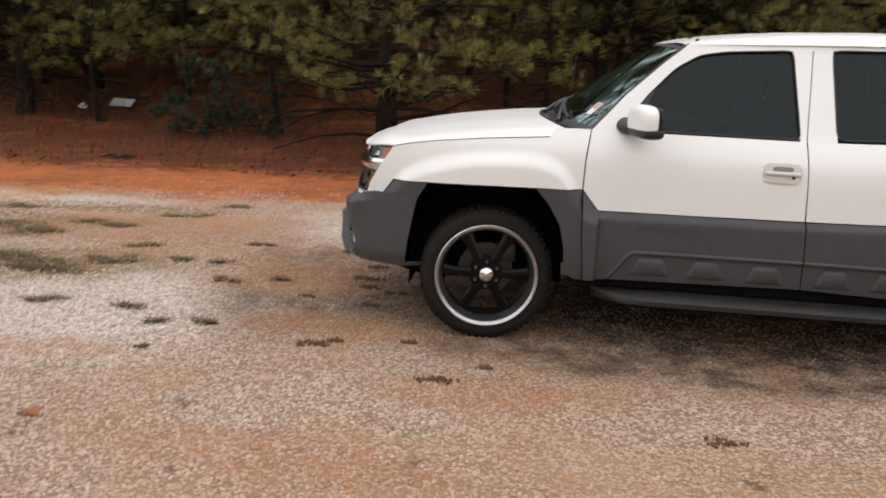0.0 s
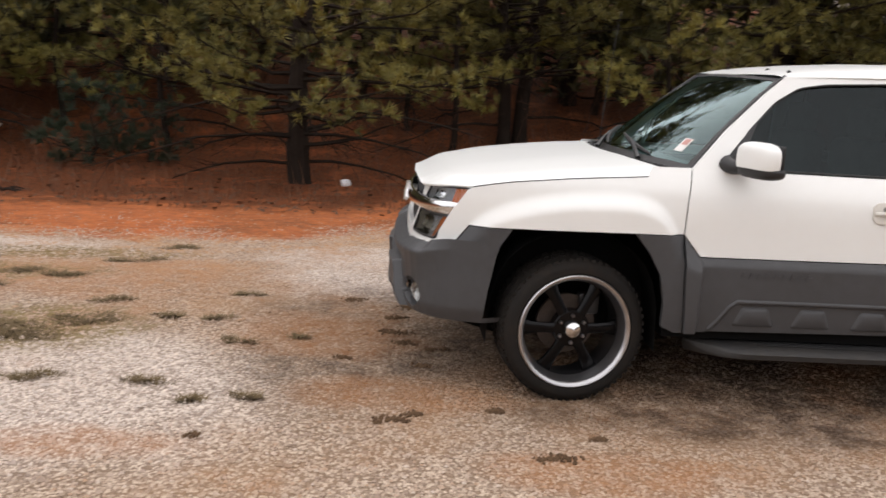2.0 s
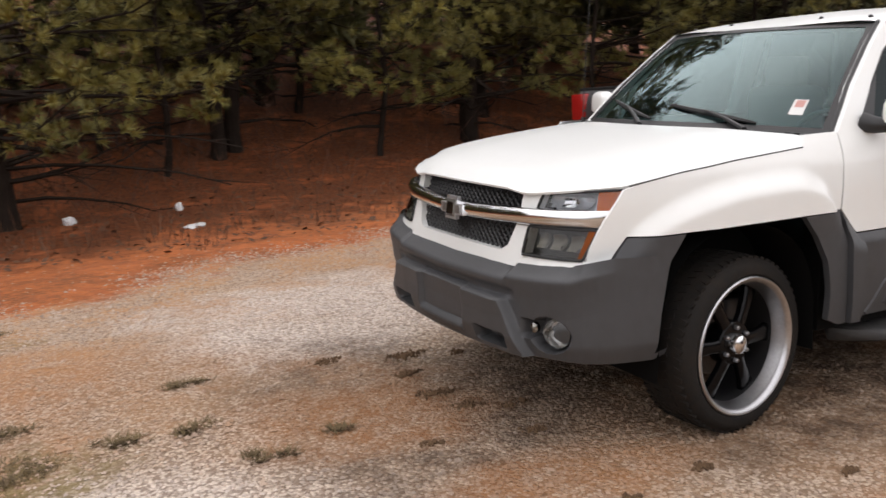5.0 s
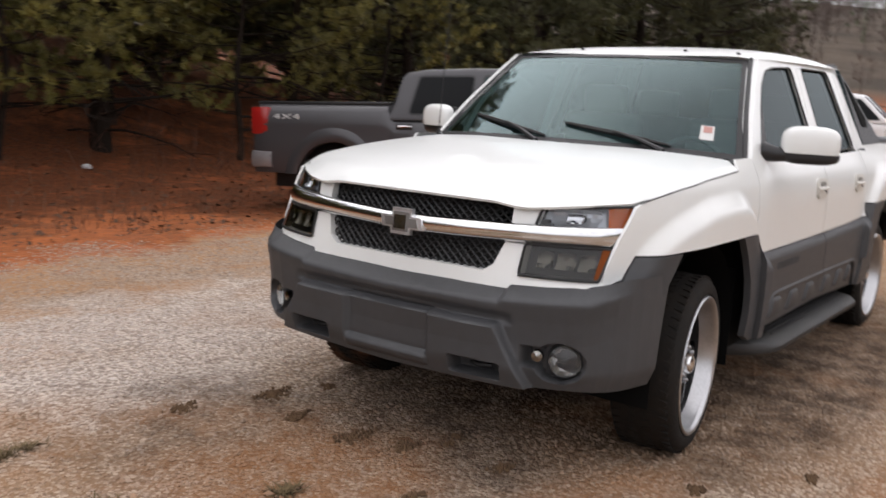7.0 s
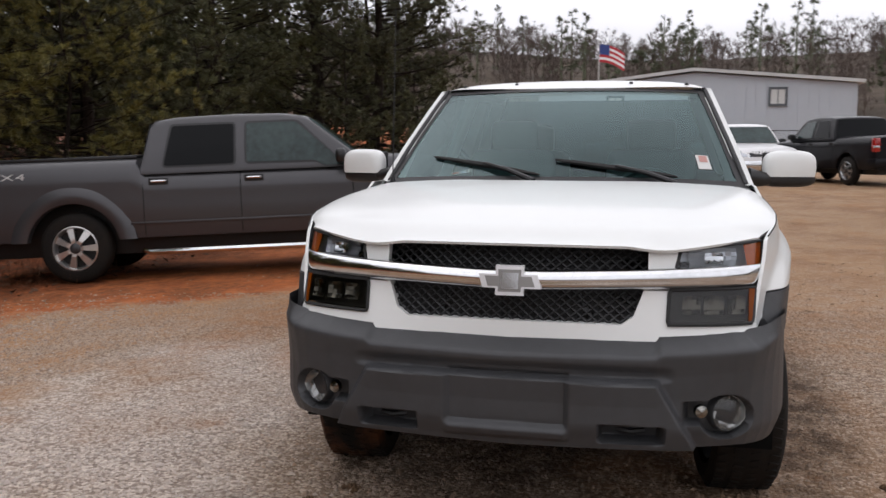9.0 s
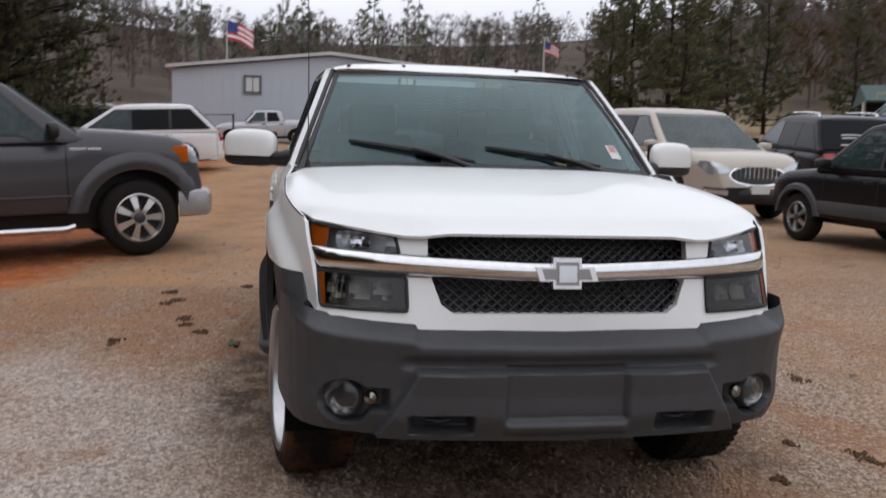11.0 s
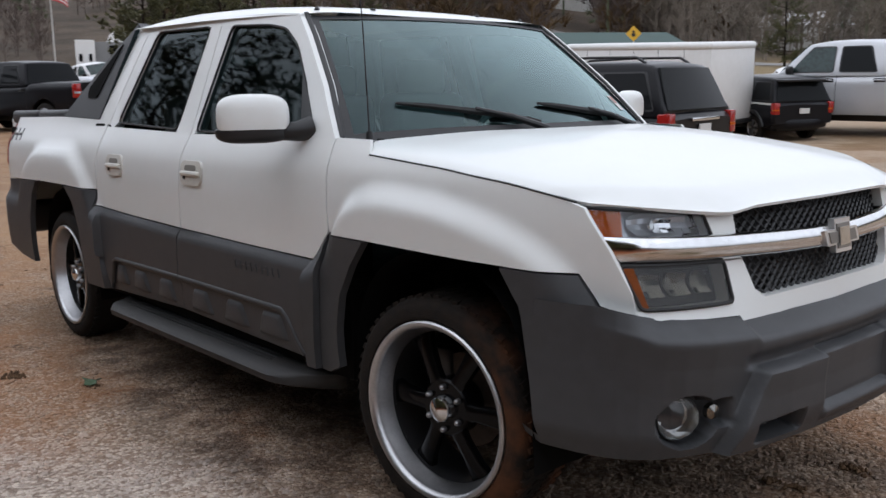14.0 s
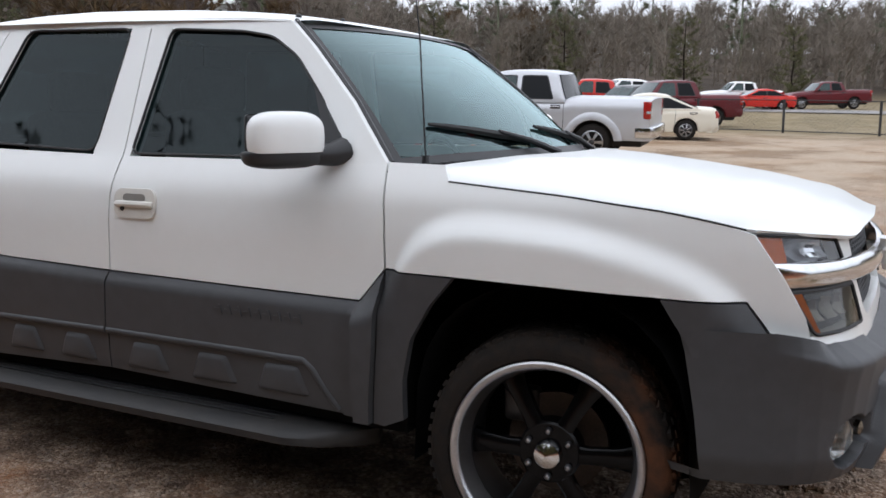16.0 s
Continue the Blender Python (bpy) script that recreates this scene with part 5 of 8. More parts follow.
def scatter_stones(n, size, area):
    x = rng.uniform(area[0], area[1], n)
    y = rng.uniform(area[2], area[3], n)
    chance = rng.uniform(0, 1, n)
    limit = np.interp(x, [-2.2, -0.4, 1.0, 3.0, 3.2, 5.2], [3.5, 5.0, 5.0, 5.3, 5.3, 3.0])
    worn = np.max([np.exp(-((x - 2) / 3.2) ** 2 - ((y + 3) / 1.2) ** 2), np.exp(-((x + 1.5) / 0.9) ** 2 - ((y - 0.2) / 1.5) ** 2), 0.8 * np.exp(-((x + 0.4) / 1.5) ** 2 - ((y + 1.5) / 0.5) ** 2), 0.5 * np.exp(-((x - 1.3) / 2.4) ** 2 - ((y - 2.4) / 1.2) ** 2)], axis=0)
    chance = chance + 0.34 * worn
    keep = np.array([c < smoothstep(-0.75, -0.35, noise.noise(Vector((a * 0.5, b * 0.5, 7)))) * smoothstep(1.1, -0.7, b - m + 1.3 * noise.noise(Vector((a * 1.1, b * 1.1, 2)))) + 0.03 for a, b, c, m in zip(x, y, chance, limit)])
    x, y = x[keep], y[keep]
    n = len(x)
    z = np.array([ground_z(a, b) for a, b in zip(x, y)])
    s = size * rng.uniform(0.55, 1.5, n)
    base = np.array([(1, 0, 0), (0, 1, 0), (-1, 0, 0), (0, -1, 0), (0, 0, 0.62), (0, 0, -0.5)], float)
    a = rng.uniform(0, 6.28, n)
    stretch = rng.uniform(0.65, 1.25, (n, 6, 1))
    P = base[None] * stretch
    c, sn_ = np.cos(a)[:, None], np.sin(a)[:, None]
    Q = np.stack([P[..., 0] * c - P[..., 1] * sn_, P[..., 0] * sn_ + P[..., 1] * c, P[..., 2]], -1) * s[:, None, None] * 0.5
    Q += np.stack([x, y, z + s * 0.10], -1)[:, None]
    tri = np.array([(0, 1, 4), (1, 2, 4), (2, 3, 4), (3, 0, 4), (1, 0, 5), (2, 1, 5), (3, 2, 5), (0, 3, 5)])
    F = (tri[None] + 6 * np.arange(n)[:, None, None]).reshape(-1, 3)
    return Q.reshape(-1, 3), F


Q1, F1 = scatter_stones(98000, 0.019, (-5.2, 4.6, -4.8, 6.0))
Q2, F2 = scatter_stones(5000, 0.030, (-5.6, 7.5, -5.2, 6.6))
me = bpy.data.meshes.new("gravel")
me.from_pydata(np.vstack([Q1, Q2]).tolist(), [], np.vstack([F1, F2 + len(Q1)]).tolist())
me.materials.append(M_STONE)
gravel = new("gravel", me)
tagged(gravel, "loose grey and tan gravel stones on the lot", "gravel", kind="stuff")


# ---- plants ----
class Net:
    """Gathers tubes and blades as plain lists, for one mesh."""
    def __init__(self):
        self.v, self.f = [], []

    def limb(self, pts, radii, n=5):
        base = len(self.v)
        for i, p in enumerate(pts):
            p = Vector(p)
            d = (Vector(pts[min(i + 1, len(pts) - 1)]) - Vector(pts[max(i - 1, 0)])).normalized()
            u = d.cross(Vector((0, 0, 1)) if abs(d.z) < 0.9 else Vector((1, 0, 0))).normalized()
            w = d.cross(u)
            for k in range(n):
                a = 2 * math.pi * k / n
                self.v.append(p + (u * math.cos(a) + w * math.sin(a)) * radii[i])
        for i in range(len(pts) - 1):
            for k in range(n):
                a, b = base + i * n + k, base + i * n + (k + 1) % n
                self.f.append((a, b, b + n, a + n))

    def tuft(self, p, d, n, length, width, spread, rr):
        """A burst of needles round direction d."""
        p, d = Vector(p), Vector(d).normalized()
        for _ in range(n):
            q = (d + Vector((rr.uniform(-1, 1), rr.uniform(-1, 1), rr.uniform(-1, 1))) * spread).normalized()
            s = q.cross(Vector((rr.uniform(-1, 1), rr.uniform(-1, 1), rr.uniform(-1, 1)))).normalized() * width
            b = len(self.v)
            o = p - q * length * 0.15
            e = p + q * length * rr.uniform(0.6, 1.0)
            self.v += [o - s, o + s, e]
            self.f.append((b, b + 1, b + 2))

    def mesh(self, name, material, parent=None, label=""):
        return link(name, self.v, self.f, material, parent, label, smooth=False)


def leaf_material(name, a, b, rough=0.6):
    m = mat(name, a, rough, vary=1.0, scale=0.9, dark=b, rnd=0.30)
    p = m.node_tree.nodes["Principled BSDF"]
    p.inputs["Transmission Weight"].default_value = 0.0
    p.inputs["Subsurface Weight"].default_value = 0.0
    return m


M_BARK = mat("dark_pine_bark", (0.024, 0.017, 0.013), 0.95, spec=0.12, vary=0.8, scale=4, bump=0.8, bump_scale=18)
M_NEEDLE = leaf_material("yellow_green_pine_needles", (0.215, 0.186, 0.039), (0.060, 0.057, 0.017))
M_NEEDLE_D = leaf_material("dark_green_pine_needles", (0.110, 0.108, 0.036), (0.038, 0.040, 0.017))
M_CEDAR = leaf_material("blue_green_cedar_sprays", (0.030, 0.046, 0.022), (0.012, 0.020, 0.010))
M_DRY = mat("dry_weed_stems", (0.150, 0.064, 0.030), 0.9, vary=0.8, scale=2, dark=(0.060, 0.025, 0.012))
M_GRASS = mat("dead_grass", (0.160, 0.112, 0.050), 0.9, vary=1.0, scale=9, dark=(0.070, 0.045, 0.023))


def build_pine(seed, h, r0, low, reach, material, dense=1.0, name="pine_tree", needle=0.010, dead=0):
    rr = random.Random(seed)
    ob = thing(name, Matrix.Identity(4), "tall pine with dark bark and yellow-green needle clumps" if material is M_NEEDLE else "dense dark green pine", "tree", "woods")
    wood, leaf = Net(), Net()
    lean = Vector((rr.uniform(-0.03, 0.03), rr.uniform(-0.03, 0.03), 0))
    tr = [Vector((0, 0, -0.4)) + (lean * h * k / 30 + Vector((math.sin(k * 0.37 + seed) * 0.06 + rr.uniform(-0.012, 0.012), math.cos(k * 0.45 + seed) * 0.06 + rr.uniform(-0.012, 0.012), (h + 0.4) * k / 30))) for k in range(31)]
    wood.limb(tr, [r0 * (1.35 if k == 0 else 1.12 if k == 1 else (1 - 0.029 * k)) * rr.uniform(0.90, 1.10) for k in range(31)], 11)
    # bare dead limbs under the crown
    for _ in range(dead):
        z, a, L = rr.uniform(0.3, low + 1.4), rr.uniform(0, 6.283), reach * rr.uniform(0.35, 0.85)
        c = tr[0].lerp(tr[-1], (z + 0.4) / (h + 0.4))
        u, droop = Vector((math.cos(a), math.sin(a), 0)), rr.uniform(-0.35, 0.2)
        pts = [c + u * L * q + Vector((rr.uniform(-1, 1) * 0.06 * L * q, rr.uniform(-1, 1) * 0.06 * L * q, L * (droop * q * q + 0.12 * q))) for q in (0, 0.25, 0.5, 0.75, 1.0)]
        wood.limb(pts, [0.030, 0.024, 0.018, 0.012, 0.005], 4)
        for _ in range(9):
            i, f = rr.randrange(1, 4), rr.random()
            p = pts[i].lerp(pts[i + 1], f)
            wood.limb([p, p + (u * 0.5 + Vector((rr.uniform(-1, 1), rr.uniform(-1, 1), rr.uniform(-0.8, 0.4)))) * rr.uniform(0.2, 0.6)], [0.008, 0.003], 3)
    z = low
    limbs = []
    while z < h * 0.98:
        for _ in range(rr.choice((2, 3, 3, 4))):
            a = rr.uniform(0, 6.283)
            k = (z - low) / (h - low)
            L = reach * (0.55 + 0.45 * min(1, k * 4)) * (1 - 0.72 * k) * rr.uniform(0.65, 1.15)
            limbs.append((z + rr.uniform(-0.15, 0.15), a, L, k))
        z += rr.uniform(0.34, 0.55) * (1.15 - 0.3 * dense)
    for z, a, L, k in limbs:
        c = tr[0].lerp(tr[-1], (z + 0.4) / (h + 0.4))
        rise = rr.uniform(-0.12, 0.15) + 0.5 * k
        pts = []
        for i in range(5):
            q = i / 4
            wob = Vector((rr.uniform(-1, 1), rr.uniform(-1, 1), rr.uniform(-1, 1))) * 0.09 * L * q * (1 - 0.3 * q)
            pts.append(c + Vector((math.cos(a), math.sin(a), 0)) * L * q + Vector((0, 0, L * (rise * q + 0.22 * q * q - 0.10 * q))) + wob)
        wood.limb(pts, [max(0.008, r0 * 0.22 * (1 - 0.85 * i / 4) * (1 - 0.5 * k)) for i in range(5)], 4)
        n = max(3, int(L * 4.2 * dense))
        for j in range(n):
            q = 0.35 + 0.65 * (j + rr.random()) / n
            i = min(3, int(q * 4))
            p = pts[i].lerp(pts[i + 1], q * 4 - i)
            d = (pts[i + 1] - pts[i]).normalized()
            for _ in range(2):
                side = Vector((rr.uniform(-1, 1), rr.uniform(-1, 1), rr.uniform(-0.4, 0.8)))
                tip = p + (d * 0.5 + side) * rr.uniform(0.12, 0.42)
                if needle < 0.03:
                    wood.limb([p, tip], [0.007, 0.004], 3)
                leaf.tuft(tip, d * 0.5 + side + Vector((0, 0, 0.35)), int((34 if needle < 0.03 else 12) * dense), rr.uniform(0.15, 0.25) * (1 if needle < 0.03 else 1.6), needle, 1.0, rr)
            
    wood.mesh("trunk", M_BARK, ob, "dark rough trunk and limbs")
    leaf.mesh("crown", material, ob)
    return ob


def stand(ob, x, y, turn, scale=1.0):
    m = Matrix.Translation((x, y, ground_z(x, y))) @ Matrix.Rotation(turn, 4, "Z")
    c = copy_thing(ob, m)
    c.scale = (scale, scale, scale)
    return c


rt = random.Random(11)
near_pines = [build_pine(3, 9.5, 0.19, 1.15, 4.3, M_NEEDLE, 1.15, dead=26), build_pine(8, 11, 0.15, 1.7, 3.6, M_NEEDLE, 1.1, dead=14), build_pine(21, 5.6, 0.07, 0.95, 2.9, M_NEEDLE, 1.2, dead=8), build_pine(33, 11, 0.18, 0.5, 3.4, M_NEEDLE_D, 1.25), build_pine(55, 4.2, 0.08, 0.25, 2.2, M_NEEDLE_D, 1.2)]
spots = [(0, -2.40, 9.75, 0.3), (1, 1.28, 13.3, 1.2), (2, -7.6, 13.6, 2.0), (0, -10.6, 12.2, 3.3), (1, -13.2, 12.4, 0.2), (1, 1.75, 13.7, 4.2), (2, -5.2, 12.3, 1.0), (2, -8.8, 11.9, 0.6), (2, 0.2, 12.4, 2.6), (0, -13.0, 13.8, 1.4), (2, 4.3, 12.6, 4.0), (0, 6.6, 13.2, 5.2), (2, 9.0, 12.2, 1.1), (1, 10.8, 12.6, 2.2), (3, 14.6, 12.4, 1.0), (2, 12.6, 11.4, 0.4), (4, 17.2, 11.0, 0.9), (3, 20.3, 12.2, 3.0), (3, 25.0, 11.0, 1.9), (3, 28.6, 9.3, 4.4), (3, 32.0, 11.5, 0.7), (3, 24.2, 8.6, 3.7), (4, 22.3, 9.0, 1.5), (4, 27.0, 8.2, 2.5), (2, -11.2, 13.3, 2.9), (2, -0.6, 14.2, 5.5)]
back_pines = [build_pine(61, 10.5, 0.17, 0.6, 3.5, M_NEEDLE_D, 0.9, needle=0.055), build_pine(62, 11, 0.17, 1.2, 3.3, M_NEEDLE, 0.9, needle=0.055), build_pine(63, 5.2, 0.09, 0.3, 2.5, M_NEEDLE_D, 0.9, needle=0.055)]
used = set()
for k, x, y, a in spots:
    if k not in used:
        used.add(k)
        near_pines[k].matrix_world = Matrix.Translation((x, y, ground_z(x, y))) @ Matrix.Rotation(a, 4, "Z")
    else:
        stand(near_pines[k], x, y, a, rt.uniform(0.9, 1.12))
for i in range(74):
    x = -27 + (i % 22) * 2.9 + rt.uniform(-1.3, 1.3)
    y = 15.6 + (i // 22) * 4.0 + rt.uniform(-1.4, 1.4)
    k = rt.choice((0, 1, 2, 2, 0) if x < 14 else (0, 0, 2))
    if i < 3:
        k = i
        back_pines[k].matrix_world = Matrix.Translation((x, y, ground_z(x, y)))
        continue
    stand(back_pines[k], x, y, rt.uniform(0, 6.28), rt.uniform(0.95, 1.35))
bush = build_pine(77, 1.0, 0.04, 0.08, 1.15, M_CEDAR, 1.9, name="cedar_bush")
tagged(bush, "low dark green cedar bush under the pines", "bush")
bush.matrix_world = Matrix.Translation((-6.1, 10.9, ground_z(-6.1, 10.9)))
stand(bush, -5.2, 11.3, 1.7, 0.75)
# pines beyond the parked cars
for x, y, sc in ((38.5, -14.6, 0.62), (43, -19.5, 0.95), (40.4, -16.4, 0.8), (44.5, -17.6, 0.9), (46, -22.5, 0.86), (41, -24.0, 0.72), (49, -26, 0.8), (38.5, -18.3, 0.66), (60, -42, 0.9), (34, -62, 0.65), (26, -70, 0.62), (17, -74, 0.66), (9, -78, 0.6), (-2, -76, 0.62), (-9, -70, 0.7), (-14, -66, 0.66)):
    stand(back_pines[0], x, y, rt.uniform(0, 6.28), sc)

# wooded hills: leafless trees with dense twig crowns, joined
def twig_tree(seed, h, spread, tufts, blades, width):
    rr = random.Random(seed)
    wood, twigs = Net(), Net()
    wood.limb([(0, 0, -0.5), (0.1, 0, h * 0.5), (0, 0.1, h * 0.9)], [h * 0.014, h * 0.010, h * 0.003], 4)
    for _ in range(tufts):
        k = rr.random() ** 0.75
        a, w = rr.uniform(0, 6.28), spread * math.sin(math.pi * (0.12 + 0.80 * k)) * rr.random() ** 0.5
        p = Vector((w * math.cos(a), w * math.sin(a), h * (0.16 + 0.80 * k)))
        twigs.tuft(p, (0.6 * math.cos(a), 0.6 * math.sin(a), 1.0), blades, h * 0.17, width, 0.75, rr)
    for _ in range(7):
        a, k = rr.uniform(0, 6.28), rr.uniform(0.25, 0.6)
        wood.limb([(0, 0, h * k), (spread * 0.5 * math.cos(a), spread * 0.5 * math.sin(a), h * (k + 0.16)), (spread * 0.8 * math.cos(a), spread * 0.8 * math.sin(a), h * (k + 0.34))], [h * 0.007, h * 0.005, h * 0.002], 3)
    base = len(wood.v)
    wood.v += twigs.v
    wood.f += [tuple(i + base for i in f) for f in twigs.f]
    return np.array([tuple(v) for v in wood.v]), wood.f


def far_stand(name, kinds, spots, material, label):
    hv, hf, n = [], [], 0
    for i, (x, y, sc) in enumerate(spots):
        A, F = kinds[i % len(kinds)]
        t = rt.uniform(0, 6.28)
        c, s_ = math.cos(t) * sc, math.sin(t) * sc
        hv.append(np.stack([x + A[:, 0] * c - A[:, 1] * s_, y + A[:, 0] * s_ + A[:, 1] * c, ground_z(x, y) + A[:, 2] * sc], 1))
        hf += [tuple(q + n for q in f) for f in F]
        n += len(A)
    ob = link(name, np.vstack(hv).tolist(), hf, material, None, label, smooth=False)
    return tagged(ob, category="trees", kind="stuff")


HOUSE_A = -49.0  # clearing below the pale house on the hillside


def hill_spots(count, near, deep, a0=-114, a1=26):
    out = []
    while len(out) < count:
        ang, rad = radians(rt.uniform(a0, a1)), near + deep * rt.random() ** 0.9
        x, y = 1.5 + rad * math.cos(ang), rad * math.sin(ang)
        if not (y > 20 and x < 40):
            a = math.degrees(ang)
            if (-23.0 < a < -17.0 or HOUSE_A - 1.6 < a < HOUSE_A + 1.6) and rad < 150:
                continue
            out.append((x, y, rt.uniform(0.7, 1.3) * (0.62 + 0.38 * smoothstep(-24, -38, a) - 0.20 * smoothstep(-52, -62, a)) * (0.7 + 0.3 * smoothstep(90, 150, rad))))
    return out


def twig_material(name, a, b):
    m = mat(name, a, 0.95, vary=1.0, scale=0.06, dark=b)
    return m


far_stand("far_woods", [twig_tree(200 + i, 11.0, 3.2, 30, 9, 0.045) for i in range(5)], hill_spots(820, 90, 150, -56, 26) + hill_spots(120, 90, 45, -56, -42), twig_material("bare_twigs", (0.125, 0.094, 0.078), (0.056, 0.042, 0.036)), "leafless grey-brown trees covering distant hills")
far_stand("far_woods", [twig_tree(220 + i, 11.0, 3.4, 34, 10, 0.055) for i in range(5)], hill_spots(620, 86, 150, -118, -54) + hill_spots(200, 86, 30, -118, -54), twig_material("pale_bare_twigs", (0.205, 0.170, 0.140), (0.100, 0.086, 0.064)), "pale grey-brown leafless trees on the far side of the road")
far_stand("far_oaks", [twig_tree(240 + i, 10.0, 4.2, 60, 16, 0.07) for i in range(3)], hill_spots(70, 92, 90, -75, -20) + [(66, -57, 1.15), (72, -60, 1.2), (61, -63, 1.0)], twig_material("withered_oak_leaves", (0.105, 0.062, 0.024), (0.045, 0.030, 0.014)), "oaks with withered brown leaves on the hillside")
pv = Net()
rp = random.Random(5)
for i in range(90):
    ang = rp.uniform(radians(-112), radians(24))
    rad = 92 + 90 * rp.random()
    if -0.40 < ang < -0.29:
        continue
    x, y = 1.5 + rad * math.cos(ang), rad * math.sin(ang)
    z, h = ground_z(x, y), rp.uniform(7, 13)
    pv.limb([(x, y, z), (x, y, z + h)], [0.22, 0.04], 4)
    for j in range(34):
        k = rp.random() ** 0.8
        a = rp.uniform(0, 6.28)
        w = (1 - k) * 2.6 + 0.3
        q = (x + math.cos(a) * w * rp.random() ** 0.5, y + math.sin(a) * w * rp.random() ** 0.5, z + h * (0.18 + 0.82 * k))
        pv.tuft(q, (math.cos(a), math.sin(a), 0.3), 30, 0.9, 0.05, 0.9, rp)
# far needles muted: distance haze is put into their colour
tagged(pv.mesh("far_pines", leaf_material("hazed_far_pine_needles", (0.088, 0.098, 0.050), (0.050, 0.056, 0.030)), None, "scattered dark green pines among the bare hillside trees"), category="trees", kind="stuff")

# dry weeds at the wood's edge, grass tufts on the gravel
wd = Net()
rw = random.Random(4)
for i in range(3000):
    x = rw.uniform(-16, 16)
    y = 6.7 + 0.5 * math.sin(x * 1.9) + 0.35 * math.sin(x * 4.3 + 1) + abs(rw.gauss(0, 2.6))
    z = ground_z(x, y)
    h = rw.uniform(0.08, 0.60) * (0.35 + 0.65 * rw.random())
    b = len(wd.v)
    dx, dy, w = rw.uniform(-0.3, 0.3) * h, rw.uniform(-0.3, 0.3) * h, rw.uniform(0.003, 0.008)
    wd.v += [Vector((x - w, y, z)), Vector((x + w, y, z)), Vector((x + dx, y + dy, z + h))]
    wd.f.append((b, b + 1, b + 2))
tagged(wd.mesh("dry_weeds", M_DRY, None, "dry brown weed stems along the edge of the woods"), category="weeds", kind="stuff")
tk = Net()
for i in range(1500):
    x, y = rw.uniform(-17, 15), 9.8 + 7.5 * rw.random() ** 0.8
    z, h = ground_z(x, y), rw.uniform(0.3, 1.9) * rw.uniform(0.3, 1.0)
    p0_, lean_ = Vector((x, y, z - 0.05)), Vector((rw.uniform(-0.7, 0.7), rw.uniform(-0.7, 0.7), 1.0))
    p1_ = p0_ + lean_ * h * 0.5
    p2_ = p1_ + (lean_ + Vector((rw.uniform(-0.4, 0.4), rw.uniform(-0.4, 0.4), 0))) * h * 0.5
    tk.limb([p0_, p1_, p2_], [0.007, 0.005, 0.0015], 3)
    for _ in range(3):
        q = p1_.lerp(p2_, rw.random())
        tk.limb([q, q + Vector((rw.uniform(-1, 1), rw.uniform(-1, 1), rw.uniform(-0.1, 0.7))) * h * 0.25], [0.004, 0.0015], 3)
tagged(tk.mesh("thicket", mat("dark_thicket_stems", (0.110, 0.048, 0.026), 0.95, vary=0.9, scale=2, dark=(0.034, 0.018, 0.011)), None, "thin bare brown stems under the pines"), category="thicket", kind="stuff")
lv = Net()
for i in range(9000):
    x, y = rw.uniform(-16, 18), 6.0 + 8 * rw.random()
    z = ground_z(x, y) + 0.008
    a, s_ = rw.uniform(0, 6.28), rw.uniform(0.02, 0.055)
    u, w = Vector((math.cos(a), math.sin(a), rw.uniform(-0.5, 0.5))) * s_, Vector((-math.sin(a), math.cos(a), rw.uniform(-0.5, 0.5))) * s_ * 0.6
    p = Vector((x, y, z + 0.01))
    b = len(lv.v)
    lv.v += [p - u, p - w, p + u, p + w]
    lv.f.append((b, b + 1, b + 2, b + 3))
M_LEAF = mat("fallen_brown_leaves", (0.125, 0.052, 0.022), 0.85, vary=1.0, scale=3, dark=(0.050, 0.021, 0.010))
tagged(lv.mesh("leaf_litter", M_LEAF, None, "fallen brown leaves and needles under the pines"), category="leaves", kind="stuff")


def grass_tuft(x, y, rad, n, label="flattened dead grass tuft in the gravel"):
    net = Net()
    rr = random.Random(int((x + 40) * 97 + y * 31))
    lobes = [(rr.uniform(-0.8, 0.8) * rad, rr.uniform(-0.45, 0.45) * rad, rr.uniform(0.3, 0.7)) for _ in range(5)]
    for _ in range(n):
        cx, cy, k = rr.choice(lobes)
        a, q = rr.uniform(0, 6.28), rad * k * rr.random() ** 0.5
        px, py = cx + q * math.cos(a) * 1.2, cy + q * math.sin(a) * 0.75
        h, w = rr.uniform(0.010, 0.028), rr.uniform(0.003, 0.006)
        t = rr.uniform(0, 6.28)
        dx, dy = math.cos(t) * rr.uniform(0.02, 0.07), math.sin(t) * rr.uniform(0.02, 0.07)
        b = len(net.v)
        net.v += [Vector((px - dy * w * 18, py + dx * w * 18, -0.003)), Vector((px + dy * w * 18, py - dx * w * 18, -0.003)), Vector((px + dx, py + dy, h))]
        net.f.append((b, b + 1, b + 2))
    ob = net.mesh("grass_tuft", M_GRASS)
    ob.location = (x, y, ground_z(x, y))
    return tagged(ob, label, "grass", "grass tufts")


M_SOIL = mat("dark_damp_soil", (0.150, 0.092, 0.052), 0.95, vary=1.0, scale=22, dark=(0.060, 0.038, 0.024), spec=0.15)


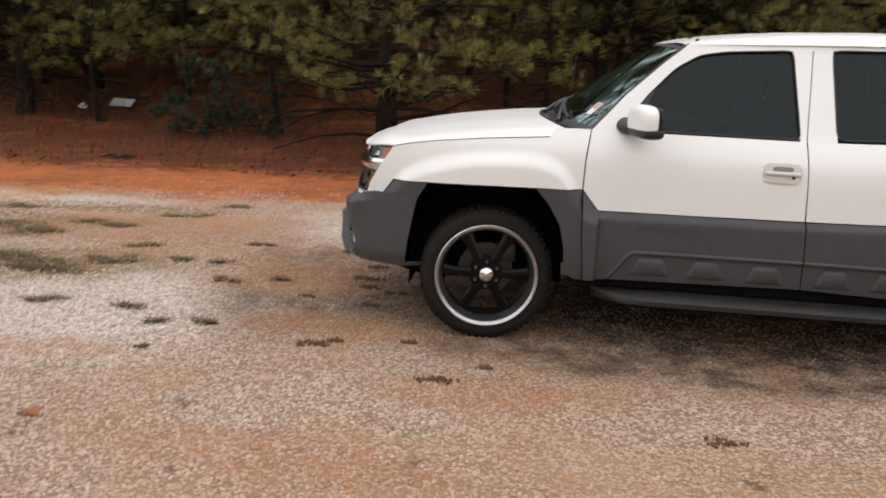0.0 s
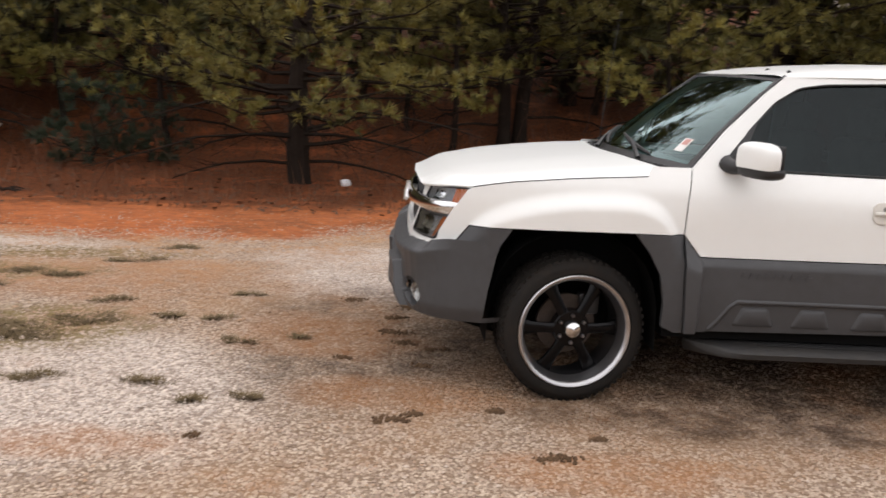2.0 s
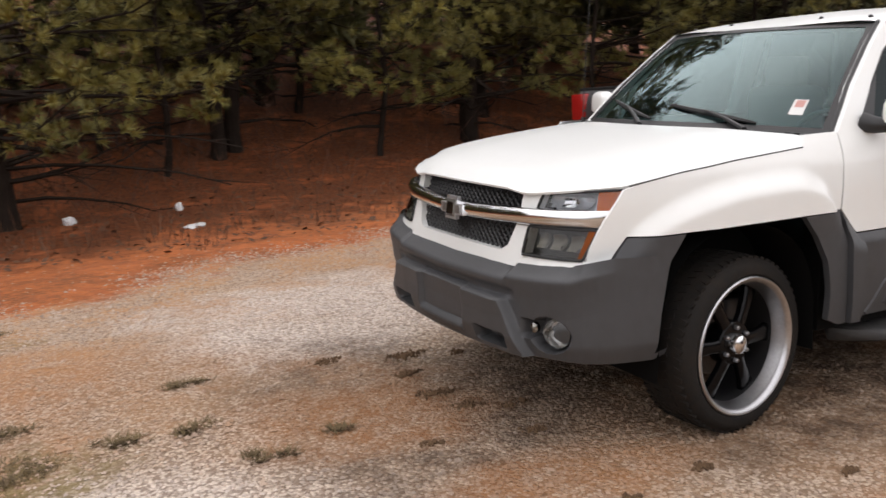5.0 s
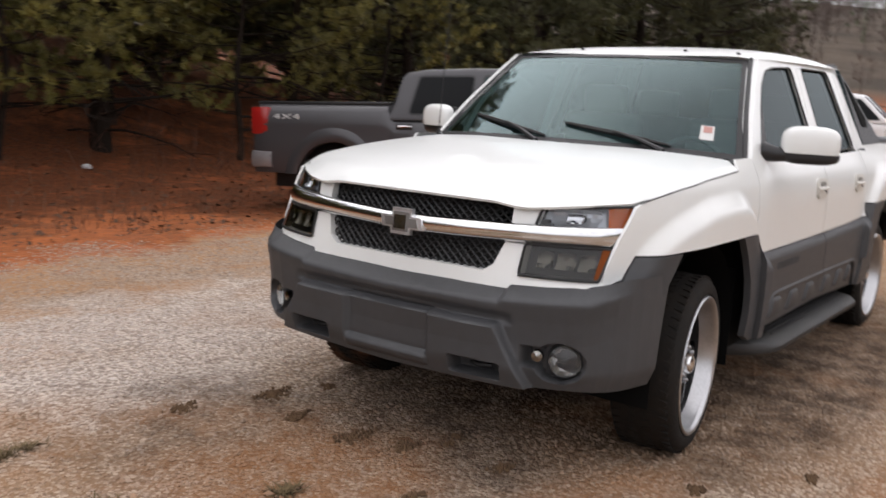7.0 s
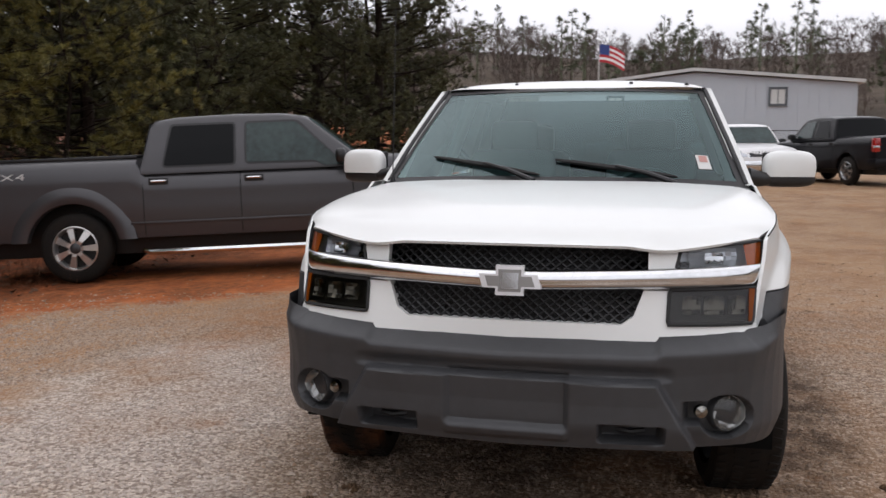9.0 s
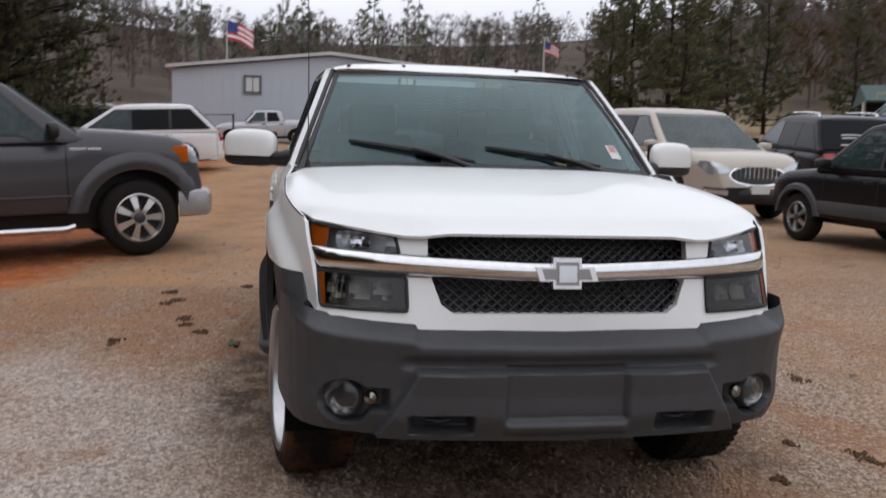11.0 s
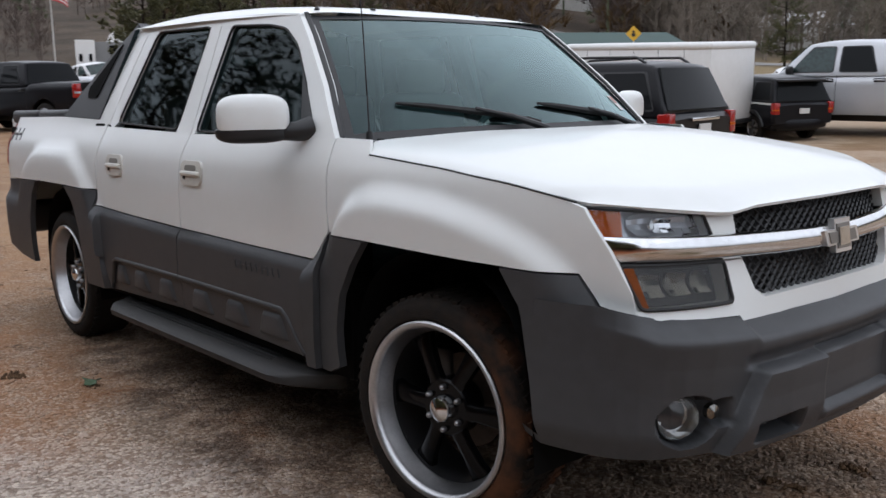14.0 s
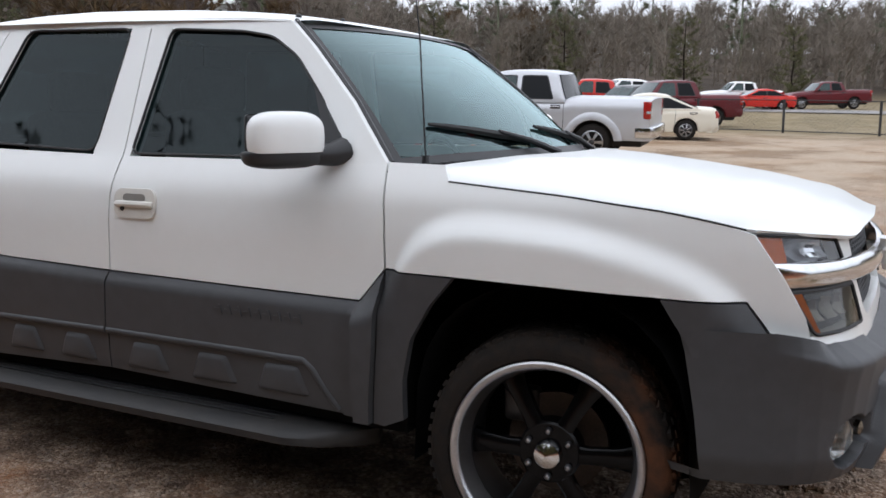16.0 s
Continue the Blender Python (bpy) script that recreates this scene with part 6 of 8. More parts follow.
def soil_clump(x, y, rad):
    """A flat ragged clump of soil crumbs and rotted leaves."""
    net, rr = Net(), random.Random(int((x + 40) * 131 + y * 53))
    lobes = [(rr.uniform(-0.7, 0.7) * rad, rr.uniform(-0.35, 0.35) * rad) for _ in range(3)]
    for _ in range(int(18 + 4600 * rad * rad)):
        cx, cy = rr.choice(lobes)
        a, q = rr.uniform(0, 6.28), rad * 0.62 * rr.random()
        p, r_ = Vector((cx + q * math.cos(a) * 1.3, cy + q * math.sin(a) * 0.7, 0.0)), rr.uniform(0.004, 0.013)
        b = len(net.v)
        t = rr.uniform(0, 6.28)
        net.v += [p + Vector((math.cos(t + i * 1.571) * r_ * rr.uniform(0.7, 1.3), math.sin(t + i * 1.571) * r_ * rr.uniform(0.7, 1.3), 0.006)) for i in range(4)]
        net.v += [p + Vector((0, 0, 0.010 + r_ * rr.uniform(0.5, 1.0))), p - Vector((0, 0, 0.006))]
        net.f += [(b + i, b + (i + 1) % 4, b + 4) for i in range(4)] + [(b + (i + 1) % 4, b + i, b + 5) for i in range(4)]
    ob = net.mesh("soil_clump", M_SOIL)
    ob.location = (x, y, ground_z(x, y))
    return tagged(ob, "dark clump of damp soil on the gravel", "soil", kind="stuff")


# ---- parked vehicles ----
def ground_pose(x, y, heading):
    """Stands a thing on the slope; heading in degrees, 0 towards +x."""
    e = 1.2
    gx = (ground_z(x + e, y) - ground_z(x - e, y)) / (2 * e)
    gy = (ground_z(x, y + e) - ground_z(x, y - e)) / (2 * e)
    up = Vector((-gx, -gy, 1)).normalized()
    f = Vector((math.cos(radians(heading)), math.sin(radians(heading)), 0))
    f = (f - up * f.dot(up)).normalized()
    left = up.cross(f)
    m = Matrix((f, left, up)).transposed().to_4x4()
    m.translation = (x, y, ground_z(x, y))
    return m


def paint(name, c, metal=0.0, rough=0.3):
    return mat(name, c, rough, metal, coat=0.12, spec=0.28, vary=0.12, scale=2, dark=[k * 0.75 for k in c])


SPEC = {
    "pickup": dict(L=5.85, W=2.0, wb=3.68, fo=0.95, r=0.395, sill=0.44, top=[(-2.0, 0.90), (-1.99, 1.06), (-1.9, 1.10), (-0.4, 1.10), (0.6, 1.09), (1.0, 1.12), (1.9, 1.08), (2.45, 1.0), (2.66, 0.86), (2.79, 0.70)],
                   deck=[(-3.06, 1.30), (-2.95, 1.33), (-1.25, 1.33), (-1.20, 1.28), (0.85, 1.24), (1.1, 1.25), (1.9, 1.20), (2.4, 1.12), (2.68, 0.95), (2.79, 0.74)], cab=(-1.22, -1.02, 0.45, 1.02), belt=1.26, roof=1.90, cuts=(-0.18,), wn=0.36),
    "longpickup": dict(L=5.89, W=2.0, wb=3.95, fo=0.72, r=0.415, sill=0.50, deck=[(-3.20, 1.38), (-3.14, 1.44), (-1.20, 1.43), (-1.16, 1.28), (1.25, 1.27), (1.45, 1.375), (1.9, 1.345), (2.35, 1.295), (2.50, 1.25), (2.60, 1.15), (2.67, 1.0), (2.70, 0.70)], cab=(-1.17, -1.06, 0.74, 1.46), belt=1.275, roof=1.905, cuts=(-0.03,), wn=0.36, arch=1.32),
    "oldpickup": dict(L=5.6, W=1.95, wb=3.35, fo=0.92, r=0.37, sill=0.46, deck=[(-2.98, 1.18), (-2.9, 1.20), (-0.78, 1.20), (-0.74, 1.16), (0.78, 1.13), (1.0, 1.14), (1.9, 1.08), (2.4, 1.02), (2.52, 0.9), (2.60, 0.74)], cab=(-0.76, -0.60, 0.40, 0.98), belt=1.15, roof=1.78, cuts=(-0.1,), wn=0.3),
    "suv": dict(L=4.40, W=1.80, wb=2.62, fo=0.85, r=0.35, sill=0.40, deck=[(-2.20, 0.96), (-2.16, 1.05), (-1.2, 1.06), (0.85, 1.05), (1.05, 1.06), (1.7, 1.00), (2.0, 0.90), (2.12, 0.76), (2.18, 0.62)], cab=(-2.14, -1.90, 0.22, 0.98), belt=1.05, roof=1.70, cuts=(-1.12, -0.22), wn=0.25),
    "crossover": dict(L=5.10, W=2.0, wb=3.02, fo=0.98, r=0.385, sill=0.36, deck=[(-2.55, 0.98), (-2.50, 1.14), (-1.2, 1.15), (0.95, 1.13), (1.2, 1.16), (1.9, 1.13), (2.20, 1.08), (2.38, 0.99), (2.46, 0.84), (2.50, 0.56)], cab=(-2.46, -1.85, 0.15, 1.20), belt=1.13, roof=1.84, cuts=(-1.25, -0.25), wn=0.3),
    "sedan": dict(L=4.80, W=1.79, wb=2.85, fo=0.96, r=0.32, sill=0.28, deck=[(-2.40, 0.84), (-2.34, 0.98), (-1.75, 1.02), (-1.0, 1.0), (0.9, 0.94), (1.05, 0.95), (1.8, 0.86), (2.2, 0.74), (2.38, 0.58)], cab=(-1.85, -0.85, 0.15, 1.12), belt=0.96, roof=1.44, cuts=(-0.35,), wn=0.2),
}


def vehicle(kind, name, body, x, y, heading, label, category, flare=None, bumper=None, rim_style=6, rails=False, size=1.0, group="parked vehicles", rim=0.64, fascia=None, detail=False):
    q = SPEC[kind]
    truck_like = kind.endswith("pickup")
    ob = thing(name, ground_pose(x, y, heading) @ Matrix.Scale(size, 4), label, category, group)
    L, W, wb, fo, r = q["L"], q["W"] / 2, q["wb"], q["fo"], q["r"]
    fa, ra = wb / 2, -wb / 2
    x1, x0 = fa + fo, fa + fo - L
    off = x1 - q["deck"][-1][0]
    dx = [a + off for a, _ in q["deck"]]
    dz = [b for _, b in q["deck"]]
    if not truck_like:
        dx, dz = eased(dx, dz, 15)
    Ra = r * q.get("arch", 1.26 if truck_like else 1.17)
    sill = q["sill"]
    xs = set(np.linspace(x0, x1, 64).tolist()) | {x1 - 0.02, x1 - 0.05, x1 - 0.09, x0 + 0.02, x0 + 0.05}
    for a in (fa, ra):
        xs |= {a + Ra * math.cos(math.pi * i / 22) for i in range(23)}
    xs = sorted(xs)
    cut_f, run_f, cut_r, run_r = (0.17, 0.45, 0.05, 0.25) if truck_like else (0.40, 0.85, 0.17, 0.55) if kind != "suv" else (0.30, 0.7, 0.05, 0.25)

    def half(px):
        f, b = max(0.0, (px - x1 + run_f) / run_f), max(0.0, (x0 + run_r - px) / run_r)
        return W * (1 - cut_f * f ** 3.2 - cut_r * b ** 3.2)

    def deck(px):
        return interp(px, dx, dz)

    def skin_x(py, pz, front=True, lift=0.0):
        """Where the nose or the tail stands at a width and a height."""
        a, b = (x1, 0.0) if front else (x0, 0.0)
        ok = lambda k: half(k) * 0.985 > abs(py) and deck(k) - 0.02 > pz
        if ok(a):
            return a + (lift if front else -lift)
        for _ in range(18):
            m = (a + b) / 2
            a, b = (a, m) if ok(m) else (m, b)
        return a + (lift if front else -lift)

    def on_skin(front, lift):
        return lambda u, v, d: Vector((skin_x(u, v, front, lift) - (d if front else -d), u, v))

    bm = bmesh.new()
    rows = []
    for px in xs:
        zt = deck(px)
        zb = sill - 0.02 + 0.10 * smoothstep(x1 - 0.5, x1, px) + 0.12 * smoothstep(x0 + 0.5, x0, px) if not truck_like else sill + 0.05 * smoothstep(x1 - 0.5, x1, px)
        for a in (fa, ra):
            if abs(px - a) < Ra:
                zb = max(zb, r + math.sqrt(max(0.0, Ra * Ra - (px - a) ** 2)) * 0.98)
        zb = min(zb, zt - 0.06)
        w = half(px)
        sec = [(w * 0.88, zb), (w * 0.96, zb + 0.008)]
        for i, (f, k) in enumerate(((0.10, 0.982), (0.30, 1.0), (0.50, 1.002), (0.64, 0.992), (0.70, 0.996), (0.80, 0.984), (0.89, 0.960), (0.95, 0.920), (0.985, 0.865), (1.0, 0.79))):
            sec.append((w * k, min(zt, max(zb + 0.012 + 0.004 * i, sill + f * (zt - sill)))))
        sec += [(w * 0.45, zt + 0.014), (0, zt + 0.020)]
        sec = sec + [(-a, b) for a, b in sec[-2::-1]]
        rows.append([bm.verts.new((px, a, b)) for a, b in sec])
    for p, s_ in zip(rows, rows[1:]):
        for i in range(len(p) - 1):
            bm.faces.new((p[i], s_[i], s_[i + 1], p[i + 1]))
    bm.faces.new(rows[0])
    bm.faces.new(rows[-1][::-1])
    part("body", bm, body, ob)
    bm = bmesh.new()
    box(bm, (x0 + 0.2, -W * 0.72, 0.26 + r * 0.1), (x1 - 0.25, W * 0.72, sill + 0.42), 0.02)
    part("underbody", bm, M_SEAL, ob)
    # cab
    br, tr, tf, bf = [c + off for c in q["cab"]]
    belt, roof = q["belt"], q["roof"]

    def cab_y(z):
        k = (z - belt) / (roof - belt)
        return W * (0.965 - 0.15 * k - 0.075 * k * k)

    CX, CZ = eased([br - 0.4, br, tr, tr + 0.3, (tr + tf) / 2, tf - 0.3, tf, bf, bf + 0.4], [belt, belt, roof - 0.055, roof - 0.012, roof, roof - 0.012, roof - 0.055, belt, belt], 13 if truck_like else 21)
    bm = bmesh.new()
    rows = []
    for px in sorted(set(np.linspace(br, bf, 52).tolist()) | {tr, tf}):
        zc = max(belt + 0.002, interp(px, CX, CZ))
        e = min(0.085, (zc - belt) * 0.5)
        ys = cab_y(zc - e)
        sec = [(cab_y(belt), belt - 0.04), (cab_y(belt), belt), (cab_y(belt + (zc - e - belt) / 2), belt + (zc - e - belt) / 2), (ys, zc - e), (ys - e * 0.22, zc - e * 0.45), (ys - e * 0.62, zc - e * 0.13), (ys - e * 1.2, zc), (ys * 0.5, zc + 0.018), (0, zc + 0.024)]
        sec = sec + [(-a, b) for a, b in sec[-2::-1]]
        rows.append([bm.verts.new((px, a, b)) for a, b in sec])
    for p, s_ in zip(rows, rows[1:]):
        for i in range(len(p) - 1):
            bm.faces.new((p[i], s_[i], s_[i + 1], p[i + 1]))
    bm.faces.new(rows[0])
    bm.faces.new(rows[-1][::-1])
    cab = part("cab", bm, body, ob)
    lo, hi = belt + 0.03, roof - (0.095 if truck_like else 0.125)

    def front_x(z):
        return bf + (tf - bf) * (z - belt) / (roof - 0.055 - belt)

    def back_x(z):
        return br + (tr - br) * (z - belt) / (roof - 0.055 - belt)

    cuts = [c + off for c in q["cuts"]]
    for s in (-1, 1):
        def on_cab(lift, s=s):
            return lambda u, v, d: Vector((u, s * (cab_y(v) + lift - d), v))
        fl, fh = front_x(lo) - 0.20, front_x(hi) - 0.13
        bl, bh = back_x(lo) + 0.13, back_x(hi) + 0.13
        band = [(bl, lo), (fl, lo), (fh, hi), (bh, hi)]
        if not truck_like:
            panel("window_surround", [rounded(band, 0.05, 3)], on_cab(0.004), 0.008, M_BLACK, cab, step=0.12)
        stops = [None] + cuts + [None]
        for i in range(len(stops) - 1):
            a, b = stops[i], stops[i + 1]
            al, ah = (bl + 0.03, bh + 0.03) if a is None else (a + 0.035, a + 0.035)
            cl, ch = (fl - 0.035, fh - 0.03) if b is None else (b - 0.035, b - 0.035)
            poly = [(al, lo + 0.022), (cl, lo + 0.022), (ch, hi - 0.022), (ah, hi - 0.022)]
            if detail and b is None:
                poly = [(al, lo + 0.03), (cl - 0.34, lo + 0.022), (cl - 0.24, lo - 0.045), (cl + 0.02, lo - 0.045), (ch, hi - 0.022), (ah, hi - 0.022)]
            if truck_like:
                if i == 0:
                    poly = [(al + 0.10, poly[0][1]), (cl - 0.03, poly[1][1]), (ch - 0.03, poly[2][1]), (ah + 0.10, poly[3][1])]
                else:
                    poly[0], poly[-1] = (poly[0][0] + 0.05, poly[0][1]), (poly[-1][0] + 0.05, poly[-1][1])
                mx_, mz_ = sum(p_[0] for p_ in poly) / len(poly), sum(p_[1] for p_ in poly) / len(poly)
                rim_ = [(a_ + math.copysign(0.026, a_ - mx_), b_ + math.copysign(0.024, b_ - mz_)) for a_, b_ in poly]
                panel("window_surround", [rounded(rim_, 0.055, 3)], on_cab(0.004), 0.008, M_BLACK, cab, step=0.12)
            panel("side_window", [rounded(poly, 0.035, 3)], on_cab(0.010), 0.008, M_CARGLASS_F if (b is None and kind != "sedan") else M_CARGLASS, cab, step=0.12)
    for nm, f0, sgn in (("windshield", front_x, 1), ("rear_window", back_x, -1)):
        bm = bmesh.new()
        grid = []
        for k in range(9):
            z = (belt + 0.03) + (roof - 0.125 - belt) * k / 8
            grid.append([bm.verts.new((f0(z) + sgn * (0.020 + 0.035 * (1 - u * u)), u * (cab_y(z) - 0.075), z + 0.012)) for u in np.linspace(-1, 1, 13)])
        for p, s_ in zip(grid, grid[1:]):
            for i in range(12):
                bm.faces.new((p[i], p[i + 1], s_[i + 1], s_[i]))
        r_ = bmesh.ops.extrude_edge_only(bm, edges=[e for e in bm.edges if len(e.link_faces) == 1])
        for v in r_["geom"]:
            if isinstance(v, bmesh.types.BMVert):
                v.co.x -= sgn * 0.09
        part(nm, bm, M_CARGLASS_F if sgn > 0 else M_CARGLASS, cab)
    if rails:
        for s in (-1, 1):
            bm = bmesh.new()
            tube(bm, [(tf - 0.15, s * W * 0.62, roof - 0.02), (tf - 0.28, s * W * 0.62, roof + 0.055), ((tf + tr) / 2, s * W * 0.63, roof + 0.07), (tr + 0.35, s * W * 0.62, roof + 0.055), (tr + 0.22, s * W * 0.62, roof - 0.02)], 0.020, 6)
            part("roof_rail", bm, M_BLACK if kind == "suv" else M_CHROME, cab)
    # wheels
    for a in (fa, ra):
        for s in (-1, 1):
            w = new("wheel")
            w.parent = ob
            w.location = (a, s * (W - 0.02), r)
            side = Matrix.Diagonal((1, s, 1, 1))
            bm = bmesh.new()
            lathe(bm, [(r * (rim - 0.02), -0.01), (r * (rim + 0.03), 0.012), (r * 0.86, 0.010), (r * 0.95, -0.012), (r * 0.985, -0.045), (r, -0.07), (r, -0.17), (r * 0.9, -0.21), (r * 0.6, -0.2)], 40)
            bmesh.ops.transform(bm, matrix=side, verts=bm.verts)
            part("tyre", bm, M_TYRE, w)
            bm = bmesh.new()
            lathe(bm, [(r * rim, 0.004), (r * (rim - 0.03), 0.010), (r * (rim - 0.06), -0.02), (r * (rim - 0.09), -0.10)], 40)
            for i in range(rim_style):
                t = 2 * math.pi * i / rim_style
                u, v = Vector((math.cos(t), 0, math.sin(t))), Vector((-math.sin(t), 0, math.cos(t)))
                wide = (3.7 if detail else 3.0) / rim_style
                loop = ((0.10, 0.05, 0.0), (0.24, 0.075 * wide, 0.004), (rim - 0.06, 0.125 * wide, -0.022), (rim - 0.06, -0.125 * wide, -0.022), (0.24, -0.075 * wide, 0.004), (0.10, -0.05, 0.0))
                quad = [bm.verts.new(u * r * rr_ + v * r * hw * 1.5 + Vector((0, yy, 0))) for rr_, hw, yy in loop]
                low = [bm.verts.new(c.co + Vector((0, -0.035, 0))) for c in quad]
                bm.faces.new(quad)
                for i2 in range(6):
                    bm.faces.new((quad[i2], quad[(i2 + 1) % 6], low[(i2 + 1) % 6], low[i2]))
            bmesh.ops.transform(bm, matrix=side, verts=bm.verts)
            rm = part("rim", bm, M_RIM_BRIGHT if detail else M_RIMS, w, smooth=False)
            bm = bmesh.new()
            lathe(bm, [(r * 0.16, -0.03), (r * 0.15, 0.006), (r * 0.12, 0.014), (0.001, 0.016)], 18)
            bmesh.ops.transform(bm, matrix=side, verts=bm.verts)
            part("hub_cap", bm, M_LAMPIN, rm)
            bm = bmesh.new()
            lathe(bm, [(r * (rim - 0.08), -0.09), (0.001, -0.09)], 20)
            bmesh.ops.transform(bm, matrix=side, verts=bm.verts)
            part("brake_plate", bm, M_SEAL, w)
            if flare is not None:
                bm = bmesh.new()
                ring = []
                for i in range(21):
                    t = math.pi * i / 20
                    ring.append([bm.verts.new((a + k * math.cos(t), s * (half(a + k * math.cos(t)) + o), max(sill, r + k * math.sin(t) * 0.98))) for k, o in (((Ra * 0.965, -0.10), (Ra * 0.97, 0.018), (Ra * 0.99, 0.026), (Ra * 1.20, 0.028), (Ra * 1.32, -0.006)) if truck_like else ((Ra * 0.975, -0.06), (Ra * 0.98, 0.030), (Ra * 1.00, 0.038), (Ra * 1.15, 0.028), (Ra * 1.22, -0.008)))])
                for p, s_ in zip(ring, ring[1:]):
                    for i in range(4):
                        bm.faces.new((p[i], s_[i], s_[i + 1], p[i + 1]))
                part("arch_flare", bm, flare, ob)
    # bumpers
    zbp = sill + 0.10
    for nm, front in (("front_bumper", True), ("rear_bumper", False)):
        e = x1 if front else x0
        sg = 1 if front else -1
        bm = bmesh.new()
        rows = []
        if truck_like:
            z0b, z1b = (sill - 0.10, sill + 0.19) if front else (sill + 0.07, sill + 0.30)
            ys_ = half(e - sg * 0.24) + 0.014
            side_ = [(e - sg * 0.30, ys_), (e - sg * 0.10, ys_), (e + sg * 0.02, ys_ - 0.035), (e + sg * 0.085, ys_ - 0.14), (e + sg * 0.115, ys_ * 0.55), (e + sg * 0.12, 0.0)]
            path_ = side_ + [(a_, -b_) for a_, b_ in side_[-2::-1]]
            for px, py in path_:
                inw = Vector((-sg * 0.05 if abs(py) < ys_ * 0.9 else 0.0, -math.copysign(0.05, py) if abs(py) > ys_ * 0.8 else 0.0))
                rows.append([bm.verts.new((px + inw.x * f_, py + inw.y * f_, z0b + (z1b - z0b) * k_)) for k_, f_ in ((0.0, 1.2), (0.06, 0.25), (0.25, 0.0), (0.7, 0.0), (0.94, 0.2), (1.0, 0.6), (1.0, 2.4))])
            for p, s_ in zip(rows, rows[1:]):
                for i in range(6):
                    bm.faces.new((p[i], p[i + 1], s_[i + 1], s_[i]))
            part(nm, bm, bumper or body, ob)
            continue
        top = zbp + (0.17 if truck_like else 0.12)
        for i in range(29):
            u = -1 + i / 14
            py = u * W * (0.97 if truck_like else 0.93)
            px = e + sg * (0.07 - (0.20 if truck_like else 0.46) * abs(u) ** (5 if truck_like else 2.6) * (1 if front or truck_like else 0.5))
            rows.append([bm.verts.new((px + sg * o, py, pz)) for o, pz in ((-0.22, zbp - 0.13), (-0.05, zbp - 0.13), (-0.012, zbp - 0.09), (0.0, zbp - 0.02), (-0.004, top - 0.05), (-0.03, top - 0.01), (-0.22, top))])
        for p, s_ in zip(rows, rows[1:]):
            for i in range(7):
                bm.faces.new((p[i], p[(i + 1) % 7], s_[(i + 1) % 7], s_[i]))
        bm.faces.new(rows[0])
        bm.faces.new(rows[-1][::-1])
        part(nm, bm, fascia if (fascia and front) else (bumper or body), ob)
    # lamps, grille
    hz = deck(x1 - 0.22) - 0.05
    tz = deck(x0 + 0.12)
    gw = W * (0.62 if truck_like else 0.52 if kind == "crossover" else 0.40)
    for s in (-1, 1):
        fl_ = (lambda p_: p_) if s > 0 else (lambda p_: [(-a, b) for a, b in p_][::-1])
        if truck_like:
            up = [(W * 0.64, hz - 0.20), (W * 0.968, hz - 0.22), (W * 0.968, hz - 0.02), (W * 0.64, hz + 0.0)]
            am = [(W * 0.88, hz - 0.205), (W * 0.972, hz - 0.215), (W * 0.972, hz - 0.03), (W * 0.88, hz - 0.025)]
        else:
            up = [(W * 0.48, hz - 0.16), (W * 0.80, hz - 0.20), (W * 0.915, hz - 0.06), (W * 0.90, hz + 0.02), (W * 0.70, hz + 0.0), (W * 0.50, hz - 0.08)]
            am = [(W * 0.88, hz - 0.10), (W * 0.958, hz - 0.05), (W * 0.94, hz + 0.0), (W * 0.88, hz - 0.02)]
        ye = half(x1 - 0.24) * 0.992
        hl = panel("headlight", [rounded(fl_(up), 0.02, 2)], on_skin(True, 0.012), 0.03, M_HEADLAMP, ob, "clear headlight", step=0.05)
        if truck_like:
            bm = bmesh.new()
            box(bm, (x1 - 0.34, s * (ye - 0.03) - 0.036, hz - 0.21), (x1 - 0.17, s * (ye - 0.03) + 0.036, hz - 0.03), 0.015)
            part("amber_lens", bm, M_AMBER, hl, "amber corner lens")
        if truck_like:
            tl = [(W * 0.80, tz - 0.42), (W * 0.966, tz - 0.42), (W * 0.966, tz - 0.06), (W * 0.80, tz - 0.06)]
        else:
            tl = [(W * 0.72, tz - 0.27), (W * 0.962, tz - 0.30), (W * 0.962, tz - 0.03), (W * 0.80, tz - 0.03)]
        if truck_like or kind == "suv":
            yo = half(x0 + 0.08) * 1.004
            z0_, z1_, dp = (tz - 0.42, tz - 0.05, 0.25 if detail else 0.15) if truck_like else (tz - 0.30, tz + 0.0, 0.17)
            bm = bmesh.new()
            box(bm, (x0 - 0.012, s * (yo - 0.075) - 0.08, z0_), (x0 + dp, s * (yo - 0.075) + 0.08, z1_), 0.02)
            tlo = part("tail_light", bm, M_RED, ob, "red tail light")
            bm = bmesh.new()
            zc = z0_ + 0.30 * (z1_ - z0_)
            box(bm, (x0 - 0.016, s * (yo - 0.075) - 0.07, zc), (x0 + dp * 0.55, s * (yo - 0.075) + 0.083, zc + 0.16 * (z1_ - z0_)), 0.012)
            part("clear_lens", bm, M_AMBER if kind == "suv" else M_HEADLAMP, tlo)
        else:
            tl = [(W * 0.60, tz - 0.27), (W * 0.90, tz - 0.29), (W * 0.90, tz - 0.06), (W * 0.66, tz - 0.05)]
            tlo = panel("tail_light", [rounded(fl_(tl), 0.02, 2)], on_skin(False, 0.014), 0.03, M_RED, ob, "red tail light", step=0.03)
        bm = bmesh.new()
        my = s * (cab_y(belt) + 0.15)
        ml = 0.085 if truck_like else 0.07
        bmesh.ops.create_uvsphere(bm, u_segments=16, v_segments=10, radius=1.0)
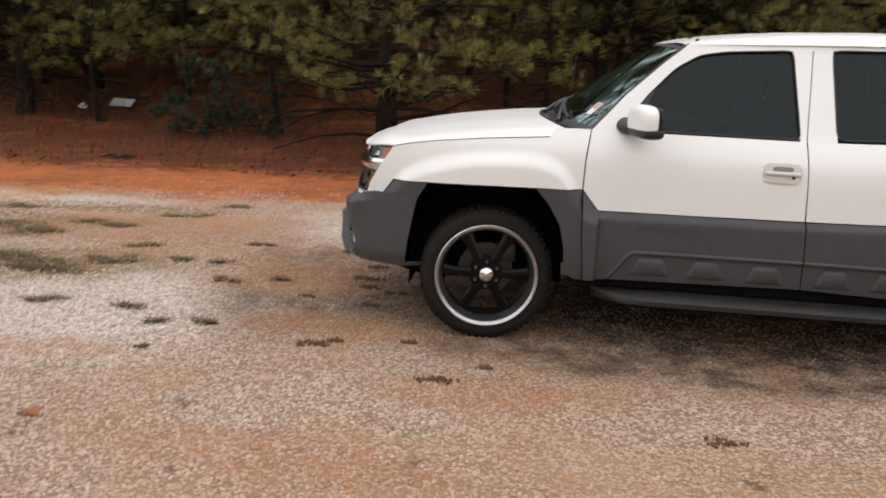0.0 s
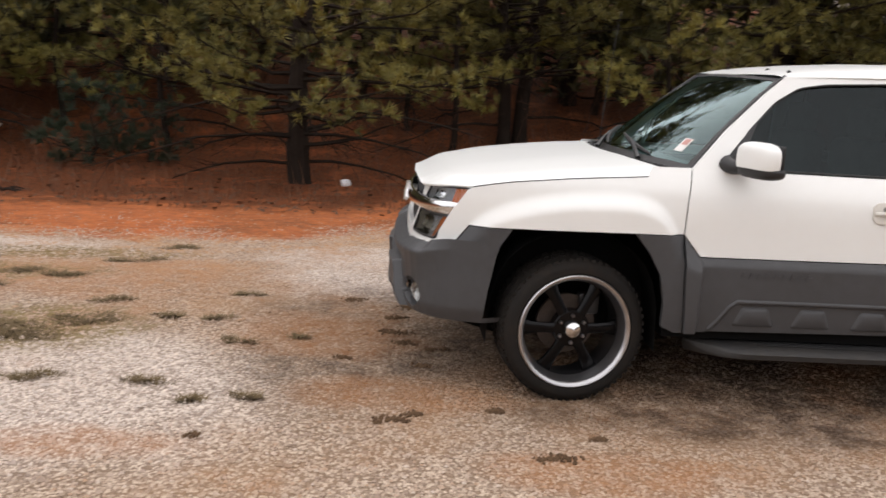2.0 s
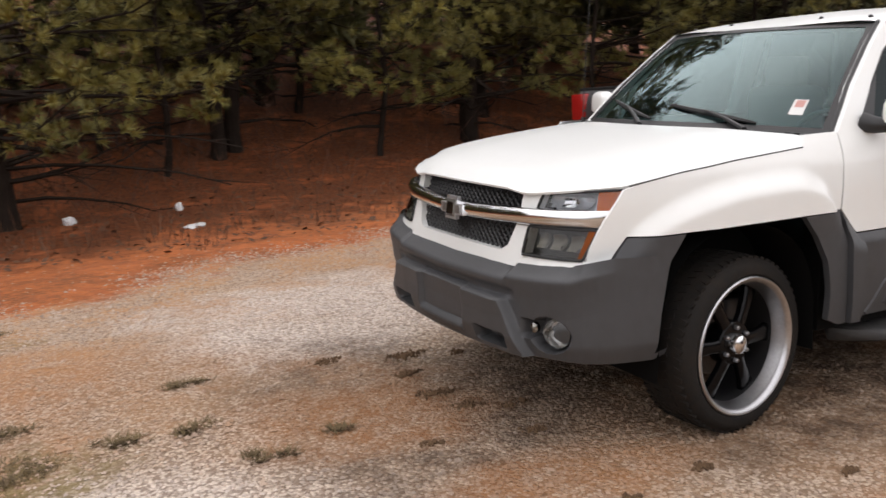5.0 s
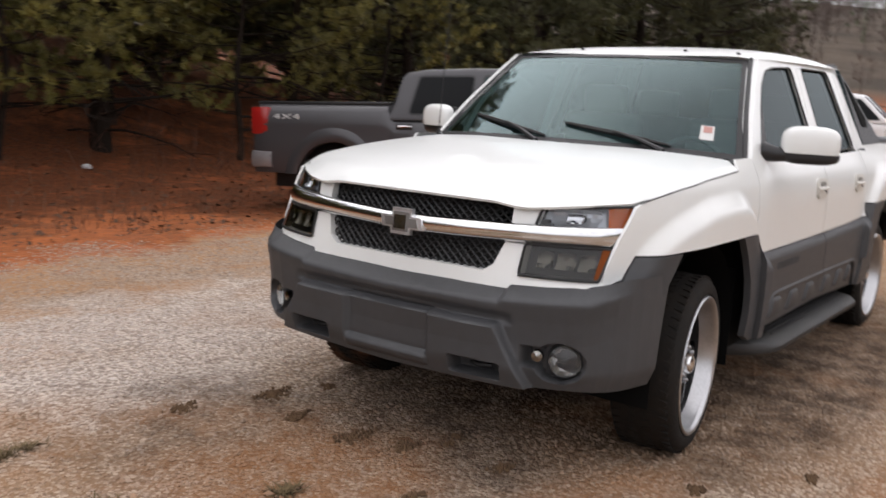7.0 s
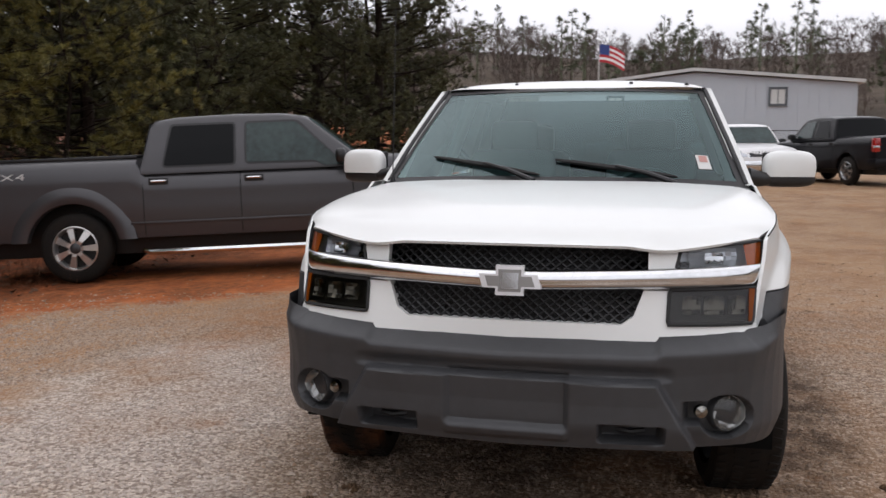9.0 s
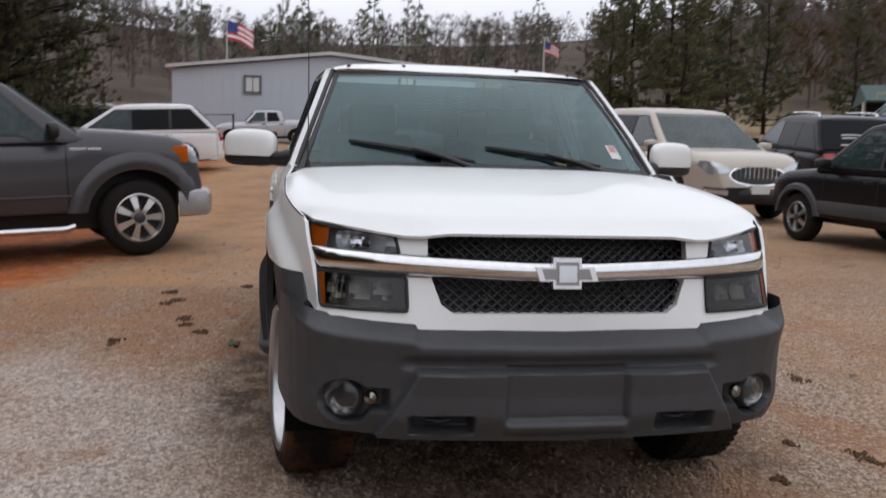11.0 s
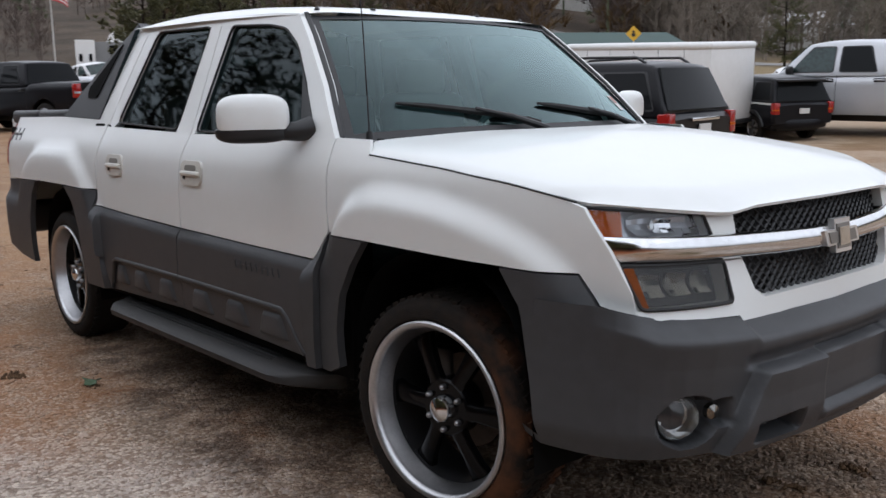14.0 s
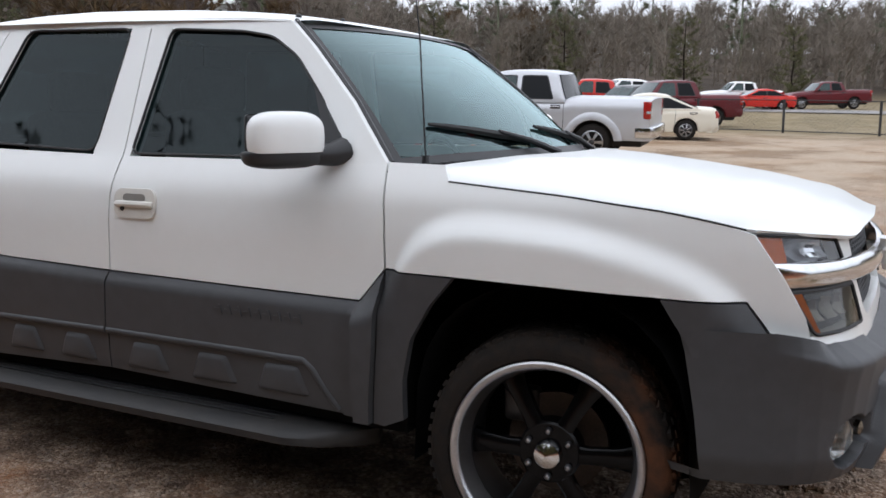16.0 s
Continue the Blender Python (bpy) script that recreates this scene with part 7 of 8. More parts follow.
        for v in bm.verts:
            c = [math.copysign(abs(k) ** 0.65, k) for k in v.co]
            v.co = Vector((front_x(belt) - 0.30 + c[0] * 0.065, my + c[1] * 0.12, belt + 0.09 + c[2] * ml))
        tube(bm, [(front_x(belt) - 0.30, s * (cab_y(belt) - 0.03), belt + 0.02), (front_x(belt) - 0.30, my, belt + 0.05)], 0.03, 6)
        mr = part("door_mirror", bm, M_BLACK if truck_like or kind == "suv" else body, cab)
        for hx in [cuts[-1] + 0.06] + ([cuts[-2] + 0.06] if len(cuts) > 1 else [br + 0.10]):
            yh = half(hx) * 0.985
            bm = bmesh.new()
            box(bm, (hx - 0.01, s * yh - 0.008, belt - 0.165), (hx + 0.21, s * yh + 0.008, belt - 0.085), 0.006)
            hd = part("door_handle", bm, M_BLACK, ob)
            bm = bmesh.new()
            tube(bm, [(hx + 0.01, s * yh, belt - 0.12), (hx + 0.03, s * (yh + 0.028), belt - 0.12), (hx + 0.17, s * (yh + 0.028), belt - 0.12), (hx + 0.19, s * yh, belt - 0.12)], 0.013, 6)
            part("pull", bm, M_CHROME if detail else body, hd)
        for cut in [br + 0.02 if kind != "sedan" else br + 0.75] + cuts + [front_x(belt) - 0.18]:
            bm = bmesh.new()
            zt = deck(cut)
            pts = [(cut, s * (half(cut) * f + 0.001), sill + h_ * (zt - sill)) for h_, f in ((0.04, 0.97), (0.10, 0.982), (0.30, 1.0), (0.50, 1.002), (0.64, 0.992), (0.70, 0.996), (0.80, 0.984), (0.89, 0.960), (0.95, 0.920))]
            tube(bm, pts, 0.006, 4, ends=False)
            part("door_gap", bm, M_SEAL, ob)
    g0 = zbp + (0.19 if truck_like else 0.15)
    g1 = hz - (0.01 if truck_like else 0.02)
    gp = [(-gw, g0), (gw, g0), (gw, g1), (-gw, g1)] if truck_like else [(gw * math.cos(t), (g0 + g1) / 2 + (g1 - g0) / 2 * math.sin(t)) for t in np.linspace(0, 6.283, 25)[:-1]]
    gr = panel("grille", [gp], on_skin(True, 0.014), 0.03, M_CHROME if detail or truck_like or kind == "crossover" else M_BLACK, ob, "framed grille", step=0.06)
    panel("grille_mesh", [[(a * 0.93, (g0 + g1) / 2 + (b - (g0 + g1) / 2) * 0.80) for a, b in gp]], on_skin(True, 0.020), 0.01, M_BLACK, gr, step=0.06)
    for k in range(-5, 6):
        bm = bmesh.new()
        py = k * gw * 0.155
        hgt = (g1 - g0) / 2 * 0.80 * (1 if truck_like else math.sqrt(max(0.05, 1 - (py / gw / 0.93) ** 2)))
        zm = (g0 + g1) / 2
        box(bm, (skin_x(py, zm, True) + 0.010, py - 0.010, zm - hgt), (skin_x(py, zm, True) + 0.034, py + 0.010, zm + hgt), 0.003, 1)
        part("grille_bar", bm, M_CHROME, gr, smooth=False)
    zp = zbp - 0.02 + (0.0 if truck_like else 0.28)
    xp = skin_x(0, zp, False) - (0.085 if truck_like else 0.02)
    bm = bmesh.new()
    box(bm, (xp - 0.012, -0.15, zp), (xp + 0.006, 0.15, zp + 0.14), 0.004, 1)
    part("plate", bm, M_PAPER, ob, "blank white plate")
    return ob, dict(x0=x0, x1=x1, W=W, fa=fa, ra=ra, belt=belt, roof=roof, br=br, bf=bf, tf=tf, tr=tr, half=half, deck=deck, cab=cab, cab_y=cab_y, back_x=back_x, front_x=front_x, sill=sill, r=r, skin_x=skin_x, on_skin=on_skin, Ra=Ra, hz=hz)


M_CARGLASS = mat("dark_car_glass", (0.008, 0.009, 0.010), 0.03, spec=0.09)
M_CARGLASS_F = mat("greenish_car_glass", (0.035, 0.060, 0.058), 0.03, spec=0.35, vary=0.9, scale=2.2, dark=(0.008, 0.012, 0.012))
M_HEADLAMP = mat("headlamp_glass", (0.50, 0.52, 0.55), 0.10, 0.6, coat=0.5)
M_DULL_CHROME = mat("dull_bumper_chrome", (0.42, 0.42, 0.43), 0.38, 0.7, vary=0.4, scale=6)
M_RIM_BRIGHT = mat("bright_chrome_rim", (0.62, 0.61, 0.59), 0.30, 0.8, vary=0.3, scale=10)
M_RIMS = mat("alloy_rim", (0.48, 0.48, 0.49), 0.30, 0.9, vary=0.3, scale=10)
P_GREY = paint("dark_grey_metallic_paint", (0.076, 0.075, 0.079), 0.45, 0.28)
P_BLACK = mat("black_paint", (0.007, 0.007, 0.009), 0.3, spec=0.18, coat=0.05)
P_WHITE = paint("white_paint", (0.74, 0.74, 0.74))
P_GOLD = paint("pale_gold_paint", (0.46, 0.415, 0.355), 0.2)
P_SILVER = paint("silver_paint", (0.50, 0.51, 0.53), 0.3)
P_IVORY = paint("ivory_paint", (0.66, 0.62, 0.52))
P_RED = paint("red_paint", (0.50, 0.025, 0.015))
P_MAROON = paint("maroon_paint", (0.10, 0.012, 0.016))
P_BLUE = paint("dark_blue_paint", (0.018, 0.035, 0.12))
P_BROWN = paint("grey_brown_paint", (0.16, 0.13, 0.11), 0.3)

# dark grey crew-cab pickup beside the woods
gt, gd = vehicle("longpickup", "pickup_truck", P_GREY, 6.93, 4.56, -72.4, "dark grey crew-cab pickup truck parked beside the woods", "pickup truck", flare=P_GREY, bumper=M_DULL_CHROME, rim_style=7, rim=0.63, detail=True)
s = -1  # its right flank faces the lot
bm = bmesh.new()
tube(bm, [(gd["ra"] + 0.80, s * 0.96, 0.36), (gd["ra"] + 0.88, s * 1.02, 0.34), (gd["fa"] - 0.75, s * 1.02, 0.34), (gd["fa"] - 0.67, s * 0.96, 0.36)], 0.04, 8)
part("step_bar", bm, M_CHROME, gt, "chrome step bar")
bm = bmesh.new()
box(bm, (gd["ra"] + 0.66, s * 0.998 - 0.012, 0.665), (gd["fa"] - 0.66, s * 0.998 + 0.008, 0.69), 0.006)
part("door_moulding", bm, P_GREY, gt)
bm = bmesh.new()
box(bm, (gd["front_x"](gd["belt"]) - 0.345, s * 1.115 - 0.05, 1.335), (gd["front_x"](gd["belt"]) - 0.24, s * 1.115 + 0.062, 1.375), 0.01)
part("mirror_lamp", bm, M_AMBER, gd["cab"], "amber lamp in the mirror")
for k, (a, b) in enumerate(((0.05, 0.22), (0.235, 0.37))):
    bm = bmesh.new()
    box(bm, (gd["fa"] - 0.72 + a, s * 0.988 - 0.006, 1.15), (gd["fa"] - 0.72 + b, s * 0.988 + 0.006, 1.175 if k else 1.18), 0.002, 1)
    part("badge", bm, M_CHROME, gt, "small chrome badge bar")
for y in (-0.72, 0.72):
    bm = bmesh.new()
    box(bm, (gd["x1"] + 0.05, y - 0.05, 0.52), (gd["x1"] + 0.115, y + 0.05, 0.64), 0.02)
    part("bumper_opening", bm, M_SEAL, gt)
bm = bmesh.new()
box(bm, (gd["x0"] + 0.02, -0.84, 1.425), (gd["br"] - 0.06, 0.84, 1.470), 0.012)
part("bed_rail_cap", bm, M_BLACK, gt)
cu = bpy.data.curves.new("text", "FONT")
cu.body, cu.size, cu.extrude = "4X4", 0.16, 0.004
cu.space_character = 1.15
tob = bpy.data.objects.new("text", cu)
scene.collection.objects.link(tob)
bpy.context.view_layer.update()
tme = bpy.data.meshes.new_from_object(tob.evaluated_get(bpy.context.evaluated_depsgraph_get()))
bpy.data.objects.remove(tob)
tme.materials.append(M_PAPER)
for k, (sx, rot) in enumerate(((-1, 0), (1, 180))):
    lt = new("lettering", tme)
    lt.parent = gt
    lt.matrix_basis = Matrix.Translation((gd["x0"] + (0.32 if sx < 0 else 0.86), sx * 0.984, 1.23)) @ Matrix.Rotation(radians(rot), 4, "Z") @ Matrix.Rotation(radians(90), 4, "X") @ Matrix.Diagonal((1.35, 0.62, 1, 1))
    tagged(lt, "pale 4X4 lettering")

# row behind: crossovers, small dark SUV
vehicle("crossover", "suv", P_WHITE, 22.6, 5.1, 97, "white SUV parked beyond the grey pickup", "car", rim_style=5)
vehicle("crossover", "suv", P_BROWN, 28.2, 8.0, 97, "grey-brown SUV with roof rails, mostly hidden", "car", rails=True)
go, gdd = vehicle("crossover", "suv", P_GOLD, 12.35, -6.45, 184, "pale gold crossover SUV with an oval chrome grille", "car", rim_style=7, rails=False, rim=0.68, fascia=M_BLACK)
bm = bmesh.new()
box(bm, (gdd["x1"] + 0.03, -0.16, 0.50), (gdd["x1"] + 0.085, 0.16, 0.64), 0.004, 1)
part("front_plate", bm, M_PAPER, go, "blank white front plate")
panel("lower_fascia", [[(-0.80, 0.36), (0.80, 0.36), (0.84, 0.575), (-0.84, 0.575)]], gdd["on_skin"](True, 0.03), 0.05, M_BLACK, go, "black lower front", step=0.06)
panel("chrome_strip", [[(-0.86, 0.575), (0.86, 0.575), (0.86, 0.60), (-0.86, 0.60)]], gdd["on_skin"](True, 0.045), 0.03, M_CHROME, go, step=0.06)
for sy in (-1, 1):
    fg = [(0.58, 0.47), (0.86, 0.50), (0.84, 0.56), (0.58, 0.555)]
    panel("fog_lamp", [fg if sy > 0 else [(-a, b) for a, b in fg][::-1]], gdd["on_skin"](True, 0.075), 0.05, M_HEADLAMP, go, step=0.06)
bk, bd = vehicle("suv", "suv", P_BLACK, 6.55, -6.98, 6, "black compact SUV with grey lower cladding and roof rails", "car", flare=M_CLAD, bumper=M_CLAD, rim_style=5, rails=True, rim=0.62, size=0.95)
bm = bmesh.new()
for sy in (-1, 1):
    bm2 = bmesh.new()
    box(bm2, (bd["ra"] + 0.42, sy * 0.895 - 0.014, 0.44), (bd["fa"] - 0.42, sy * 0.895 + 0.014, 0.62), 0.012)
    part("door_cladding", bm2, M_CLAD, bk, "grey plastic door cladding")
box(bm, (bd["x0"] - 0.045, -0.36, 0.94), (bd["x0"] - 0.01, 0.36, 0.985), 0.008)
part("chrome_strip", bm, M_CHROME, bk)
ac, ad = vehicle("crossover", "suv", P_BLACK, 15.9, -11.35, -9, "black SUV with faded white and yellow writing on its rear window", "car", rim_style=6, rails=True)
for z, y0, y1, m_ in ((1.44, -0.30, 0.42, M_PAPER), (1.38, 0.12, 0.42, M_PAPER), (1.46, -0.62, -0.34, mat("yellow_window_print", (0.55, 0.50, 0.12), 0.6)), (1.34, -0.46, -0.10, M_PAPER), (1.24, 0.05, 0.50, M_PAPER)):
    bm = bmesh.new()
    px = ad["back_x"](z)
    box(bm, (px - 0.062, y0, z), (px - 0.052, y1, z + 0.032), 0.002, 1)
    part("window_writing", bm, m_, ad["cab"])
# beyond: pickups and cars towards the metal building
vehicle("oldpickup", "pickup_truck", P_WHITE, 27.4, -2.75, 194, "white extended-cab pickup facing the lot", "pickup truck", bumper=M_CHROME, rim_style=6)
vehicle("suv", "suv", P_BLACK, 36.2, -7.0, 160, "dark SUV parked beside the white pickup", "car")
vehicle("sedan", "car", P_BLACK, 40.4, -2.5, 20, "black saloon car seen from behind", "car")
vehicle("pickup", "pickup_truck", P_SILVER, 43.3, 1.75, 94, "silver pickup truck before the metal building", "pickup truck", rim_style=6, size=0.86)
# middle distance
bp_, bpd = vehicle("pickup", "pickup_truck", P_BLUE, 29.2, -23.6, 82, "dark blue pickup with a yellow ladder rack", "pickup truck")
for y in (-0.8, 0.8):
    bm = bmesh.new()
    tube(bm, [(-2.6, y, 1.3), (-2.6, y, 2.16), (0.9, y, 2.16), (0.9, y, 1.95)], 0.03, 6)
    part("ladder_rack", bm, mat("yellow_rack_paint", (0.50, 0.40, 0.13), 0.5), bp_, "yellow steel ladder rack")
vehicle("suv", "suv", P_WHITE, 35.9, -33.9, -92, "white boxy SUV seen from the side", "car", rails=True)
fj, fjd = vehicle("suv", "suv", P_BLACK, 9.5, -16.8, -25, "black SUV with a pale stripe beside the trailer", "car", flare=M_BLACK, rim_style=5, size=0.82)
for sy in (-1, 1):
    bm = bmesh.new()
    box(bm, (fjd["x0"] + 0.12, sy * 0.872 - 0.008, 0.985), (fjd["fa"] - 0.3, sy * 0.872 + 0.012, 1.035), 0.004, 1)
    part("pale_stripe", bm, M_PAPER, fj, smooth=False)
bm = bmesh.new()
box(bm, (fjd["br"] - 0.06, -0.66, fjd["roof"] - 0.12), (fjd["tr"] + 0.05, 0.66, fjd["roof"] - 0.06), 0.02)
part("roof_spoiler", bm, M_BLACK, fjd["cab"], "black roof spoiler")
vehicle("pickup", "pickup_truck", P_SILVER, 8.2, -18.5, 7, "silver crew-cab pickup truck seen from the side", "pickup truck", rim_style=6, flare=P_SILVER, bumper=M_CHROME, size=1.10)
vehicle("sedan", "car", P_IVORY, 7.3, -26.2, 16, "ivory saloon car in the lot", "car", rim_style=7)
vehicle("pickup", "pickup_truck", P_MAROON, 8.6, -34.2, 40, "maroon pickup seen from behind", "pickup truck")
vehicle("pickup", "pickup_truck", P_RED, 13.2, -38.6, 20, "red pickup truck in the back row", "pickup truck")
vehicle("pickup", "pickup_truck", P_WHITE, 13.0, -43.4, 30, "white pickup truck in the back row", "pickup truck")
vehicle("suv", "suv", P_WHITE, 17.6, -36.2, 40, "white SUV in the back row", "car")
vehicle("sedan", "car", P_RED, 15.4, -35.0, 40, "red car in the back row", "car")
vehicle("suv", "suv", P_GREY, 10.8, -36.8, 60, "dark grey SUV in the back row", "car")
vehicle("sedan", "car", P_RED, 9.3, -62.6, 28, "red sports car beyond the fence", "car")
vehicle("pickup", "pickup_truck", P_WHITE, 11.4, -66.8, 28, "white pickup beyond the road", "pickup truck")
vehicle("pickup", "pickup_truck", P_MAROON, 5.6, -67.4, 28, "dark red pickup beyond the road", "pickup truck")
vehicle("pickup", "pickup_truck", P_BLACK, 25.4, -5.4, 24, "black pickup with a red tail light, seen from behind", "pickup truck")
vehicle("sedan", "car", P_SILVER, 34.6, -10.2, 40, "pale silver car with red tail lights", "car")
vehicle("oldpickup", "pickup_truck", P_WHITE, 50.6, -16.6, 200, "white pickup far across the lot", "pickup truck")

# white box trailer
tr_ = thing("cargo_trailer", ground_pose(10.72, -14.75, 4), "white enclosed cargo trailer with rounded roof edges", "trailer", "parked vehicles")
M_TRAILER = mat("white_trailer_skin", (0.72, 0.72, 0.71), 0.4, vary=0.25, scale=1.5, dark=(0.52, 0.50, 0.46))
bm = bmesh.new()
box(bm, (-1.85, -0.95, 0.48), (1.85, 0.95, 2.0), 0.03, 2)
part("box_body", bm, M_TRAILER, tr_)
bm = bmesh.new()
box(bm, (-1.88, -0.98, 1.98), (1.88, 0.98, 2.14), 0.075, 4)
part("roof_cap", bm, M_TRAILER, tr_)
bm = bmesh.new()
box(bm, (-1.9, -0.97, 0.40), (1.9, 0.97, 0.50), 0.02, 1)
part("frame", bm, M_BLACK, tr_)
for sy in (-1, 1):
    for px in (-0.45, 0.35):
        bm = bmesh.new()
        lathe(bm, [(0.19, 0.0), (0.31, 0.01), (0.33, -0.03), (0.33, -0.17), (0.2, -0.2)], 28)
        bmesh.ops.transform(bm, matrix=Matrix.Translation((px, sy * 0.97, 0.33)) @ Matrix.Diagonal((1, sy, 1, 1)), verts=bm.verts)
        w = part("tyre", bm, M_TYRE, tr_)
        bm = bmesh.new()
        lathe(bm, [(0.2, 0.0), (0.15, -0.02), (0.001, -0.01)], 20)
        bmesh.ops.transform(bm, matrix=Matrix.Translation((px, sy * 0.97, 0.33)) @ Matrix.Diagonal((1, sy, 1, 1)), verts=bm.verts)
        part("rim", bm, M_RIMS, w)
    bm = bmesh.new()
    box(bm, (-0.95, sy * 0.97 - 0.10, 0.66), (0.85, sy * 0.97 + 0.10, 0.72), 0.02)
    part("fender", bm, M_BLACK, tr_)
for k in range(1, 6):
    bm = bmesh.new()
    box(bm, (-1.85 + k * 0.62 - 0.004, 0.945, 0.50), (-1.85 + k * 0.62 + 0.004, 0.954, 1.98))
    part("panel_seam", bm, M_BLACK, tr_)
bm = bmesh.new()
tube(bm, [(1.85, -0.5, 0.44), (2.9, 0, 0.44), (1.85, 0.5, 0.44)], 0.05, 6)
part("tow_bar", bm, M_BLACK, tr_)


# ---- buildings, fence, flags, sign ----
M_SIDING = mat("pale_blue_grey_metal_siding", (0.48, 0.51, 0.55), 0.5, vary=0.25, scale=0.4, dark=(0.40, 0.43, 0.46))
M_ROOF = mat("white_metal_roof", (0.58, 0.58, 0.57), 0.5, vary=0.3, scale=0.6)
M_GREENROOF = mat("green_metal_roof", (0.010, 0.045, 0.036), 0.6, vary=0.3, scale=0.5)
M_CONC = mat("pale_masonry", (0.50, 0.49, 0.46), 0.8, vary=0.3, scale=0.6)
M_POST = mat("black_steel", (0.015, 0.015, 0.016), 0.5)
M_TRIM = mat("dark_window_trim", (0.10, 0.11, 0.12), 0.6)

# metal building: its low gable end faces the lot
bx, by0, by1, peak = 45.6, 6.4, -9.5, -1.65
gz = ground_z(bx, -1)
hb = thing("metal_building", Matrix.Translation((bx + 6, 0, 0)), "long pale blue-grey metal building with low gable roof and small windows", "building")
ev, pk = 5.28, 5.92
bm = bmesh.new()
ends = []
for px in (-6, 24):
    ends.append([bm.verts.new((px, y, z)) for y, z in ((by0, gz - 0.5), (by1, gz - 0.5), (by1, ev), (peak, pk), (by0, ev - 0.35))])
bm.faces.new(ends[0])
bm.faces.new(ends[1][::-1])
for i in range(5):
    if i != 2 and i != 3:
        bm.faces.new((ends[0][i], ends[1][i], ends[1][(i + 1) % 5], ends[0][(i + 1) % 5]))
wall = part("wall", bm, M_SIDING, hb, "pale ribbed metal wall", smooth=False)
for i in range(30):
    y = by1 + 0.25 + i * 0.505
    top = ev + (pk - ev) * max(0, 1 - abs(y - peak) / 7.6) - 0.02
    bm = bmesh.new()
    box(bm, (-6.03, y - 0.02, gz - 0.4), (-6.0, y + 0.02, min(top, ev - 0.35 + (pk - ev + 0.35) * (by0 - y) / (by0 - peak) - 0.05 if y > peak else top)))
    part("wall_rib", bm, M_SIDING, wall, smooth=False)
for a, b, za, zb in ((by1 - 0.3, peak, ev + 0.0, pk + 0.06), (peak, by0 + 0.3, pk + 0.06, ev - 0.32)):
    bm = bmesh.new()
    vs = [bm.verts.new(p) for p in ((-6.3, a, za), (24.2, a, za), (24.2, b, zb), (-6.3, b, zb), (-6.3, a, za + 0.16), (24.2, a, za + 0.16), (24.2, b, zb + 0.16), (-6.3, b, zb + 0.16))]
    for f in ((0, 1, 2, 3), (7, 6, 5, 4), (0, 4, 5, 1), (1, 5, 6, 2), (2, 6, 7, 3), (3, 7, 4, 0)):
        bm.faces.new([vs[i] for i in f])
    part("roof", bm, M_ROOF, hb, "white metal roof sheet", smooth=False)
for wy, wz in ((2.35, 4.28), (-5.75, 4.64)):
    win = part("window", (lambda b: (box(b, (-6.06, wy - 0.34, wz - 0.36), (-6.02, wy + 0.34, wz + 0.36)), b)[1])(bmesh.new()), M_PAPER, hb, "small window with pale blind", smooth=False)
    for lo, hi in (((-6.10, wy - 0.46, wz - 0.48), (-6.03, wy - 0.34, wz + 0.48)), ((-6.10, wy + 0.34, wz - 0.48), (-6.03, wy + 0.46, wz + 0.48)), ((-6.10, wy - 0.34, wz + 0.36), (-6.03, wy + 0.34, wz + 0.48)), ((-6.10, wy - 0.34, wz - 0.48), (-6.03, wy + 0.34, wz - 0.36)), ((-6.09, wy - 0.02, wz - 0.36), (-6.03, wy + 0.02, wz + 0.36))):
        bm = bmesh.new()
        box(bm, lo, hi)
        part("window_frame", bm, M_TRIM, win, smooth=False)

# long shed with a green roof
sh = thing("long_shed", Matrix.Identity(4), "long open shed with a dark green metal roof", "building")
p0, p1 = Vector((50, -36, 0)), Vector((39, -56.5, 0))
d = (p1 - p0).normalized()
nrm = Vector((d.y, -d.x, 0))
if nrm.x > 0:
    nrm = -nrm
z0 = 4.0
bm = bmesh.new()
vs = []
for k, (o, z) in enumerate(((0, 5.0), (0.0, 5.12), (-4, 6.35), (-8, 5.0))):
    vs.append([bm.verts.new(p + nrm * (o + 1.0) + Vector((0, 0, z))) for p in (p0, p1)])
for a, b in zip(vs, vs[1:]):
    bm.faces.new((a[0], a[1], b[1], b[0]))
bm.faces.new([v[0] for v in vs])
bm.faces.new([v[1] for v in vs])
part("roof", bm, M_GREENROOF, sh, "dark green metal roof", smooth=False)
# back wall in black: the shed's inner shade is put into its colour
bm = bmesh.new()
a, b = p0 - nrm * 3, p1 - nrm * 3
vv = [bm.verts.new(p) for p in (a + Vector((0, 0, 1)), b + Vector((0, 0, 1)), b + Vector((0, 0, 5.2)), a + Vector((0, 0, 5.2)))]
bm.faces.new(vv)
part("back_wall", bm, M_BLACK, sh, "back wall coloured black for the shade inside the open shed", smooth=False)
for k in range(12):
    p = p0.lerp(p1, k / 11)
    bm = bmesh.new()
    box(bm, (p.x - 0.08, p.y - 0.08, ground_z(p.x, p.y) - 0.2), (p.x + 0.08, p.y + 0.08, 5.05))
    part("post", bm, M_CONC, sh)

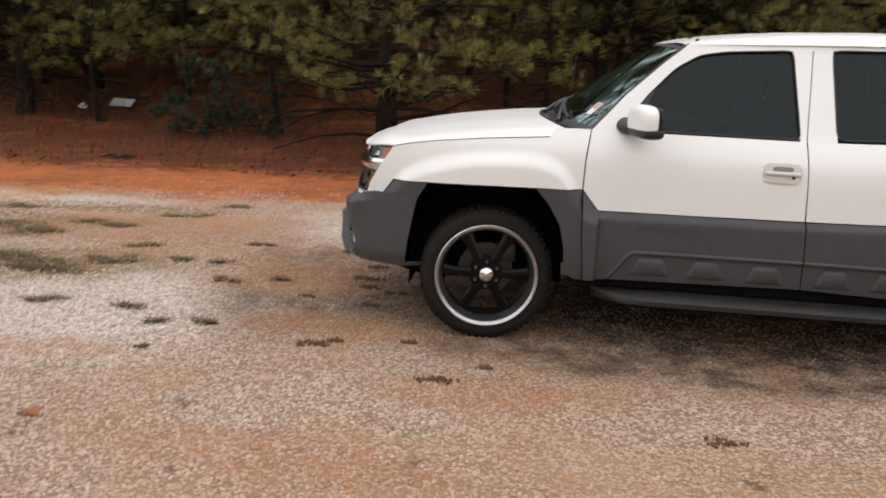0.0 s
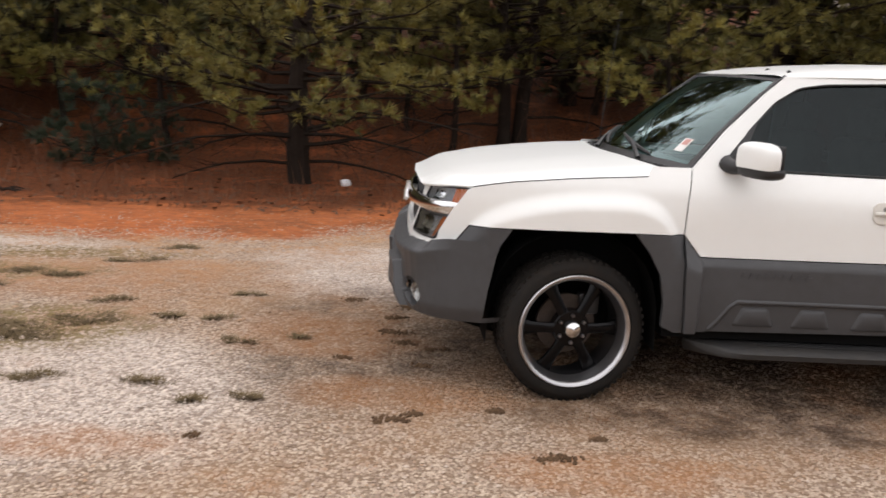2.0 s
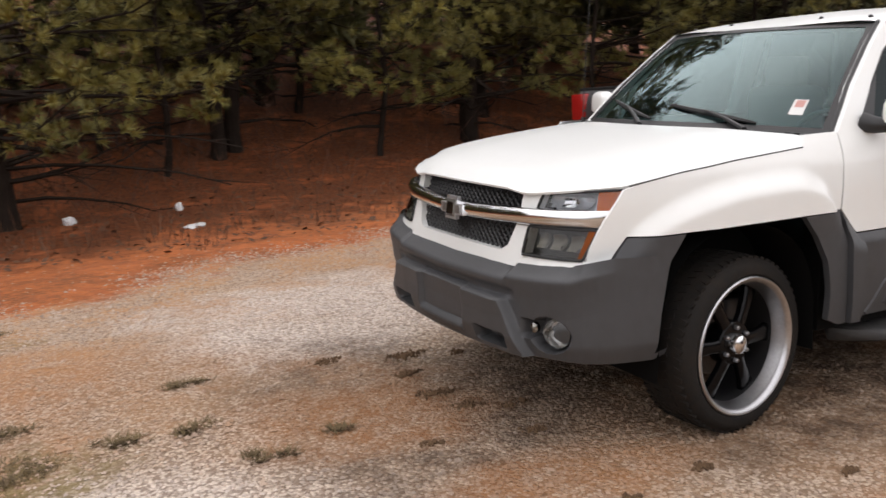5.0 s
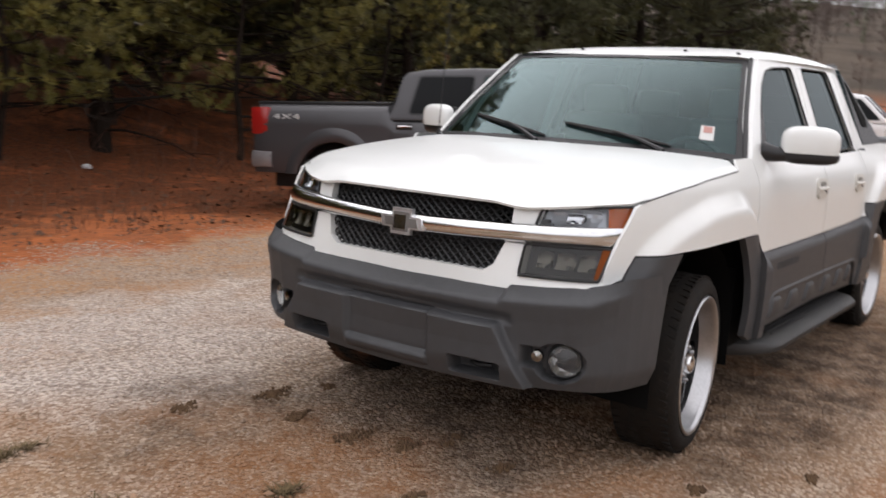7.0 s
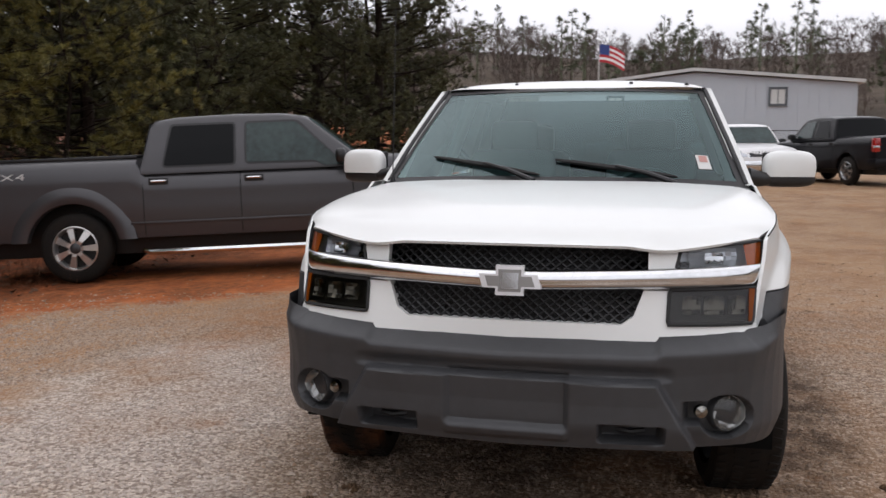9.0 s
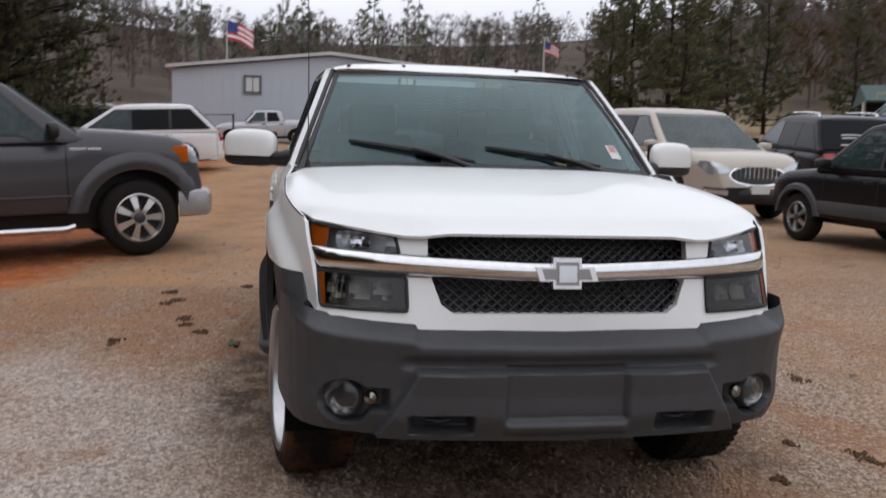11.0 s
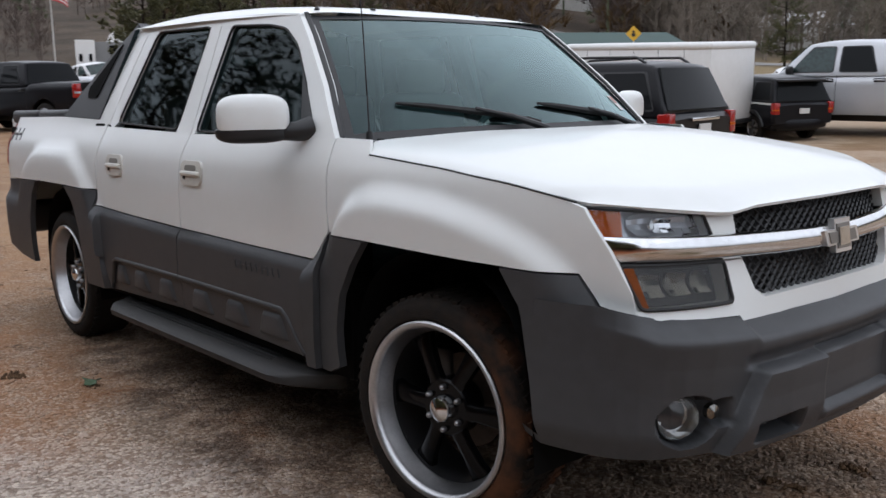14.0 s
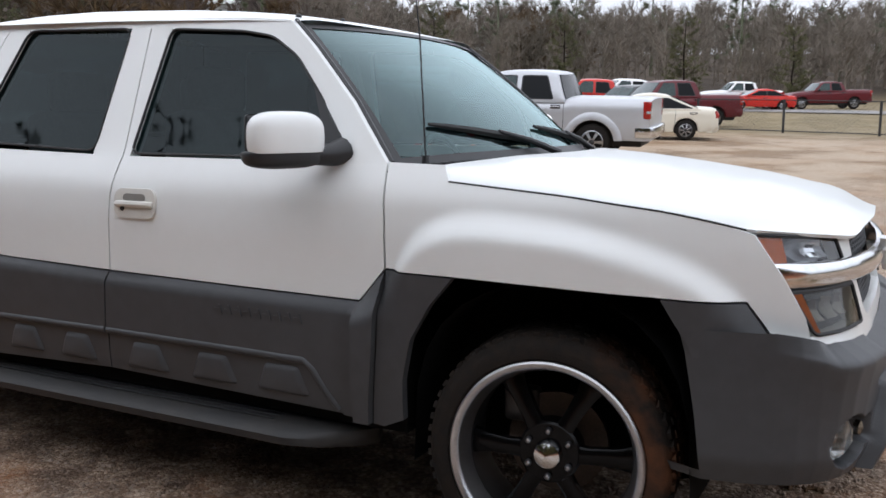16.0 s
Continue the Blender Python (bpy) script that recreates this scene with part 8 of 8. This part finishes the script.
# white house and shop across the road
for hx, hy, w, h, lab in ((97, -109.7, 8, 3.8, "pale house on the hillside among trees"), (52, -96, 6, 3.5, "pale house high among the trees")):
    z = ground_z(hx, hy)
    hs = thing("house", Matrix.Translation((hx, hy, z)) @ Matrix.Rotation(radians(20), 4, "Z"), lab, "building")
    bm = bmesh.new()
    box(bm, (-3, -w / 2, -3.0), (3, w / 2, h * 0.72))
    hw = part("wall", bm, M_CONC, hs, smooth=False)
    bm = bmesh.new()
    vs = [bm.verts.new(p) for p in ((-3.3, -w / 2 - 0.3, h * 0.70), (-3.3, w / 2 + 0.3, h * 0.70), (-3.3, 0, h * 1.15), (3.3, -w / 2 - 0.3, h * 0.70), (3.3, w / 2 + 0.3, h * 0.70), (3.3, 0, h * 1.15))]
    for f in ((0, 1, 2), (5, 4, 3), (0, 2, 5, 3), (1, 4, 5, 2), (0, 3, 4, 1)):
        bm.faces.new([vs[i] for i in f])
    part("roof", bm, M_ROOF, hs, smooth=False)
    for wy in (-w * 0.3, 0.0, w * 0.3):
        bm = bmesh.new()
        box(bm, (-3.05, wy - w * 0.09, h * 0.16), (-2.98, wy + w * 0.09, h * 0.5))
        part("window", bm, M_CARGLASS, hw, smooth=False)

# low shop front with a vaulted white roof
sz = ground_z(88.8, -32.3)
shop = thing("shop", Matrix.Translation((88.8, -32.3, sz)) @ Matrix.Rotation(radians(-20), 4, "Z"), "low grey shop with a white signboard front and vaulted white roof", "building")
top = 7.75 - sz
bm = bmesh.new()
box(bm, (0, -2.7, -1.0), (6, 1.6, top), 0.03, 1)
sw = part("wall", bm, mat("grey_shop_wall", (0.22, 0.22, 0.22), 0.7, vary=0.3, scale=0.8), shop, smooth=False)
bm = bmesh.new()
box(bm, (-0.5, 1.4, -1.0), (3, 3.2, top + 0.15), 0.03, 1)
part("front", bm, M_TRAILER, shop, "white front with a plain sign", smooth=False)
bm = bmesh.new()
vault = [(-2.8 + 0.1 * i * 3.1, top + 1.35 * math.sin(math.pi * i / 10) ** 0.55) for i in range(11)]
ends = [[bm.verts.new((x, y, z)) for y, z in vault] for x in (0.4, 6.2)]
for i in range(10):
    bm.faces.new((ends[0][i], ends[0][i + 1], ends[1][i + 1], ends[1][i]))
bm.faces.new(ends[0])
bm.faces.new(ends[1][::-1])
part("roof", bm, M_TRAILER, shop, "rounded white roof", smooth=False)
for y0, y1, z0, z1, nm, m_ in ((-2.2, -1.5, 0.0, top - 0.35, "door", M_CARGLASS), (-0.9, 0.1, top - 1.2, top - 0.35, "window", M_CARGLASS), (1.7, 2.0, top - 1.9, top - 1.2, "window", M_CARGLASS), (2.6, 2.9, top - 1.9, top - 1.2, "window", M_CARGLASS)):
    bm = bmesh.new()
    box(bm, (-0.56 if y0 > 1.5 else -0.06, y0, z0), (0.02, y1, z1))
    part(nm, bm, m_, sw, smooth=False)

# flags on poles
M_FRED = mat("flag_red", (0.42, 0.03, 0.04), 0.8)
M_FWHITE = mat("flag_white", (0.70, 0.68, 0.66), 0.8)
M_FBLUE = mat("flag_blue", (0.03, 0.05, 0.18), 0.8)
for fx, fy, fz, size, turn in ((66.0, 4.8, 10.0, 2.1, -100), (57.0, -16.6, 8.6, 1.15, -95)):
    g0 = ground_z(fx, fy)
    fl = thing("flag_pole", Matrix.Translation((fx, fy, g0)), "tall pole flying a red and white striped flag", "flag", "flags")
    bm = bmesh.new()
    tube(bm, [(0, 0, 0), (0, 0, fz - g0 + 0.3)], [0.06, 0.035], 8)
    pole = part("pole", bm, M_CONC, fl)
    t = radians(turn)
    for i in range(7):
        bm = bmesh.new()
        rows = []
        for k in range(13):
            u = k / 12
            wv = math.sin(u * 7) * 0.10 * size * u
            droop = -0.35 * size * u * u
            base = Vector((math.cos(t) * u * size * 0.9 - math.sin(t) * wv, math.sin(t) * u * size * 0.9 + math.cos(t) * wv, fz - g0 + droop))
            h = size * 0.62 / 7
            rows.append([bm.verts.new(base + Vector((0, 0, -i * h))), bm.verts.new(base + Vector((0, 0, -(i + 1) * h)))])
        for p, q in zip(rows, rows[1:]):
            bm.faces.new((p[0], q[0], q[1], p[1]))
        part("stripe", bm, M_FRED if i % 2 == 0 else M_FWHITE, fl)
    bm = bmesh.new()
    for sgn in (0.02, -0.02):
        rows = []
        for k in range(6):
            u = k / 12
            wv = math.sin(u * 7) * 0.10 * size * u + sgn
            base = Vector((math.cos(t) * u * size * 0.9 - math.sin(t) * wv, math.sin(t) * u * size * 0.9 + math.cos(t) * wv, fz - g0 - 0.35 * size * u * u))
            rows.append([bm.verts.new(base), bm.verts.new(base + Vector((0, 0, -size * 0.62 * 4 / 7)))])
        for p, q in zip(rows, rows[1:]):
            bm.faces.new((p[0], q[0], q[1], p[1]))
    part("canton", bm, M_FBLUE, fl)

# yellow diamond road sign
sx, sy_ = 37.0, -47.8
sg_ = thing("road_sign", Matrix.Translation((sx, sy_, ground_z(sx, sy_))) @ Matrix.Rotation(radians(-52), 4, "Z"), "yellow diamond road warning sign on a post", "sign")
hz_ = 5.6 - ground_z(sx, sy_)
bm = bmesh.new()
tube(bm, [(0, 0, -0.2), (0, 0, hz_)], 0.05, 6)
part("post", bm, M_CONC, sg_)
bm = bmesh.new()
box(bm, (-0.02, -0.37, -0.37), (0.02, 0.37, 0.37), 0.01, 1)
bmesh.ops.transform(bm, matrix=Matrix.Translation((-0.06, 0, hz_)) @ Matrix.Rotation(radians(45), 4, "X"), verts=bm.verts)
pl = part("plate", bm, mat("yellow_sign_face", (0.62, 0.36, 0.02), 0.5), sg_)
for z, r in ((0.13, 0.09), (-0.07, 0.14)):
    bm = bmesh.new()
    bmesh.ops.create_circle(bm, cap_ends=True, segments=12, radius=r)
    bmesh.ops.transform(bm, matrix=Matrix.Translation((-0.085, 0, hz_ + z)) @ Matrix.Rotation(radians(90), 4, "Y"), verts=bm.verts)
    part("symbol", bm, M_BLACK, pl)

# black rail fence past the far cars, and one before the metal building
def fence(pts, h, label):
    f = thing("fence", Matrix.Identity(4), label, "fence", "fences")
    for i, (x, y) in enumerate(pts):
        z = ground_z(x, y)
        bm = bmesh.new()
        tube(bm, [(x, y, z - 0.2), (x, y, z + h)], 0.045, 8)
        part("post", bm, M_POST, f)
    for lv_ in (0.98, 0.06):
        for (xa, ya), (xb, yb) in zip(pts, pts[1:]):
            bm = bmesh.new()
            tube(bm, [(xa, ya, ground_z(xa, ya) + h * lv_), (xb, yb, ground_z(xb, yb) + h * lv_)], 0.022, 6)
            part("rail", bm, M_POST, f)
    net = Net()
    for (xa, ya), (xb, yb) in zip(pts, pts[1:]):
        L = math.hypot(xb - xa, yb - ya)
        n = int(L / 0.16)
        for i in range(-8, n):
            for sgn in (1, -1):
                k0, k1 = i / n, (i + 8) / n
                k0, k1 = (k0, k1) if sgn > 0 else (k1, k0)
                za, zb = h * 0.06, h * 0.98
                if min(k0, k1) < 0 or max(k0, k1) > 1:
                    continue
                a = Vector((xa + (xb - xa) * k0, ya + (yb - ya) * k0, 0))
                b = Vector((xa + (xb - xa) * k1, ya + (yb - ya) * k1, 0))
                a.z, b.z = ground_z(a.x, a.y) + za, ground_z(b.x, b.y) + zb
                net.limb([a, b], [0.0035, 0.0035], 3)
    tagged(net.mesh("wire_mesh", M_POST, f), kind="stuff")


fence([(6.8 - 3.2 * k, -32.6 + 0.62 * k) for k in range(9)], 1.2, "black chain-link fence at the edge of the lot")
fence([(41.0, 3.1 + 2.3 * k) for k in range(3)], 1.5, "black chain-link fence before the metal building")
fence([(41.0, -0.5 - 2.3 * k) for k in range(4)], 1.5, "black chain-link fence before the metal building")

# road past the fence
rd = []
for k in range(41):
    x = -70 + k * 4
    for y in (-57 - 0.28 * (x - 9), -64.5 - 0.28 * (x - 9)):
        rd.append((x, y, ground_z(x, y) + 0.06))
road = link("road", rd, [(2 * i, 2 * i + 1, 2 * i + 3, 2 * i + 2) for i in range(40)], mat("worn_pale_asphalt", (0.24, 0.225, 0.21), 0.85, vary=0.4, scale=0.8), None)
tagged(road, "worn pale asphalt road past the fence", "road", kind="structure")

# ---- small things on the ground ----
M_LITTER = mat("white_litter", (0.70, 0.70, 0.70), 0.5, vary=0.5, scale=20)


def crumpled(x, y, size, label):
    rr = random.Random(int(x * 50 + y * 7))
    bm = bmesh.new()
    bmesh.ops.create_icosphere(bm, subdivisions=2, radius=1)
    for v in bm.verts:
        v.co = v.co * (1 + rr.uniform(-0.25, 0.25))
        v.co = Vector((v.co.x * size[0], v.co.y * size[1], v.co.z * size[2]))
        v.co.z = max(v.co.z, -size[2] * 0.6)
    ob = part("litter", bm, M_LITTER, smooth=False)
    ob.matrix_world = Matrix.Translation((x, y, ground_z(x, y) + size[2] * 0.6)) @ Matrix.Rotation(rr.uniform(0, 3), 4, "Z")
    return tagged(ob, label, "litter", "litter")


crumpled(-1.65, 9.5, (0.085, 0.065, 0.08), "crumpled white paper litter on fallen leaves")
crumpled(-0.15, 9.8, (0.06, 0.06, 0.075), "white plastic cup on fallen leaves")
crumpled(5.4, 11.9, (0.10, 0.07, 0.05), "white paper scrap among dry weeds")
crumpled(-0.28, 8.1, (0.20, 0.10, 0.03), "flat white paper scrap on clay")
crumpled(-9.65, 12.9, (0.10, 0.08, 0.08), "white litter at the edge of the woods")
bd_ = thing("fallen_board", Matrix.Translation((-8.85, 13.2, ground_z(-8.85, 13.2))) @ Matrix.Rotation(radians(-12), 4, "Z"), "small white board lying at the edge of the woods", "board")
bm = bmesh.new()
box(bm, (-0.28, -0.12, 0.10), (0.28, 0.12, 0.13), 0.005, 1)
bmesh.ops.transform(bm, matrix=Matrix.Rotation(radians(35), 4, "X"), verts=bm.verts)
part("panel", bm, M_LITTER, bd_)
bm = bmesh.new()
box(bm, (-0.05, -0.02, -0.1), (0.05, 0.05, 0.10))
part("support", bm, M_BARK, bd_)
br_ = Net()
rb_ = random.Random(9)
for k in range(7):
    a = rb_.uniform(-0.5, 0.5)
    br_.limb([(0, 0, 0.03), (0.12 * math.cos(a) * (-1) ** k, 0.1 * math.sin(a * 5), 0.06), (0.26 * math.cos(a) * (-1) ** k, 0.16 * math.sin(a * 5), 0.03)], [0.022, 0.016, 0.006], 5)
bo = br_.mesh("fallen_branch", M_BARK)
bo.location = (-6.2, 7.4, ground_z(-6.2, 7.4))
tagged(bo, "short dark fallen branch on red clay", "branch")

for x, y, rad in ((-2.66, -0.80, 0.12), (-2.10, -0.84, 0.10), (-1.60, -1.02, 0.08), (-1.85, -1.09, 0.06), (-1.41, -0.02, 0.07), (-1.76, -0.12, 0.09), (-1.88, 0.98, 0.10), (-2.29, 0.34, 0.11), (-1.98, 0.32, 0.09), (-2.76, 0.72, 0.14), (-3.10, 0.0, 0.36), (-3.45, 0.12, 0.32), (-2.75, 0.26, 0.22), (-3.85, 0.14, 0.26), (-3.17, -0.12, 0.20), (-3.30, 1.49, 0.20), (-3.75, 1.06, 0.26),
                  (-2.99, 2.27, 0.20), (-2.73, 3.06, 0.22), (-4.10, 1.30, 0.30), (-3.70, 1.70, 0.20), (-4.80, 2.29, 0.26), (-5.40, 1.50, 0.30), (-4.5, 0.6, 0.24)):
    grass_tuft(x, y, rad, int(120 + 13000 * rad * rad))
for x, y, rad in ((-0.72, 0.80, 0.13), (-1.14, 0.92, 0.08), (-0.86, 0.51, 0.07), (-0.85, 0.17, 0.10), (-0.82, -0.02, 0.09), (-0.70, -0.44, 0.07), (-0.45, 0.70, 0.06), (-0.80, -1.18, 0.06), (-0.16, -1.62, 0.10), (-0.39, -1.10, 0.06), (-1.14, -0.36, 0.06), (-0.86, -1.25, 0.11), (0.05, -1.40, 0.06), (-1.76, -1.50, 0.05),
                  (1.15, -2.10, 0.08), (2.37, 1.98, 0.10), (2.95, 1.56, 0.08), (4.28, 1.83, 0.12), (2.65, 1.44, 0.08), (3.16, 1.59, 0.10), (3.88, 1.76, 0.12), (4.68, 1.19, 0.10), (-0.62, -0.14, 0.06)):
    soil_clump(x, y, rad)
for x, y, c in ((2.24, 1.20, "green"), (-1.81, -2.44, "brown"), (-2.85, -1.64, "dark")):
    bm = bmesh.new()
    vs = []
    for k in range(10):
        a = 2 * math.pi * k / 10
        rr_ = 0.045 * (1.0 if k % 2 else 0.62)
        vs.append(bm.verts.new((rr_ * math.cos(a) * 1.4, rr_ * math.sin(a), 0.012 * math.sin(a * 2))))
    top = bm.faces.new(vs)
    r = bmesh.ops.extrude_face_region(bm, geom=[top])
    for v in r["geom"]:
        if isinstance(v, bmesh.types.BMVert):
            v.co.z += 0.004
    lf = part("fallen_leaf", bm, mat("leaf_" + c, {"green": (0.06, 0.10, 0.05), "brown": (0.25, 0.10, 0.04), "dark": (0.04, 0.03, 0.025)}[c], 0.8, vary=0.4), smooth=False)
    lf.location = (x, y, ground_z(x, y) + 0.022)
    tagged(lf, {"green": "green leaf on the gravel", "brown": "red-brown leaf on the gravel", "dark": "dark wet leaf on the gravel"}[c], "leaf", "fallen leaves")
